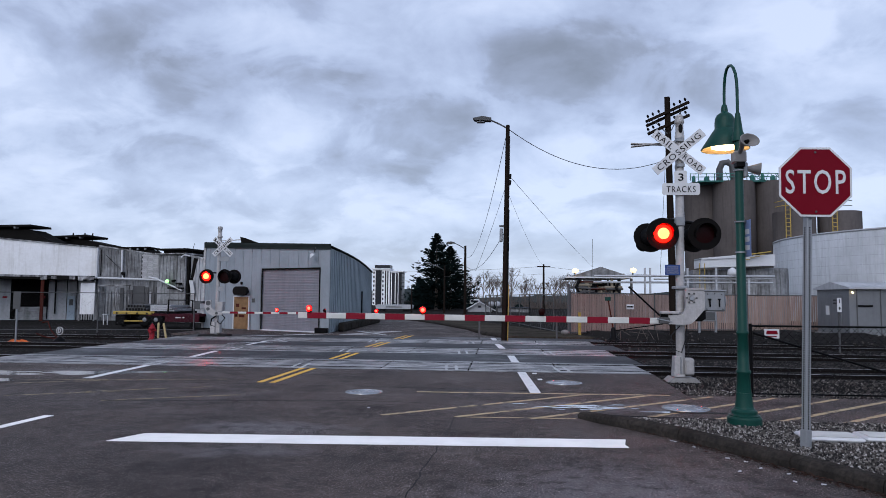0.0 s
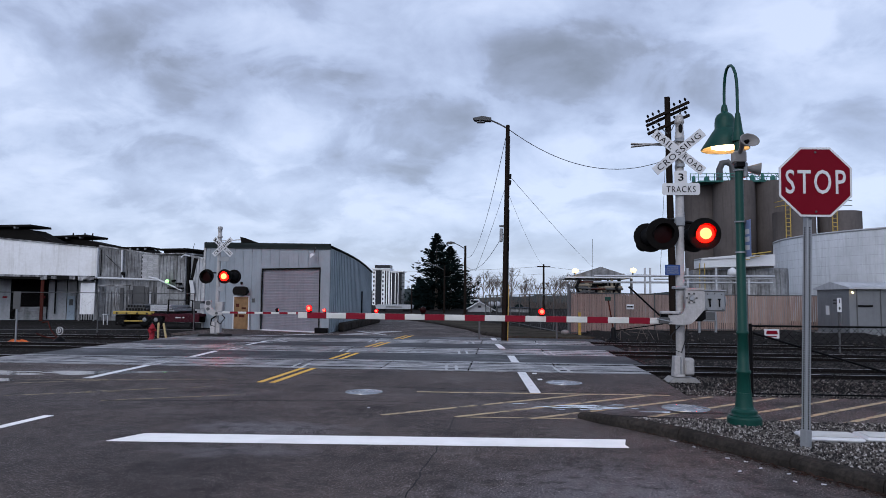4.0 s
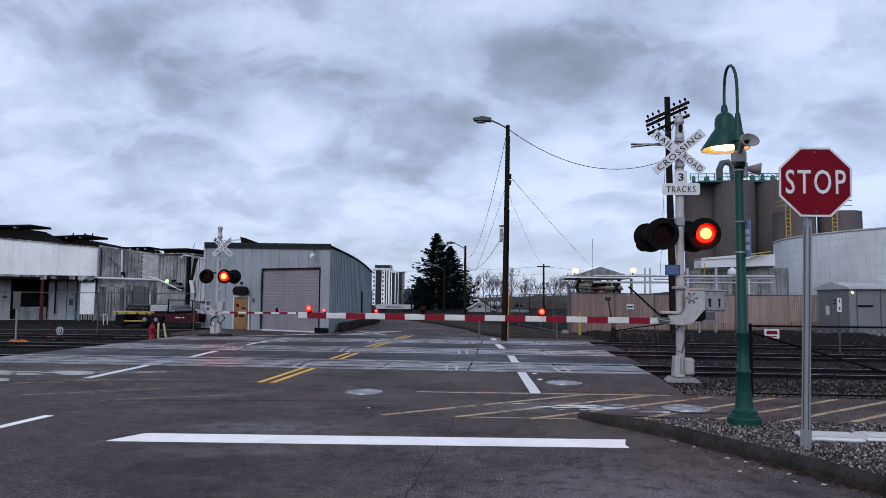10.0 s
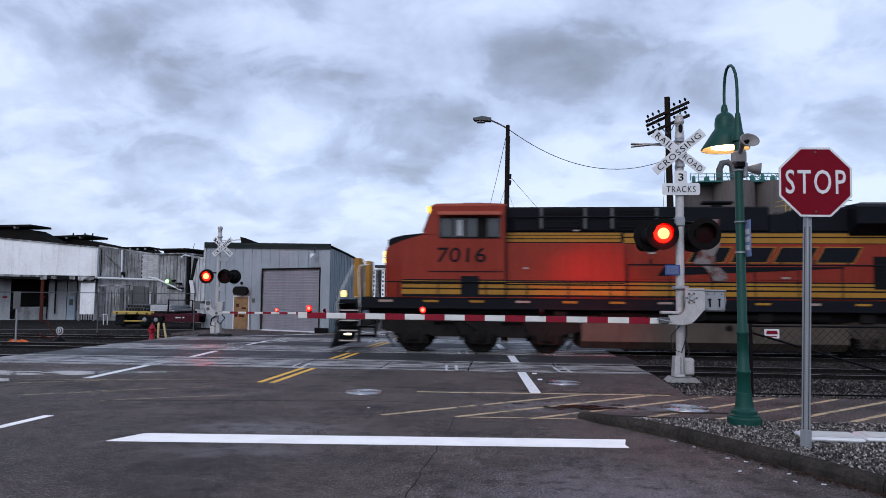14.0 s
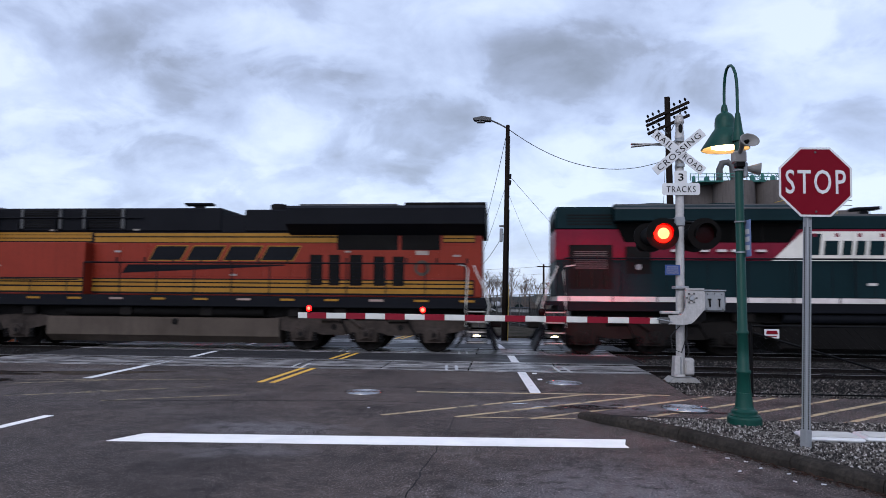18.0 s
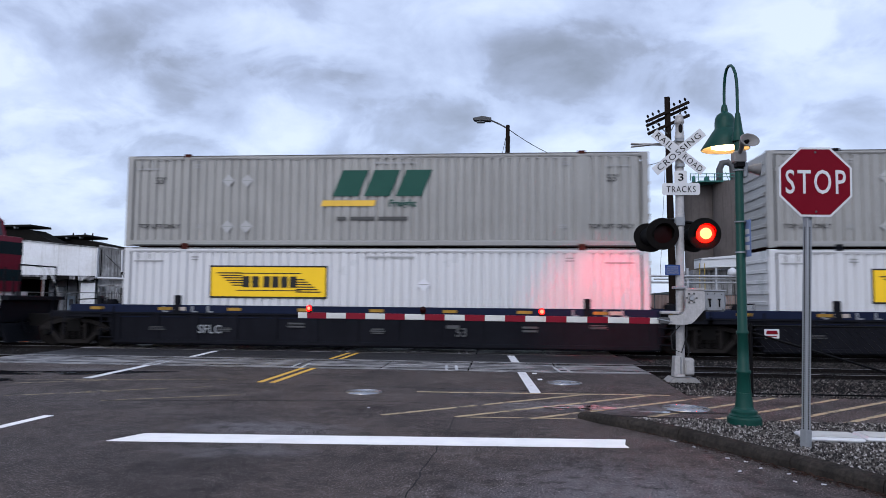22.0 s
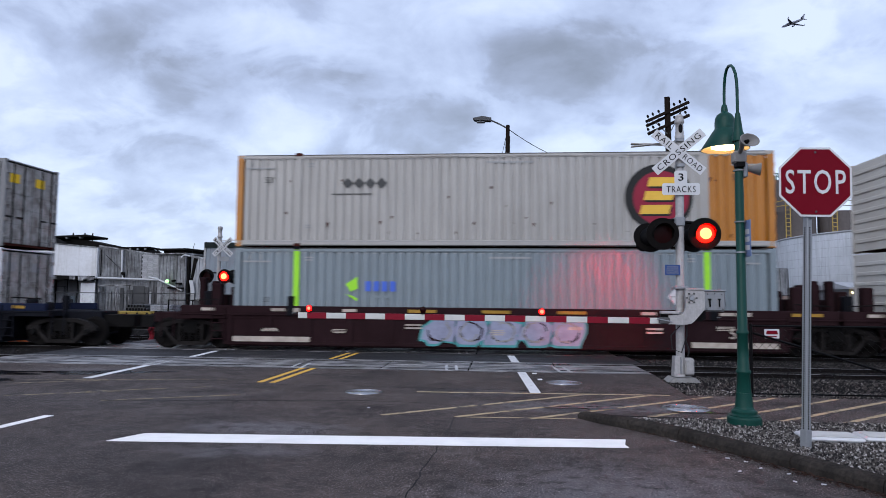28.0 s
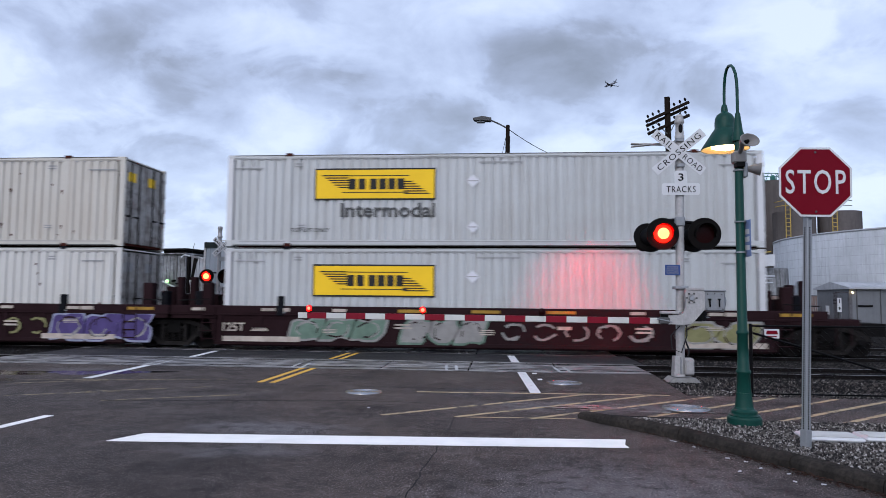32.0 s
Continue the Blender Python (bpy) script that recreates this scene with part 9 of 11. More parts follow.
def red_loco(at_s):
    th = thing("locomotive", "dark red and dark green diesel locomotive with a cream side panel", "locomotive", group="three locomotives")
    W, H = 1.5, 1.0
    part("frame", Shape().box(-10.6, 9.9, -1.45, 1.45, 1.30, 1.60, 0.02), L_BLACK, th)
    part("sill_stripe", Shape().box(-10.6, 9.4, -1.465, 1.465, 1.585, 1.735), L_PINK, th, "pale worn stripe along the sill")
    for k in range(16):
        part("sill_joint", Shape().box(-10.3 + k * 1.26, -10.26 + k * 1.26, -1.47, 1.47, 1.585, 1.735), L_UNDER, th)
    part("underframe", Shape().box(-10, 9.6, -1.0, 1.0, 1.0, 1.32), L_UNDER, th)
    # lower green hood, cream and red upper
    part("hood", Shape().box(-10.65, 5.9, -1.32, 1.32, 1.73, 2.80, 0.02), L_GREEN, th, "dark green lower hood")
    part("hood_upper", Shape().box(-10.65, 5.9, -1.2, 1.2, 2.80, 3.72, 0.02), L_RED, th, "dark red upper hood")
    part("hood_top", Shape().box(-10.65, 4.0, -1.18, 1.18, 3.70, 4.12, 0.05), L_GREEN, th)
    part("hood_deck", Shape().prism([(-3.4, 4.1), (1.6, 4.1), (1.6, 4.18), (-3.4, 4.18)], "y", -1.1, 1.1), GALV_DULL, th)
    pan = part("cream_panel", Shape().prism([(-4.45, 2.80), (-3.55, 3.66), (2.05, 3.66), (1.2, 2.80)], "y", -1.212, -1.19), L_CREAM, th, "cream side panel with green mark")
    x = -3.55
    for w, h in ((0.42, 0.62), (0.40, 0.42), (0.26, 0.42), (0.26, 0.42), (0.42, 0.42), (0.62, 0.42), (0.40, 0.42), (0.42, 0.42)):
        part("mark", slant(Shape().box(x, x + w, -1.22, -1.21, 2.97, 2.97 + h), 0.12, 2.97), L_GREEN, pan, "plain dark green bar")
        x += w + 0.11
    for k in range(8):
        part("tie_down", Shape().box(-3.3 + k * 0.62, -3.2 + k * 0.62, -1.225, -1.21, 3.50, 3.6), L_RED, th)
    # red slanted blocks on the green
    part("red_patch", Shape().prism([(3.3, 1.74), (4.0, 2.5), (4.0, 2.8), (5.9, 2.8), (5.9, 1.74)], "y", -1.335, -1.32), L_RED, th)
    part("chevron", Shape().prism([(4.48, 4.42), (4.93, 4.42), (5.68, 3.36), (5.68, 3.08), (4.85, 1.95), (4.40, 1.95), (5.24, 3.14), (5.24, 3.26)], "y", -1.352, -1.29), L_GREEN, th, "dark green chevron")
    part("electrical_cabinet", Shape().box(3.0, 5.9, -1.30, 1.30, 2.75, 4.50, 0.03), L_RED, th, "tall red cabinet behind the cab")
    part("cabinet_door", Shape().box(4.5, 5.2, -1.32, -1.29, 3.55, 4.35, 0.01), L_RED, th)
    for x in (4.1, 4.9):
        v = part("vent", Shape().box(x, x + 0.55, -1.35, -1.31, 2.25, 2.5), L_UNDER, th)
        for k in range(4):
            part("louvre", Shape().box(x, x + 0.55, -1.37, -1.34, 2.27 + k * 0.06, 2.30 + k * 0.06), L_RED, v)
    part("top_box", Shape().box(1.55, 3.05, -1.1, 1.1, 4.05, 4.48, 0.04), L_GREEN, th)
    part("top_grille", Shape().box(3.1, 4.2, -1.32, 1.32, 3.86, 4.42), L_UNDER, th, "dark intake grille")
    # rear radiator section
    part("radiator", Shape().prism([(-1.2, 3.90), (1.2, 3.90), (1.5, 3.95), (1.5, 4.3), (1.25, 4.42), (-1.25, 4.42), (-1.5, 4.3), (-1.5, 3.95)], "x", -8.95, -3.4), L_GREEN, th, "flared dark green radiator housing")
    part("radiator_top", Shape().box(-8.9, -3.5, -1.2, 1.2, 4.42, 4.47), GALV_DULL, th)
    # solid black block, the depth's shade put into its colour
    part("radiator_opening", Shape().prism([(-8.62, 3.34), (-3.95, 3.34), (-3.55, 3.92), (-8.92, 3.92)], "y", -1.23, 1.23), DARK_IN, th, "black block painted for the shade in the radiator opening")
    for x in (-7.9, -7.1, -6.3, -5.5, -4.7):
        part("radiator_rib", Shape().box(x - 0.02, x + 0.02, -1.24, 1.24, 3.36, 3.90), L_UNDER, th)
    # skylight along the lip is put into its paler colour
    part("radiator_lip", Shape().box(-8.95, -3.4, -1.51, 1.51, 4.28, 4.33, 0.01), GALV_DULL, th, "lip coloured pale for the skylight on it")
    part("rear_top", Shape().box(-10.65, -8.95, -1.2, 1.2, 3.7, 4.40, 0.06), L_GREEN, th)
    for k in range(4):
        part("louvre", Shape().box(-10.3, -8.95, -1.215, -1.195, 3.85 + k * 0.09, 3.89 + k * 0.09), L_UNDER, th)
    for x in (-7.6, -5.6):
        part("fan", Shape().lathe([(0.75, 4.45), (0.75, 4.56), (0.62, 4.58)], 20, (x, 0, 0)), L_GREEN, th)
    part("equipment_opening", Shape().box(-10.25, -9.0, -1.335, -1.1, 1.95, 3.25), L_UNDER, th, "dark grille panel")
    for k in range(9):
        part("cooler_fin", Shape().box(-10.1, -9.15, -1.345, -1.33, 2.55 + k * 0.06, 2.575 + k * 0.06), GALV_DULL, th, "pale cooling fin")
    for x in (-10.0, -9.6, -9.2):
        part("recess_pipe", Shape().rod((x, -1.35, 1.98), (x, -1.35, 2.5), 0.03, n=6), L_TRUCK, th)
    part("valve_recess", Shape().box(-8.6, -7.9, -1.335, -1.1, 2.4, 3.2), L_UNDER, th)
    part("gauge", Shape().rod((-8.25, -1.36, 2.6), (-8.25, -1.33, 2.6), 0.09), GALV, th)
    for x, z in ((-7.3, 3.05), (-6.5, 3.05), (-6.0, 3.05), (-5.6, 3.05), (-4.9, 3.05), (-1.9, 2.1), (-0.3, 2.1), (0.8, 2.1), (1.9, 2.1)):
        part("placard", Shape().box(x, x + 0.26, -1.34, -1.19, z, z + 0.07), L_PINK, th)
    for k in range(11):
        part("door_seam", Shape().box(-8.6 + k * 1.15, -8.58 + k * 1.15, -1.327, -1.31, 1.75, 2.78), L_BLACK, th)
    part("horn", Shape().box(-1.35, -1.15, -0.1, 0.1, 4.15, 4.42), L_BLACK, th)
    for o in (-0.12, 0.12):
        part("trumpet", Shape().rod((-1.65, o, 4.44), (-0.85, o, 4.48), 0.055, n=8), L_BLACK, th)
    # cab and nose (facing the end of the train)
    cab = part("cab", Shape().prism([(5.9, 1.73), (5.9, 4.50), (8.08, 4.50), (8.32, 4.30), (8.45, 3.72), (8.45, 1.73)], "y", -W, W), L_RED, th, "dark red cab")
    part("roof", Shape().prism([(5.8, 4.49), (8.24, 4.49), (8.05, 4.56), (6.1, 4.57)], "y", -W * 0.92, W * 0.92), L_RED, cab)
    part("number_box", Shape().box(8.08, 8.40, -0.9, 0.9, 4.40, 4.60, 0.03), L_RED, cab)
    for sy in (-1, 1):
        fr = part("window", Shape().box(6.02, 7.85, sy * W - 0.02, sy * W + 0.02, 3.56, 4.2), L_BLACK, cab, "cab side window")
        for a, b in ((6.08, 6.38), (6.45, 7.25), (7.38, 7.78)):
            part("pane", Shape().box(a, b, sy * W - 0.028, sy * W + 0.028, 3.66, 4.15), GLASS_DARK, fr)
        part("sunshade", Shape().prism([(sy * W, 4.24), (sy * (W + 0.24), 4.06), (sy * (W + 0.24), 4.03), (sy * W, 4.2)], "x", 6.0, 7.4), L_RED, cab)
    part("windscreen", Shape().prism([(8.345, 4.24), (8.455, 3.76), (8.475, 3.76), (8.365, 4.26)], "y", -W * 0.85, W * 0.85), GLASS_DARK, cab)
    def taper(shape):
        shape.v = [(x, y * (1 - 0.30 * max(0.0, x - 8.95) / 0.5), z) for x, y, z in shape.v]
        return shape
    nose = part("nose", Shape().prism([(8.43, 1.73), (8.43, 3.64), (8.95, 3.70), (8.95, 1.73)], "y", -W * 0.98, W * 0.98), L_RED, th, "dark red nose")
    part("nose_front", taper(Shape().prism([(8.95, 1.73), (8.95, 3.70), (9.40, 3.64), (9.45, 3.46), (9.45, 1.73)], "y", -W * 0.98, W * 0.98)), L_RED, nose, "bevelled dark red nose front")
    for z0, z1 in ((3.02, 3.45), (2.1, 2.5)):
        part("nose_stripe", Shape().box(7.93, 8.95, -W * 0.98 - 0.035, W * 0.98 + 0.035, z0, z1), L_GREEN, nose, "dark green stripe")
        part("nose_stripe", taper(Shape().prism([(8.95, z0), (8.95, z1), (9.46, z1), (9.46, z0)], "y", -W * 0.98 - 0.035, W * 0.98 + 0.035)), L_GREEN, nose, "dark green stripe")
    part("placard", Shape().box(8.22, 8.48, -W - 0.03, -W, 1.98, 2.2), L_PINK, nose)
    word_part("4089", 0.52, L_CREAM, th, pose(6.93, -W - 0.006, 2.78), 0.008, 1.0, 0, "pale painted number")
    part("mark", bars(Shape(), 7.0, 3.18, 1.25, 0.14, 1, -W - 0.004), L_PINK, th)
    part("ledge", Shape().box(6.0, 8.42, -W - 0.02, W + 0.02, 2.58, 2.60), L_RED, th)
    # seams, grab rails and doors of the cab and cabinet
    for x in (3.02, 4.28, 5.45, 5.86):
        part("panel_seam", Shape().box(x - 0.012, x + 0.012, -1.357, -1.29, 1.78, 4.42), L_UNDER, th)
    for a, b, z in ((3.0, 5.86, 3.46), (3.4, 5.86, 2.62)):
        part("panel_seam", Shape().box(a, b, -1.357, -1.29, z, z + 0.022), L_UNDER, th)
    part("grab_rail", Shape().rod((3.2, -1.46, 3.50), (6.0, -1.46, 3.50), 0.02, n=6), L_BLACK, th)
    part("panel_seam", Shape().tube([(6.0, -W - 0.012, 1.80), (6.0, -W - 0.012, 2.56), (7.75, -W - 0.012, 2.56), (8.30, -W - 0.012, 1.80)], 0.012, 4), L_UNDER, cab)
    for x in (6.75, 7.7):
        part("latch", Shape().box(x, x + 0.12, -W - 0.02, -W, 2.28, 2.34), L_BLACK, cab)
    for k in range(4):
        part("grab_iron", Shape().box(3.7, 4.02, -1.375, -1.35, 1.95 + k * 0.15, 1.99 + k * 0.15), L_BLACK, th)
    for x, z, w, h in ((2.2, 3.05, 0.06, 0.4), (2.45, 3.3, 0.16, 0.05), (2.45, 3.42, 0.16, 0.05), (4.75, 4.05, 0.16, 0.08), (3.25, 2.86, 0.2, 0.05)):
        part("placard", Shape().box(x, x + w, -1.36, -1.19, z, z + h), L_PINK, th)
    part("mirror", Shape().box(6.40, 6.53, -W - 0.2, -W - 0.16, 3.46, 3.86, 0.02), L_BLACK, cab)
    part("window_post", Shape().box(7.28, 7.34, -W - 0.035, -W + 0.02, 3.58, 4.18), GALV, cab)
    part("nose_edge", Shape().rod((9.48, -W * 0.72, 1.75), (9.46, -W * 0.72, 3.40), 0.03, n=8), L_CREAM, nose, "pale nose handrail")
    for x, h in ((10.25, 2.3), (10.5, 2.5), (10.8, 2.2)):
        part("end_post", Shape().rod((x, -1.1, 1.5), (x, -1.1, h), 0.03, n=6), L_BLACK, th)
    # ground gear
    part("fuel_tank", Shape().prism([(-1.25, 0.3), (-1.0, 0.16), (1.0, 0.16), (1.25, 0.3), (1.3, 0.98), (-1.3, 0.98)], "x", -4.3, 3.5), L_UNDER, th, "black fuel tank")
    for x0, x1 in ((-4.2, -0.6), (0.2, 3.3)):
        part("air_tank", Shape().rod((x0, -1.18, 1.16), (x1, -1.18, 1.16), 0.17, n=12), L_BLACK, th)
    for x in (-5.6, -0.4, 4.2):
        part("valve_box", Shape().box(x, x + 0.6, -1.35, -1.0, 1.02, 1.32, 0.03), L_TRUCK, th)
    loco_truck(th, (-9.8, -7.8, -5.7), False)
    loco_truck(th, (4.6, 6.75, 8.9), False)
    part("platform", Shape().box(-10.95, -10.4, -1.4, 1.4, 1.46, 1.58), L_BLACK, th)
    part("platform", Shape().box(9.7, 10.9, -1.4, 1.4, 1.46, 1.58), L_BLACK, th)
    steps_and_rails(th, -10.4, -1, ARM_WHITE)
    steps_and_rails(th, 10.0, 1, ARM_WHITE, False)
    part("brake_stand", Shape().tube([(10.85, -0.9, 1.58), (10.85, -0.9, 2.6), (10.85, 0.9, 2.6), (10.85, 0.9, 1.58)], 0.03, 6), L_BLACK, th)
    side_rail(th, -10.4, 5.8, 1.73, 2.84, L_BLACK, 1.6)
    ROLLING.append((th, at_s, 0.012))


def well_truck(parent, x):
    """Two-axle freight truck: an open truss side frame round a nest of springs."""
    for sy in (-1, 1):
        y = sy * 0.98
        a, b = sorted((y - 0.09, y + 0.09))
        f = part("truck_frame", Shape().prism([(x - 1.16, 0.50), (x - 0.86, 0.66), (x - 0.45, 0.78), (x + 0.45, 0.78), (x + 0.86, 0.66), (x + 1.16, 0.50), (x + 1.16, 0.62), (x + 0.88, 0.80), (x + 0.45, 0.90), (x - 0.45, 0.90), (x - 0.88, 0.80), (x - 1.16, 0.62)], "y", a, b), W_CAST, parent, "cast truck top chord")
        part("tension_member", Shape().prism([(x - 0.92, 0.56), (x - 0.80, 0.60), (x - 0.42, 0.24), (x + 0.42, 0.24), (x + 0.80, 0.60), (x + 0.92, 0.56), (x + 0.48, 0.12), (x - 0.48, 0.12)], "y", a, b), W_CAST, f, "sloping lower member")
        for o in (-1, 1):
            part("column", Shape().box(x + o * 0.36 - 0.05, x + o * 0.36 + 0.05, a, b, 0.2, 0.8, 0.01), W_CAST, f)
            part("pedestal", Shape().box(x + o * 0.89 - 0.17, x + o * 0.89 + 0.17, a - 0.02, b + 0.02, 0.44, 0.68, 0.04), W_CAST, f)
            part("bearing_cap", Shape().rod((x + o * 0.89, sy * 1.06, 0.47), (x + o * 0.89, sy * 1.17, 0.47), 0.12, 0.09, 12), L_UNDER, f)
        for o in (-0.2, 0.0, 0.2):
            for q in range(5):
                part("spring", Shape().lathe([(0.07, 0), (0.085, 0.03), (0.07, 0.06)], 10, (x + o, y + sy * 0.05, 0.26 + q * 0.072)), W_TRUCK, f)
        # dark plate added behind the springs for the shade between them
        part("frame_web", Shape().box(x - 0.62, x + 0.62, y - sy * 0.12, y - sy * 0.10, 0.2, 0.8) if sy < 0 else Shape().box(x - 0.62, x + 0.62, y - 0.12, y - 0.10, 0.2, 0.8), L_UNDER, f)
        part("spring_cap", Shape().box(x - 0.31, x + 0.31, a, b, 0.62, 0.70, 0.02), W_CAST, f)
    part("bolster", Shape().box(x - 0.22, x + 0.22, -1.1, 1.1, 0.5, 0.86), L_UNDER, parent)
    # dark beam added to close off the view between the wells
    part("centre_sill", Shape().box(x - 2.0, x + 2.0, -0.35, 0.35, 0.62, 1.0), L_UNDER, parent)
    for o in (-0.89, 0.89):
        wheelset(parent, x + o, 0.46)


def tag_letters(parent, x0, x1, z0, z1, mat, mat2, seed, count):
    """Sprayed bubble letters: an outline blob, the fill and a few dark strokes for each."""
    rnd = random.Random(seed)
    y = -1.407
    w = (x1 - x0) / count
    h = (z1 - z0) / 2
    zc = (z0 + z1) / 2
    for k in range(count):
        xc = x0 + (k + 0.5) * w
        ph = [rnd.uniform(0, 6.28) for _ in range(4)]

        def blob(grow, yy):
            pts = []
            for i in range(22):
                g = 2 * math.pi * i / 22
                r = 1 + sum(math.sin((j + 2) * g + ph[j]) * 0.13 for j in range(4))
                px = xc + max(-1, min(1, 1.15 * r * math.cos(g))) * (w * 0.52 + grow)
                pz = zc + max(-1, min(1, 1.15 * r * math.sin(g))) * (h * 0.95 + grow)
                pts.append((px + 0.25 * (pz - zc), yy, max(0.2, min(1.12, pz))))
            return Shape().add(pts, [tuple(range(22))])

        if mat2:
            part("graffiti", blob(0.07, y), mat2, parent, "sprayed outline")
            part("graffiti", blob(0.0, y - 0.003), mat, parent, "sprayed bubble letter")
        lines = Shape()
        col = W_BROWN if mat2 else mat
        for q in range(6 if mat2 else 4):
            g = rnd.uniform(0, 6.28)
            pts = [(xc + w * 0.36 * math.cos(g + i * 0.55 * rnd.uniform(0.7, 1.3)), zc + h * 0.72 * math.sin(g + i * 0.62)) for i in range(rnd.randint(3, 5))]
            rr = 0.022 if mat2 else 0.032
            vs = []
            for i, (a, b) in enumerate(pts):
                c, d = pts[min(i + 1, len(pts) - 1)]
                e, f = pts[max(i - 1, 0)]
                L = math.hypot(c - e, d - f) or 0.01
                nx, nz = -(d - f) / L, (c - e) / L
                vs += [(a + nx * rr, y - 0.006, b + nz * rr), (a - nx * rr, y - 0.006, b - nz * rr)]
            lines.add(vs, [(2 * i, 2 * i + 1, 2 * i + 3, 2 * i + 2) for i in range(len(pts) - 1)])
            if mat2 and q == 2:
                tagged(part("graffiti_stroke", lines, col, parent, "sprayed strokes"), kind="stuff")
                lines, col, y = Shape(), TAG_WHITE, y - 0.002
        y = -1.407
        tagged(part("graffiti_stroke", lines, col, parent, "sprayed strokes"), kind="stuff")


def well_car(left, right, first_truck, last_truck, brown, at_s, tags=(), words=(), end_right=False, end_left=False):
    """One well unit in train coordinates: containers from left to right; trucks at the given places or None."""
    body, chord = (W_BROWN, W_BROWN) if brown else (W_BLACK, W_BLUE)
    th = thing("well_car", "brown double-stack well car with graffiti" if brown else "black double-stack well car with a dark blue top chord", "railway wagon", group="double-stack well cars")
    c = (left + right) / 2
    a, b = left - c - 0.15, right - c + 0.15
    for sy in (-1, 1):
        y = sy * 1.33
        wl = part("side_sill", Shape().prism([(a - 0.1, 0.25), (b + 0.1, 0.25), (b + 0.25, 0.9), (b + 0.3, 1.12), (a - 0.3, 1.12), (a - 0.25, 0.9)], "y", y - 0.03, y + 0.03), body, th, "tall side sill of the well")
        part("top_chord", Shape().box(a - 1.5, b + 1.5, y - 0.07, y + 0.07, 1.12, 1.36, 0.015), chord, th, "top chord")
        part("chord_lip", Shape().box(a - 1.5, b + 1.5, y - 0.085, y + 0.085, 1.07, 1.125, 0.01), body, th)
        part("bottom_chord", Shape().box(a - 0.1, b + 0.1, y - 0.06, y + 0.06, 0.18, 0.30, 0.015), body, th)
        n = 13
        for k in range(n + 1):
            x = a + 0.1 + (b - a - 0.2) * k / n
            part("stake", Shape().box(x - 0.05, x + 0.05, y + sy * 0.03, y + sy * 0.075, 0.3, 1.1, 0.01), body, wl)
        rn = random.Random(int(at_s) + 50)
        for k in range(9):
            x = a - 0.6 + k * (b - a + 1.2) / 8
            m = DULL_GOLD if not brown else rn.choice((DULL_GOLD, W_STRIPE, DULL_GOLD))
            wide = 0.42 if brown and m is DULL_GOLD else 0.21
            part("reflector", Shape().box(x - wide, x + wide, y + sy * 0.07, y + sy * 0.088, 1.20, 1.29), m, th, "amber reflector plate")
            if k in (1, 7):
                part("chord_mark", Shape().box(x + wide + 0.05, x + wide + 0.45, y + sy * 0.07, y + sy * 0.086, 1.19, 1.30), W_STRIPE, th, "pale painted mark")
        for k in (0.12, 0.88):
            x = a + (b - a) * k
            part("guide_post", Shape().box(x - 0.09, x + 0.09, y - 0.07, y + 0.07, 1.30, 1.66, 0.02), L_BLACK, th, "container guide")
        for k in (0.12, 0.88):
            x = a + (b - a) * k
            for o in (-0.42, 0.5, 1.0) if not brown else (0.0,):
                part("chord_mark", Shape().box(x + o - 0.03, x + o + 0.03, y + sy * 0.07, y + sy * 0.087, 1.15, 1.33), GALV, th, "pale upright mark")
                part("chord_mark", Shape().box(x + o - 0.03, x + o + 0.16, y + sy * 0.07, y + sy * 0.087, 1.14, 1.18), GALV, th)
            part("post_shoe", Shape().box(x - 0.12, x + 0.12, y - 0.09, y + 0.09, 1.06, 1.36, 0.02), L_BLACK, th)
        for k in range(14):
            x = a + 0.6 + k * (b - a - 1.2) / 13
            part("sill_shelf", Shape().box(x - 0.5, x + 0.5, y + sy * 0.03, y + sy * 0.05, 0.98, 1.0), chord, th)
        for end, o in ((a, -1), (b, 1)):
            for q in range(4):
                part("ladder_rung", Shape().rod((end + o * 0.06, sy * 1.43, 0.35 + q * 0.24), (end + o * 0.46, sy * 1.43, 0.35 + q * 0.24), 0.018, n=6), body, th)
            for g in (0.06, 0.46):
                part("ladder_rail", Shape().rod((end + o * g, sy * 1.42, 0.28), (end + o * g, sy * 1.42, 1.3), 0.02, n=6), body, th)
        if brown:
            for x0, x1 in ((a + 0.2, a + 2.6), (b - 2.6, b - 0.2)):
                part("stripe", Shape().box(x0, x1, y + sy * 0.076, y + sy * 0.082, 0.28, 0.44), W_STRIPE, th, "worn pale reflective strip")
    part("floor", Shape().box(a, b, -1.3, 1.3, 0.14, 0.28), body, th)
    for x0, x1 in ((a - 1.62, a + 0.02), (b - 0.02, b + 1.62)):
        part("end_platform", Shape().box(x0, x1, -1.38, 1.38, 0.95, 1.14, 0.02), body, th, "end platform")
    for end, o in ((a, -1), (b, 1)):
        part("bulkhead", Shape().box(end + o * 0.05 - 0.06, end + o * 0.05 + 0.06, -1.3, 1.3, 0.3, 1.14), body, th)
        for k, (dx, h, r) in enumerate(((0.55, 0.75, 0.16), (0.95, 0.5, 0.12), (1.3, 0.95, 0.1))):
            if brown:
                part("stanchion_box", Shape().box(end + o * dx - r, end + o * dx + r, -0.95 + 0.3 * k, -0.65 + 0.3 * k, 1.14, 1.3 + h, 0.03), W_BROWN if k != 1 else L_BLACK, th, "upright end casting")
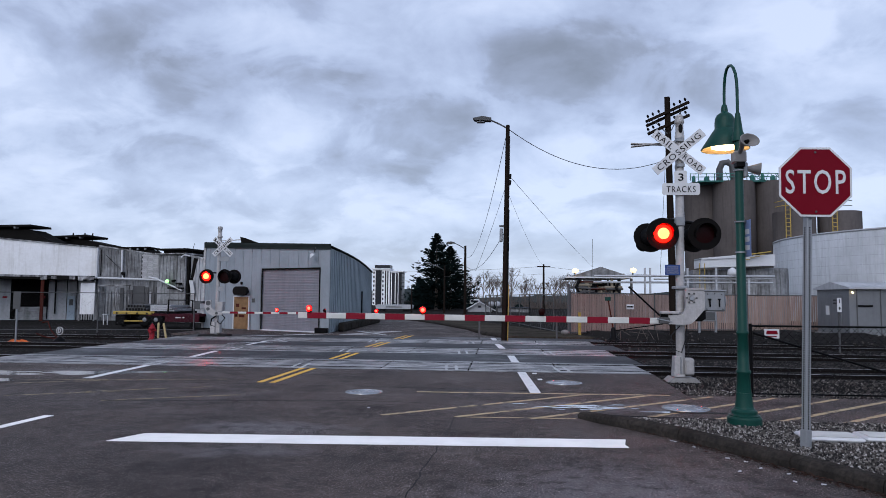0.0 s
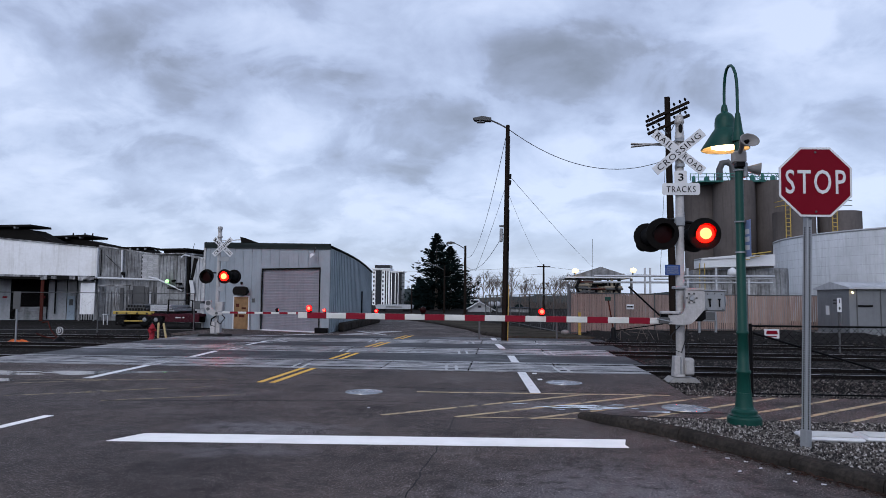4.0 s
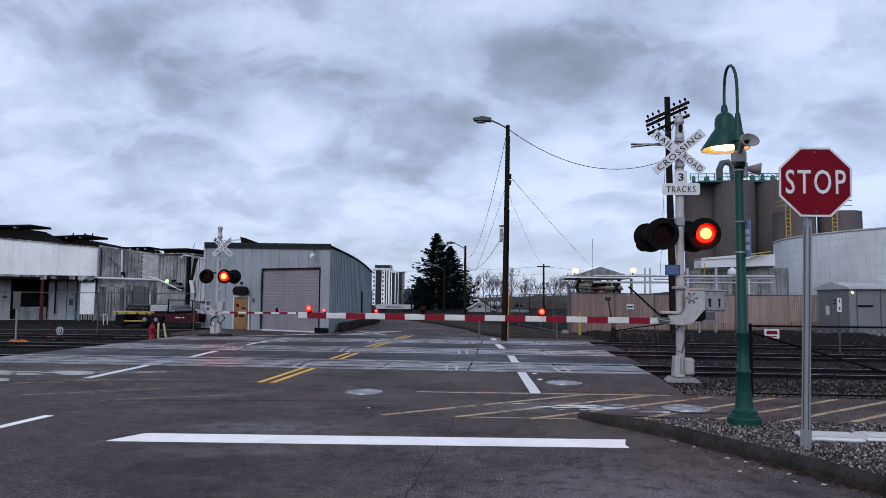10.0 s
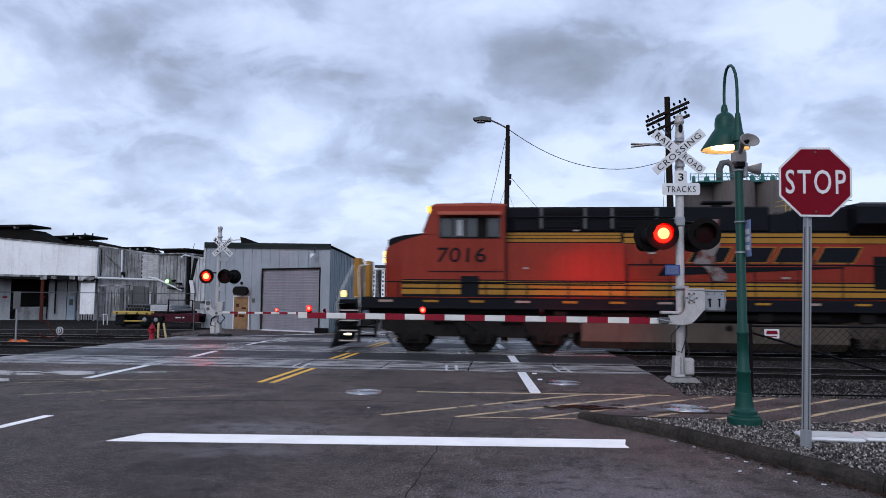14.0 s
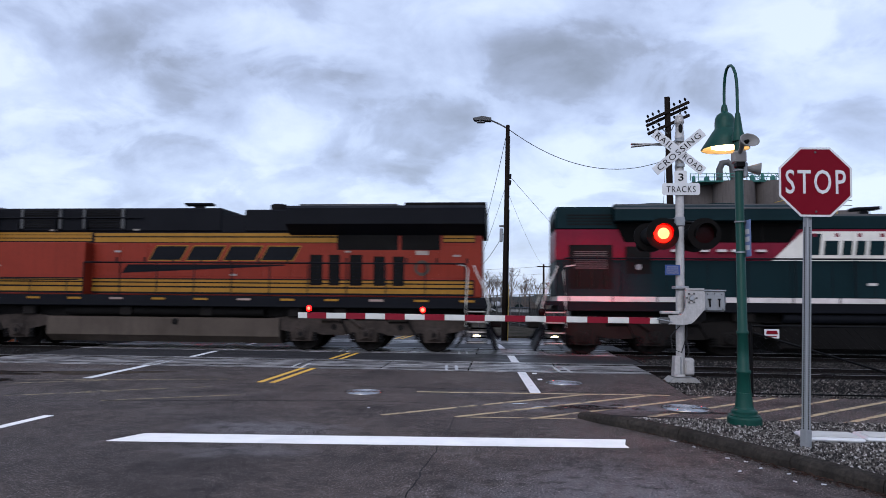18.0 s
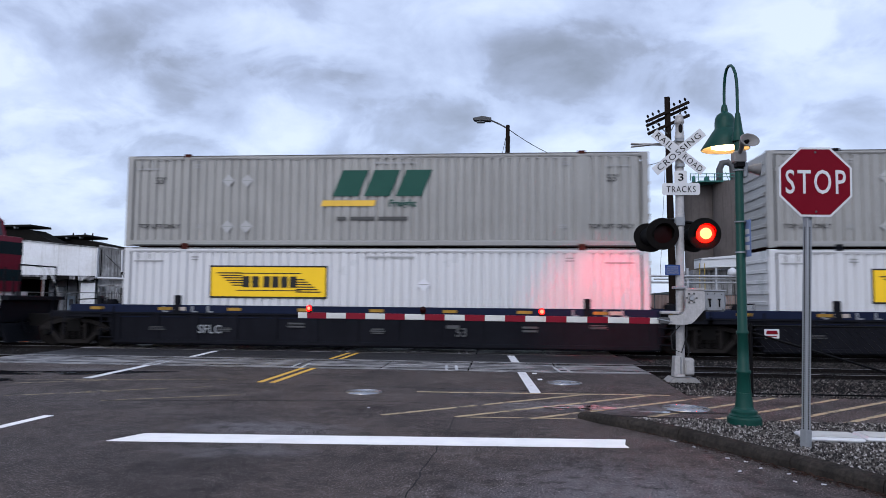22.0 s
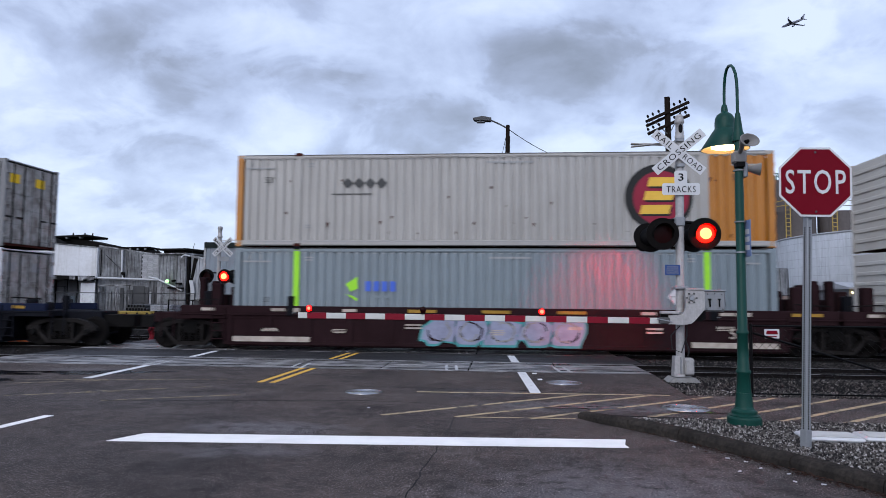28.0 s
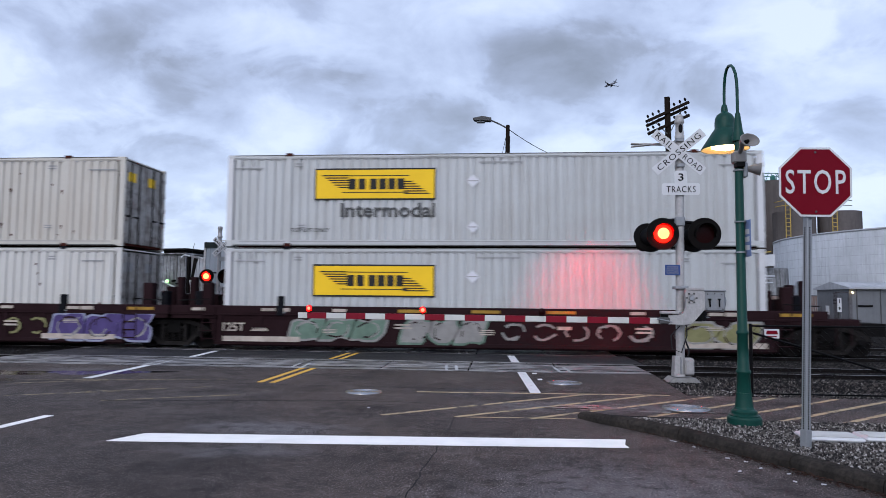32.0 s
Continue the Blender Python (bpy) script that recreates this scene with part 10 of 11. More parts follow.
                part("stanchion_box", Shape().box(end + o * dx - r, end + o * dx + r, 0.55, 0.95, 1.14, 1.2 + h, 0.03), W_BROWN, th)
            else:
                part("brake_gear", Shape().lathe([(r, 1.14), (r * 1.3, 1.14 + h * 0.4), (r, 1.14 + h * 0.5)], 10, (end + o * dx, -0.7 + 0.3 * k, 0)), L_BLACK, th)
        part("platform_rail", Shape().tube([(end + o * 0.3, -1.3, 1.14), (end + o * 0.3, -1.3, 1.55), (end + o * 1.3, -1.3, 1.5), (end + o * 1.3, -1.3, 1.14)], 0.02, 5), L_UNDER, th)
    for tr in (first_truck, last_truck):
        if tr is not None:
            well_truck(th, tr - c)
    for flag, x, o in ((end_left, a - 1.6, -1), (end_right, b + 1.6, 1)):
        if flag:
            part("draft_sill", Shape().box(min(x, x + o * 1.2), max(x, x + o * 1.2), -0.5, 0.5, 0.78, 1.12, 0.03), body, th)
            part("coupler", Shape().box(min(x + o * 1.1, x + o * 1.75), max(x + o * 1.1, x + o * 1.75), -0.15, 0.15, 0.76, 1.02, 0.04), L_TRUCK, th)
            part("air_hose", Shape().tube([(x + o * 1.2, -0.4, 0.8), (x + o * 1.45, -0.4, 0.4), (x + o * 1.6, -0.2, 0.45)], 0.03, 6), L_BLACK, th)
            part("end_ladder", Shape().tube([(x + o * 0.1, -1.36, 0.4), (x + o * 0.1, -1.36, 1.9), (x + o * 0.5, -1.36, 1.9), (x + o * 0.5, -1.36, 0.4)], 0.022, 5), body, th)
    for text, x, z, size, mat in words:
        word_part(text, size, mat, th, pose(x - c, -1.41, z), 0.006, 1.0, 0, "stencilled lettering")
    rn = random.Random(int(at_s) * 3 + 7)
    s = Shape()
    for k in range(7):
        bars(s, a + 1.5 + k * (b - a - 3) / 6 + rn.uniform(-0.4, 0.4), rn.uniform(0.6, 0.9), rn.uniform(0.3, 0.7), rn.uniform(0.1, 0.25), rn.randint(1, 3), -1.41, rn)
    tagged(part("stencil", s, W_STRIPE if brown else GALV_DULL, th, "small worn stencils"), kind="stuff")
    for x0, x1, z0, z1, m, m2, seed, cnt in tags:
        tag_letters(th, x0 - c, x1 - c, z0, z1, m, m2, seed, cnt)
    ROLLING.append((th, at_s + c, 0.012))
    return th


CLEN, CHGT = 16.1, 2.85


def container_meshes():
    """The ribbed side, the end with doors and the plain end are shared between all containers."""
    made = {}
    half = CLEN / 2
    n = 58
    pitch = (CLEN - 0.5) / n
    prof = []
    x = -half + 0.25
    for k in range(n):
        for f, d in ((0.0, 0.0), (0.58, 0.0), (0.67, 0.042), (0.90, 0.042)):
            prof.append((x + f * pitch, d))
        x += pitch
    prof.append((half - 0.25, 0.0))
    vs = []
    for px, d in prof:
        vs += [(px, -HALF + 0.012 + d, 0.2), (px, -HALF + 0.012 + d, CHGT - 0.12)]
    made["side"] = (vs, [(2 * i, 2 * i + 2, 2 * i + 3, 2 * i + 1) for i in range(len(prof) - 1)])
    return made


CPARTS = container_meshes()


def container(mat, left, z, logos, seed, tone=None, ends=None, label="", door=None):
    """A 53-foot container; left: train coordinate of its left end."""
    th = thing("shipping_container", label, "container", group="double-stacked containers")
    half = CLEN / 2
    end_mat = ends or mat
    for sy in (-1, 1):
        vs, fs = CPARTS["side"]
        if isinstance(tone, tuple):
            # two colours along the side
            cut, m2 = tone
            for cond, mm in ((lambda q: q < cut, mat), (lambda q: q >= cut, m2)):
                f2 = [q for q in fs if cond(sum(vs[i][0] for i in q) / 4)]
                ids = sorted({i for q in f2 for i in q})
                back = {i: j for j, i in enumerate(ids)}
                part("side_panel", Shape().add([(vs[i][0], vs[i][1] if sy < 0 else -vs[i][1], vs[i][2]) for i in ids], [tuple(back[i] for i in q) for q in f2]), mm, th, "ribbed steel side")
        else:
            part("side_panel", Shape().add([(px, py if sy < 0 else -py, pz) for px, py, pz in vs], fs), mat, th, "ribbed steel side")
        y0, y1 = sorted((sy * (HALF - 0.10), sy * HALF))
        part("bottom_rail", Shape().box(-half, half, y0, y1, 0.03, 0.2, 0.01), mat, th)
        part("top_rail", Shape().box(-half, half, y0, y1, CHGT - 0.13, CHGT, 0.012), mat, th)
        s = Shape()
        for k in range(56):
            x = -half + 0.55 + k * (CLEN - 1.1) / 55
            s.box(x - 0.05, x + 0.05, sy * (HALF + 0.001), sy * (HALF + 0.004), CHGT - 0.17, CHGT - 0.14)
        tagged(part("vent_slot", s, MARK_GREY, th, "row of dark slots under the top rail"), kind="stuff")
        part("bottom_slot", Shape().box(-half + 0.4, half - 0.4, min(sy * (HALF + 0.001), sy * (HALF + 0.004)), max(sy * (HALF + 0.001), sy * (HALF + 0.004)), 0.145, 0.175), MARK_GREY, th, "seam above the bottom rail")
        # dark strip on the lower flange, its shadow put into the colour
        part("bottom_seam", Shape().box(-half + 0.25, half - 0.25, min(sy * (HALF - 0.02), sy * (HALF + 0.006)), max(sy * (HALF - 0.02), sy * (HALF + 0.006)), 0.035, 0.06), MARK_DARK, th, "lower flange coloured dark for its shadow")
        part("top_lip", Shape().box(-half + 0.2, half - 0.2, min(sy * (HALF - 0.01), sy * (HALF + 0.012)), max(sy * (HALF - 0.01), sy * (HALF + 0.012)), CHGT - 0.10, CHGT - 0.06, 0.008), mat, th)
        part("top_seam", Shape().box(-half + 0.25, half - 0.25, min(sy * (HALF - 0.02), sy * (HALF + 0.004)), max(sy * (HALF - 0.02), sy * (HALF + 0.004)), CHGT - 0.03, CHGT - 0.006), MARK_DARK, th, "dark top edge")
        # lifting posts 40 feet apart
        for x in (-6.1, 6.1):
            part("lift_post", Shape().box(x - 0.09, x + 0.09, min(y0, y1) - (0.006 if sy < 0 else 0), max(y0, y1) + (0.006 if sy > 0 else 0), 0.03, CHGT + 0.02, 0.01), tone if (tone is not None and not isinstance(tone, tuple)) else mat, th, "upright lifting post")
            for zz in (0.0, CHGT - 0.06):
                part("casting", Shape().box(x - 0.11, x + 0.11, min(y0, y1) - 0.01, max(y0, y1) + 0.01, zz, zz + 0.11, 0.012), L_BLACK if seed % 3 else RUST, th, "dark corner casting")
        for x in (-half, half - 0.2):
            part("corner_post", Shape().box(x, x + 0.2, y0, y1, 0.0, CHGT, 0.015), end_mat if not isinstance(tone, tuple) or x < 0 else tone[1], th)
    part("roof", Shape().box(-half + 0.05, half - 0.05, -HALF + 0.05, HALF - 0.05, CHGT - 0.06, CHGT - 0.02), mat, th)
    part("floor", Shape().box(-half + 0.05, half - 0.05, -HALF + 0.05, HALF - 0.05, 0.05, 0.16), RUST, th)
    # front end with level ribs
    fe = part("front_wall", Shape().box(-half + 0.02, -half + 0.08, -HALF + 0.1, HALF - 0.1, 0.05, CHGT - 0.05), end_mat, th, "front wall with level ribs")
    for k in range(8):
        part("rib", Shape().box(-half - 0.015, -half + 0.02, -HALF + 0.2, HALF - 0.2, 0.3 + k * 0.31, 0.42 + k * 0.31, 0.02), end_mat, fe)
    # doors at the back with lock rods
    dm = door or C_DOOR
    for sy in (-1, 1):
        y0, y1 = sorted((sy * 0.02, sy * (HALF - 0.1)))
        dr = part("door", Shape().box(half - 0.08, half - 0.02, y0, y1, 0.12, CHGT - 0.12, 0.01), dm, th, "rear door")
        for k in range(5):
            part("door_panel", Shape().box(half - 0.025, half - 0.005, y0 + 0.06, y1 - 0.06, 0.25 + k * 0.5, 0.62 + k * 0.5, 0.01), dm, dr)
        for f in (0.33, 0.72):
            y = sy * f * HALF
            part("lock_rod", Shape().rod((half + 0.015, y, 0.1), (half + 0.015, y, CHGT - 0.1), 0.022, n=6), L_TRUCK, dr, "dark steel lock rod")
            part("handle", Shape().box(half + 0.01, half + 0.045, min(y, y + sy * 0.3), max(y, y + sy * 0.3), 0.95, 1.0), L_TRUCK, dr)
        for k in range(5):
            part("hinge", Shape().box(half - 0.02, half + 0.03, min(sy * (HALF - 0.22), sy * (HALF - 0.04)), max(sy * (HALF - 0.22), sy * (HALF - 0.04)), 0.3 + k * 0.52, 0.42 + k * 0.52, 0.01), dm, dr, "hinge strap")
        part("warning_patch", Shape().box(half - 0.004, half + 0.004, y0 + 0.1, y0 + 0.55, CHGT - 0.75, CHGT - 0.45), LOGO_YELLOW if seed % 2 else MARK_GREY, dr)
    # stencils
    rn = random.Random(seed)
    s = Shape()
    yf = -HALF - 0.004
    for x, zz, w, h, r in ((-7.3, CHGT - 0.42, 1.0, 0.09, 1), (-5.75, CHGT - 0.33, 0.28, 0.16, 2), (5.7, CHGT - 0.33, 0.28, 0.16, 2), (7.2, CHGT - 0.42, 0.9, 0.09, 1), (0.4, CHGT - 0.28, 1.6, 0.10, 1), (-5.7, 0.62, 0.25, 0.14, 2), (5.6, 0.62, 0.25, 0.14, 2)):
        bars(s, x + rn.uniform(-0.1, 0.1), zz, w, h, r, yf, rn)
    for x in (-7.6, -7.25):
        s.box(x, x + 0.05, yf - 0.004, yf, CHGT - 0.36, CHGT - 0.2)
    tagged(part("stencil", s, MARK_GREY, th, "small grey stencils"), kind="stuff")
    if mat in (C_CREAM, C_WHITE_WARM, C_BONE):
        sp = Shape()
        for k in range(26):
            x, zz = rn.uniform(-7.6, 7.6), rn.choice((rn.uniform(0.3, 0.9), rn.uniform(0.3, 2.5)))
            r = rn.uniform(0.012, 0.045)
            sp.prism([(x - r, zz), (x - r * 0.4, zz - r * rn.uniform(1, 4)), (x + r * 0.5, zz - r), (x + r, zz + r * 0.4), (x, zz + r)], "y", yf - 0.002, yf + 0.02)
        tagged(part("rust_spot", sp, RUST, th, "rust spots and runs"), kind="stuff")
    for fn in logos:
        fn(th)
    ROLLING.append((th, left + half, z))
    return th


YF = -HALF - 0.003


def plate(parent, x0, x1, z0, z1, mat, y=YF, name="logo_panel", label=""):
    return part(name, Shape().box(x0, x1, y - 0.006, y + 0.03, z0, z1), mat, parent, label)


def hunt_panel(xc, zc, w=3.55, h=0.90, style="yellow"):
    """Haulier's panel: framed yellow field with plain bars and striped wings."""
    def put(th):
        fld = {"yellow": LOGO_YELLOW, "pale": LOGO_FADED, "white": C_WHITE}[style]
        line = LOGO_BLACK
        p = plate(th, xc - w / 2, xc + w / 2, zc - h / 2, zc + h / 2, line if style != "white" else GALV_DULL, label="framed advertising panel")
        t = 0.05 if style == "yellow" else 0.015
        plate(p, xc - w / 2 + t, xc + w / 2 - t, zc - h / 2 + t, zc + h / 2 - t, fld, YF - 0.005, "panel_field")
        # wings of thin lines on both sides
        s = Shape()
        y = YF - 0.014
        for k in range(6):
            zz = zc + h * 0.27 - k * h * 0.075
            s.box(xc - w * 0.44 + k * w * 0.028, xc - w * 0.22 + k * 0.01, y - 0.004, y, zz - h * 0.018, zz + h * 0.018)
            zz = zc - h * 0.30 + k * h * 0.075
            s.box(xc + w * 0.24 - k * 0.01, xc + w * 0.45 - k * w * 0.028, y - 0.004, y, zz - h * 0.018, zz + h * 0.018)
        s.box(xc - w * 0.27, xc + w * 0.28, y - 0.004, y, zc + h * 0.25, zc + h * 0.275)
        s.box(xc - w * 0.27, xc + w * 0.28, y - 0.004, y, zc - h * 0.275, zc - h * 0.25)
        tagged(part("panel_stripe", s, line, p, "thin dark wing stripes"), kind="stuff")
        # the name, as plain bold blocks
        ch, cw = h * 0.34, w * 0.058
        for off in (-0.215, -0.135, -0.04, 0.035, 0.11, 0.185):
            x = xc + off * w
            part("name_block", Shape().box(x, x + cw, y - 0.004, y, zc - ch / 2, zc + ch / 2), line, p, "plain bold block")
    return put


def words(text, xc, zc, size, mat, bold=0.012, squeeze=1.0, shear=0.0):
    def put(th):
        word_part(text, size, mat, th, pose(xc, YF - 0.004, zc), bold, squeeze, shear, "painted word")
    return put


def diamonds(spots, mat=None):
    def put(th):
        for x, z, r in spots:
            p = part("placard", Shape().prism([(x - r, z), (x, z - r), (x + r, z), (x, z + r)], "y", YF - 0.01, YF + 0.03), mat or LOGO_PALE, th, "diamond placard holder")
            part("placard_line", Shape().box(x - r * 0.8, x + r * 0.8, YF - 0.014, YF - 0.01, z - 0.015, z + 0.015), MARK_GREY, p)
    return put


def freight_mark(th):
    """Slanted dark green mark with a golden bar."""
    x0, z0 = -1.45, 1.55
    for k in range(3):
        xa = x0 + k * 0.98
        part("mark", slant(Shape().box(xa, xa + 0.80, YF - 0.012, YF, z0, z0 + 0.8), 0.40, z0), LOGO_GREEN, th, "plain slanted green block")
    part("mark_bar", slant(Shape().box(x0 - 0.35, x0 + 1.3, YF - 0.01, YF, 1.24, 1.42), 0.35, 1.24), LOGO_GOLD, th, "golden bar")
    word_part("Freight", 0.30, LOGO_GREEN, th, pose(x0 + 2.15, YF - 0.004, 1.32), 0.006, 1.0, 0.2, "painted word")
    s = Shape()
    for k, w in enumerate((0.3, 0.75, 0.9)):
        xa = -1.3 + (0.0, 0.42, 1.28)[k]
        s.box(xa, xa + w, YF - 0.006, YF, 0.80, 0.92)
    part("mark_bar", s, MARK_DARK, th)


def multimodal_panel(th):
    p = plate(th, -5.45, -1.35, 1.75, 2.55, LOGO_NAVY, label="dark violet advertising panel")
    s = Shape()
    for k in range(5):
        s.box(-5.2 + k * 0.32, -5.08 + k * 0.32, YF - 0.014, YF - 0.006, 1.95, 2.4)
        s.box(-5.2 + k * 0.32, -4.98 + k * 0.32, YF - 0.014, YF - 0.006, 2.14, 2.24)
    part("name_bars", s, LOGO_PALE, p)
    s = Shape()
    for k in range(10):
        s.box(-3.6 + k * 0.2, -3.47 + k * 0.2, YF - 0.014, YF - 0.006, 2.0, 2.28)
    part("name_bars", s, C_BLUE, p)


def round_mark(th):
    """Black ring with a red field and a slanted golden letter shape."""
    xc, zc = 4.75, 1.48
    ring = part("emblem", Shape().rod((xc, YF - 0.01, zc), (xc, YF + 0.03, zc), 0.98, n=40), LOGO_BLACK, th, "large round emblem")
    part("emblem_field", Shape().rod((xc + 0.06, YF - 0.016, zc - 0.02), (xc + 0.06, YF - 0.01, zc - 0.02), 0.8, n=36), LOGO_RED, ring)
    for o, m, dy in ((0.06, LOGO_BLACK, 0.018), (0.0, LOGO_GOLD, 0.024)):
        for q in (-0.50, -0.09, 0.32):
            part("emblem_bar", slant(Shape().box(xc - 0.42 + o, xc + 0.42 + o, YF - dy, YF - dy + 0.006, zc + q - o, zc + q + 0.27 - o), 0.28, zc), m, ring, "slanted golden bar" if o == 0 else "")
    part("mark", diamond_bars(), MARK_DARK, th)


def diamond_bars():
    s = Shape()
    for k in range(4):
        x = -4.55 + k * 0.35
        s.prism([(x - 0.17, 1.95), (x, 1.78), (x + 0.17, 1.95), (x, 2.12)], "y", YF - 0.006, YF)
    s.box(-5.05, -3.8, YF - 0.006, YF, 1.60, 1.63)
    return s


def leaf_mark(th):
    for k, (a, b) in enumerate(((0.0, 1.0), (0.5, -0.9))):
        part("mark", Shape().prism([(-4.55, 1.75 + k * 0.02 - 0.32 * k), (-4.2, 1.98 - 0.62 * k * 1.2), (-4.18, 1.62 - 0.3 * k), (-4.4, 1.52 - 0.1 * k)], "y", YF - 0.008, YF), LOGO_LIME, th, "lime green leaf mark")
    s = Shape()
    for k in range(4):
        s.box(-3.95 + k * 0.25, -3.78 + k * 0.25, YF - 0.008, YF, 1.54, 1.84)
    part("mark", s, LOGO_BLUE, th, "blue bars of a mark")
    s = Shape()
    bars(s, -3.45, 1.38, 0.95, 0.12, 1, YF)
    part("mark", s, C_BLUE, th)


def build_train():
    orange_loco("7016", -72.06, 1)
    orange_loco("6247", -49.76, 2)
    red_loco(-26.45)
    u = (-11.85, 7.60, 27.05, 50.83, 70.28, 89.73)
    up, lo = 3.19, 0.30
    # black and blue wells
    sf = (("53", 0, 0.68, 0.34, GALV_DULL),)
    mid = lambda k: (u[k] + CLEN + u[k + 1]) / 2
    well_car(u[0], u[0] + CLEN, -13.55, mid(0), False, 0, words=[("SFLC", u[0] + 2.9, 0.62, 0.36, GALV), ("53", u[0] + 10.6, 0.62, 0.36, GALV_DULL)], end_left=True)
    well_car(u[1], u[1] + CLEN, None, mid(1), False, 0, words=[("53", u[1] + 10.6, 0.62, 0.36, GALV_DULL)])
    well_car(u[2], u[2] + CLEN, None, 45.12, False, 0, words=[("SFLC", u[2] + 2.9, 0.62, 0.36, GALV), ("53", u[2] + 10.6, 0.62, 0.36, GALV_DULL)], end_right=True)
    # brown wells
    well_car(u[3], u[3] + CLEN, 49.38, mid(3), True, 0, words=[("53", u[3] + 14.9, 0.68, 0.42, W_STRIPE)], end_left=True,
             tags=[(u[3] + 5.9, u[3] + 10.6, 0.26, 1.06, TAG_LILAC, TAG_TEAL, 3, 5)])
    well_car(u[4], u[4] + CLEN, None, mid(4), True, 0, words=[("125T", u[4] + 0.35, 0.70, 0.36, W_STRIPE)],
             tags=[(u[4] + 5.6, u[4] + 7.0, 0.45, 0.85, TAG_WHITE, None, 8, 3), (u[4] + 12.2, u[4] + 13.9, 0.35, 1.0, TAG_YELLOW, None, 5, 2), (u[4] + 14.0, u[4] + 17.2, 0.24, 1.08, TAG_VIOLET, TAG_LILAC, 12, 3)])
    well_car(u[5], u[5] + CLEN, None, u[5] + CLEN + 1.75, True, 0, words=[("125T", u[5] + 0.35, 0.70, 0.36, W_STRIPE)], end_right=True,
             tags=[(u[5] + 2.2, u[5] + 5.0, 0.36, 0.98, TAG_GREEN, TAG_WHITE, 21, 3), (u[5] + 5.6, u[5] + 8.0, 0.3, 1.02, TAG_WHITE, TAG_GREEN, 22, 3), (u[5] + 8.4, u[5] + 13.0, 0.35, 0.98, TAG_WHITE, None, 23, 5), (u[5] + 13.6, u[5] + 15.8, 0.3, 1.0, TAG_YELLOW, TAG_WHITE, 24, 2)])
    dia = diamonds(((-4.75, 2.05, 0.2), (-4.15, 2.05, 0.2), (-4.75, 0.62, 0.2), (-4.15, 0.62, 0.2)), HOLDER)
    tag53 = words("53'", -6.95, 2.05, 0.30, MARK_DARK, 0.006)
    tag53r = words("53'", 7.0, 2.05, 0.30, MARK_DARK, 0.006)
    topr = words("TOP LIFT ONLY", 6.95, 0.62, 0.19, MARK_DARK, 0.004)
    top = words("TOP LIFT ONLY", -6.95, 0.62, 0.19, MARK_DARK, 0.004)
    for k in (0, 1):
        container(C_GREY, u[k], up, [freight_mark, dia, tag53, top, tag53r, topr], 3 + k, label="light grey ribbed 53-foot container with green mark on top")
        container(C_WHITE, u[k], lo, [hunt_panel(-3.4, 1.80, 3.7, 1.0), diamonds(((1.4, 1.75, 0.2),))], 6 + k, label="white ribbed 53-foot container with a yellow panel")
    container(C_GREY_DARK, u[2], up, [multimodal_panel, words("TOP LIFT ONLY", -4.9, 0.55, 0.17, MARK_DARK, 0.0), diamonds(((4.9, 2.0, 0.2), (5.4, 2.0, 0.2)))], 9, label="dark grey ribbed container with a violet panel")
    container(C_WHITE, u[2], lo, [hunt_panel(-3.3, 2.12, 3.7, 0.62, "pale"), words("Intermodal", -3.25, 1.44, (3.4, 0.50), LOGO_DEEP, 0.016)], 10, label="white ribbed container with yellow panel and green word")
    container(C_BONE, u[3], up, [round_mark, words("53'", -7.0, 2.05, 0.26, MARK_DARK, 0.0), words("53'", 7.0, 2.05, 0.26, MARK_DARK, 0.0)], 12, (6.1, C_ORANGE), C_ORANGE, "bone-white container with orange ends and round emblem", C_ORANGE)
    container(C_BLUE, u[3], lo, [leaf_mark, diamonds(((5.2, 1.45, 0.24),), C_WHITE), words("53'", -7.0, 1.25, 0.2, MARK_DARK, 0.0)], 13, LOGO_LIME, None, "blue-grey ribbed container with lime green posts")
    container(C_CREAM, u[4], up, [hunt_panel(-3.42, 2.20, 3.6, 0.62), words("Intermodal", -3.42, 1.54, (3.5, 0.50), LOGO_DEEP, 0.016), words("TOP LIFT ONLY", -5.4, 0.5, 0.17, MARK_DARK, 0.0), diamonds(((-0.1, 0.55, 0.22),))], 15, label="cream ribbed container with yellow panel and green word")
    container(C_WHITE_WARM, u[4], lo, [hunt_panel(-3.4, 2.10, 3.65, 0.60, "white"), words("Intermodal", -3.4, 1.44, (3.4, 0.48), LOGO_TEAL, 0.014), diamonds(((-0.1, 2.0, 0.22),))], 16, label="white ribbed container with outlined panel and teal word")
    # last stack: end walls painted whiter than the sides, light put into the colour
    container(C_WHITE_DULL, u[5], up, [hunt_panel(-3.4, 1.92, 3.75, 0.98), words("Intermodal", -3.0, 1.12, (2.9, 0.44), MARK_DARK, 0.012), words("TOP LIFT ONLY", -5.4, 0.5, 0.17, MARK_DARK, 0.0), diamonds(((-0.4, 2.0, 0.2), (-0.4, 0.6, 0.18)))], 18, ends=C_WHITE, label="white ribbed container with yellow panel and grey word")
    container(C_WHITE_DULL, u[5], lo, [hunt_panel(-3.4, 1.86, 3.75, 0.98), diamonds(((-0.4, 2.0, 0.2),))], 19, ends=C_WHITE, label="white ribbed container with a framed yellow panel")


# ---- aeroplane ----
PLANE_MAT = material("aircraft_skin", (0.16, 0.17, 0.20), 0.5, bump=0)


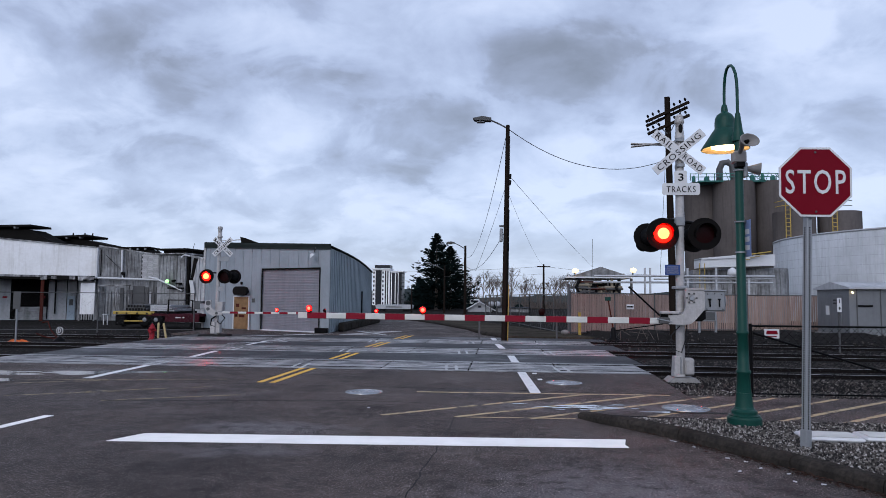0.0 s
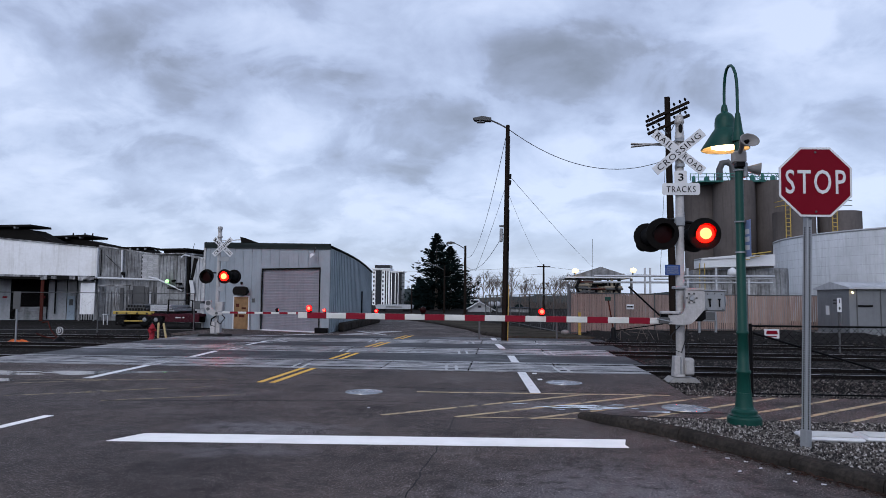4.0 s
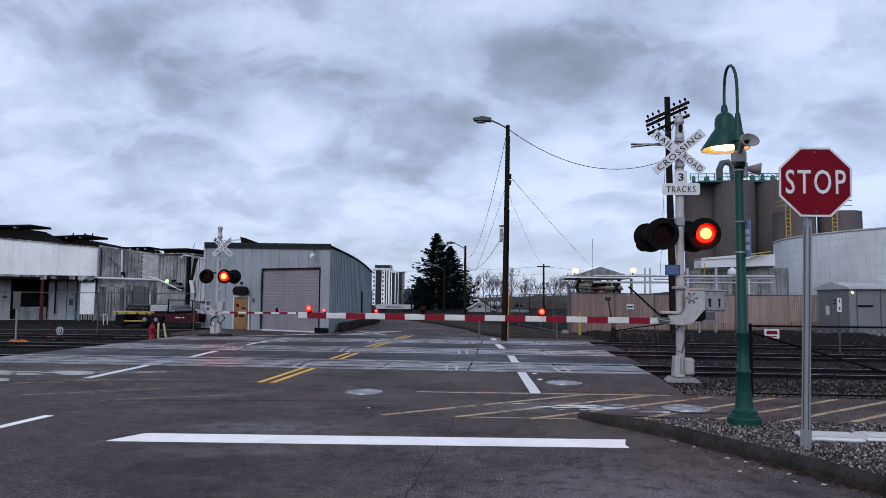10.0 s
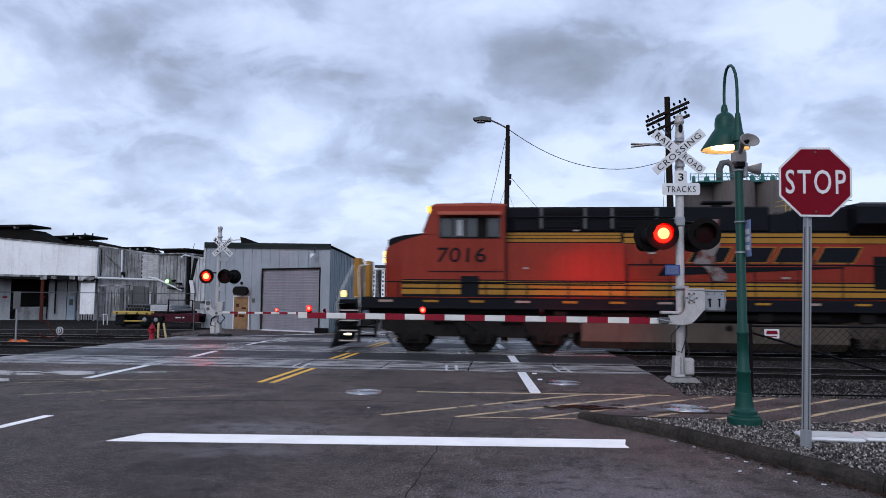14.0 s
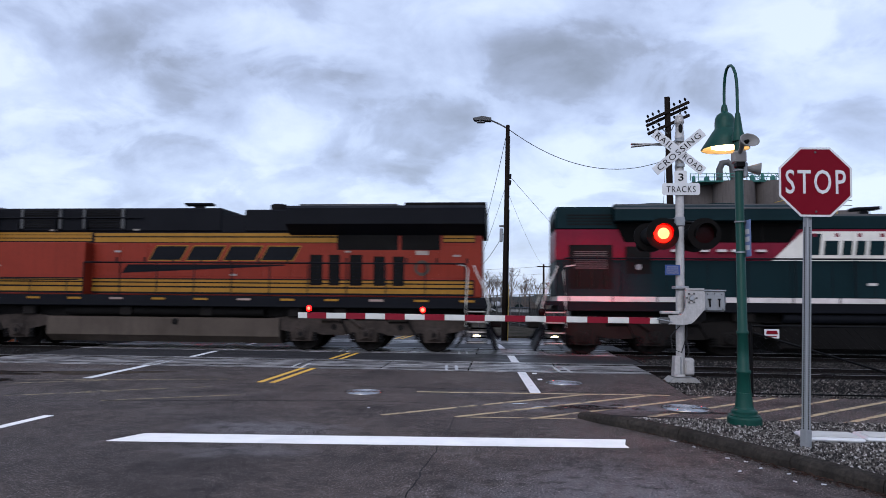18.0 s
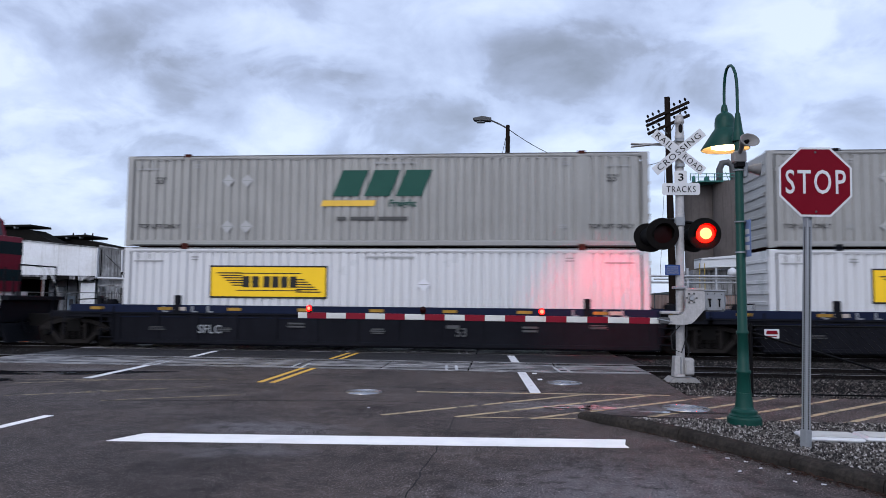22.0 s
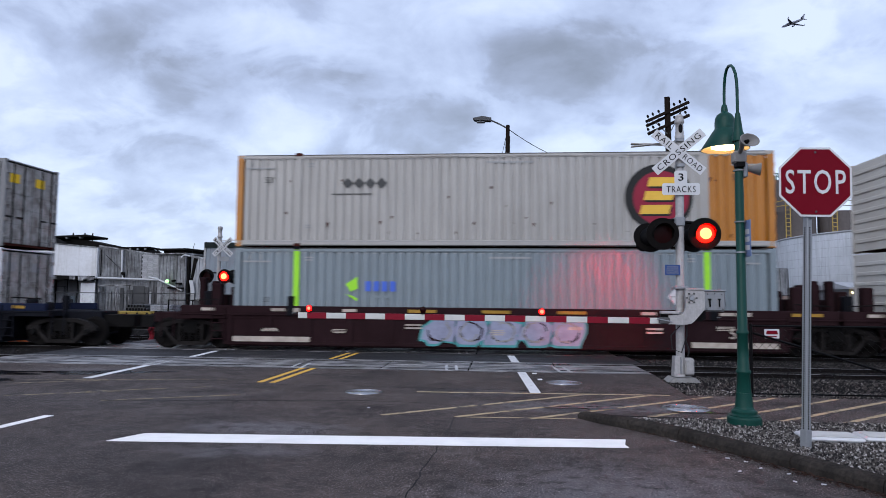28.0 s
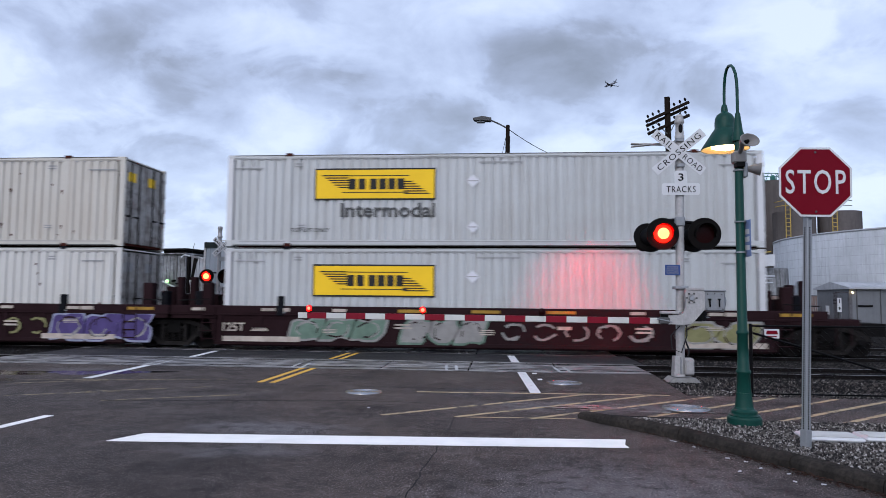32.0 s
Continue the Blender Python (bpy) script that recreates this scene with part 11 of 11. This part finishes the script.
def build_plane():
    th = thing("airliner", "distant twin-engine airliner climbing under the clouds", "airplane")
    part("fuselage", Shape().lathe([(0.0, -20), (0.7, -19), (1.5, -16.5), (2.0, -12), (2.0, 9), (1.5, 14), (0.6, 19), (0.1, 20)], 16, m=pose(0, 0, 0, 0, 90)), PLANE_MAT, th)
    for sy in (-1, 1):
        part("wing", Shape().prism([(-4.5, sy * 1.5), (1.5, sy * 1.5), (6.5, sy * 17.5), (4.8, sy * 17.5)], "z", -0.7, -0.3), PLANE_MAT, th)
        part("winglet", Shape().prism([(4.8, -0.5), (6.5, -0.5), (7.4, 2.0), (6.6, 2.0)], "y", sy * 17.4, sy * 17.6), PLANE_MAT, th)
        part("engine", Shape().lathe([(0.9, -2.3), (1.1, -1.5), (1.0, 1.0), (0.6, 2.2)], 14, m=Matrix.Translation((-3.2, sy * 5.8, -1.7)) @ pose(0, 0, 0, 0, 90)), PLANE_MAT, th)
        part("tailplane", Shape().prism([(14.5, sy * 0.5), (17.8, sy * 0.5), (19.5, sy * 6.5), (18.2, sy * 6.5)], "z", 0.6, 0.8), PLANE_MAT, th)
    part("fin", Shape().prism([(12.5, 1.2), (18.5, 1.2), (20.0, 7.5), (17.8, 7.5)], "y", -0.2, 0.2), PLANE_MAT, th)
    return th


AIRLINER = build_plane()
PLANE_A, PLANE_B = (436.0, 1040.0, 421.0), (224.1, 1420.0, 451.5)


build_ground()
build_island()
build_markings()
near_signal()
far_signal()
stop_sign()
lamp_post()
build_poles()
warehouse()
left_works()
build_right_side()
build_left_side()
build_distance()
build_train()


def train_place(t):
    """How far the train has come along its track at t seconds."""
    u = (t - 22.0) / 10.0
    early = max(0.0, (14.6 - t) / 1.4)
    return -97.77 * u - 1.625 * u * u + 0.763 * u ** 3 + 0.359 * u ** 4 + 0.3 * min(early, 3.0) ** 2


# train offsets, metres ahead (+x) at whole seconds, fitted to the camera's view
VIEW_NUDGE = {14: 0.58, 15: 0.42, 16: 0.20, 17: 0.0, 18: -0.15, 19: 0.03, 20: 0.05, 21: -0.11, 22: 0.04, 23: 0.05, 24: -0.10, 25: 0.11, 28: -0.03, 29: 0.02, 30: 0.03, 31: 0.01}


def motions():
    # flashing lamps: each lit lens stands forward for half the period, then sinks back as the filament cools
    for ob, phase, rest, face, r in BLINK:
        small = r < 0.1
        states = [rest @ Matrix.Translation((0, 0, -d)) for d in ((0.0, 0.028, 0.034, 0.05) if small else (0.0, 0.078, 0.083, 0.115))]

        def state(k):
            u = (k / FPS - 0.990 - (0.0 if phase == 1 else PERIOD / 2)) % PERIOD
            if u > PERIOD - 0.02 and phase == 1 or (0.012 if phase == 0 else 0.0) <= u < PERIOD / 2 + 0.045:
                return 0
            cool = u - PERIOD / 2
            return 3 if cool < 0 else 1 if cool < 0.078 else 2 if cool < 0.14 else 3

        last = round(32 * FPS)
        seq = [state(k) for k in range(-1, last + 2)]
        walk(ob, [(k / FPS, states[seq[k + 1]]) for k in range(last + 1) if k in (0, last) or seq[k + 1] != seq[k] or seq[k + 1] != seq[k + 2]])
    # the train
    for th, s, z in ROLLING:
        walk(th, [(t, pose(train_place(t) + VIEW_NUDGE.get(t, 0.61 if t < 14 else 0.0) + s, TRAIN_Y, z)) for t in range(33)])
    for ob, x, r in WHEELS:
        rows = []
        for k in range(481):
            t = k / 15.0
            rows.append((t, pose(x, 0, r + 0.01) @ Matrix.Rotation(train_place(t) / r, 4, "Y")))
        walk(ob, rows)
    # the airliner
    a, b = Vector(PLANE_A), Vector(PLANE_B)
    v = (b - a) / 4.0
    face = Matrix.Rotation(math.atan2(v.y, v.x) + math.pi, 4, "Z") @ Matrix.Rotation(radians(2), 4, "Y") @ Matrix.Rotation(radians(-8), 4, "X")
    walk(AIRLINER, [(t, Matrix.Translation(a + v * (t - 28.0)) @ face) for t in (0.0, 8.0, 16.0, 24.0, 32.0)])


motions()
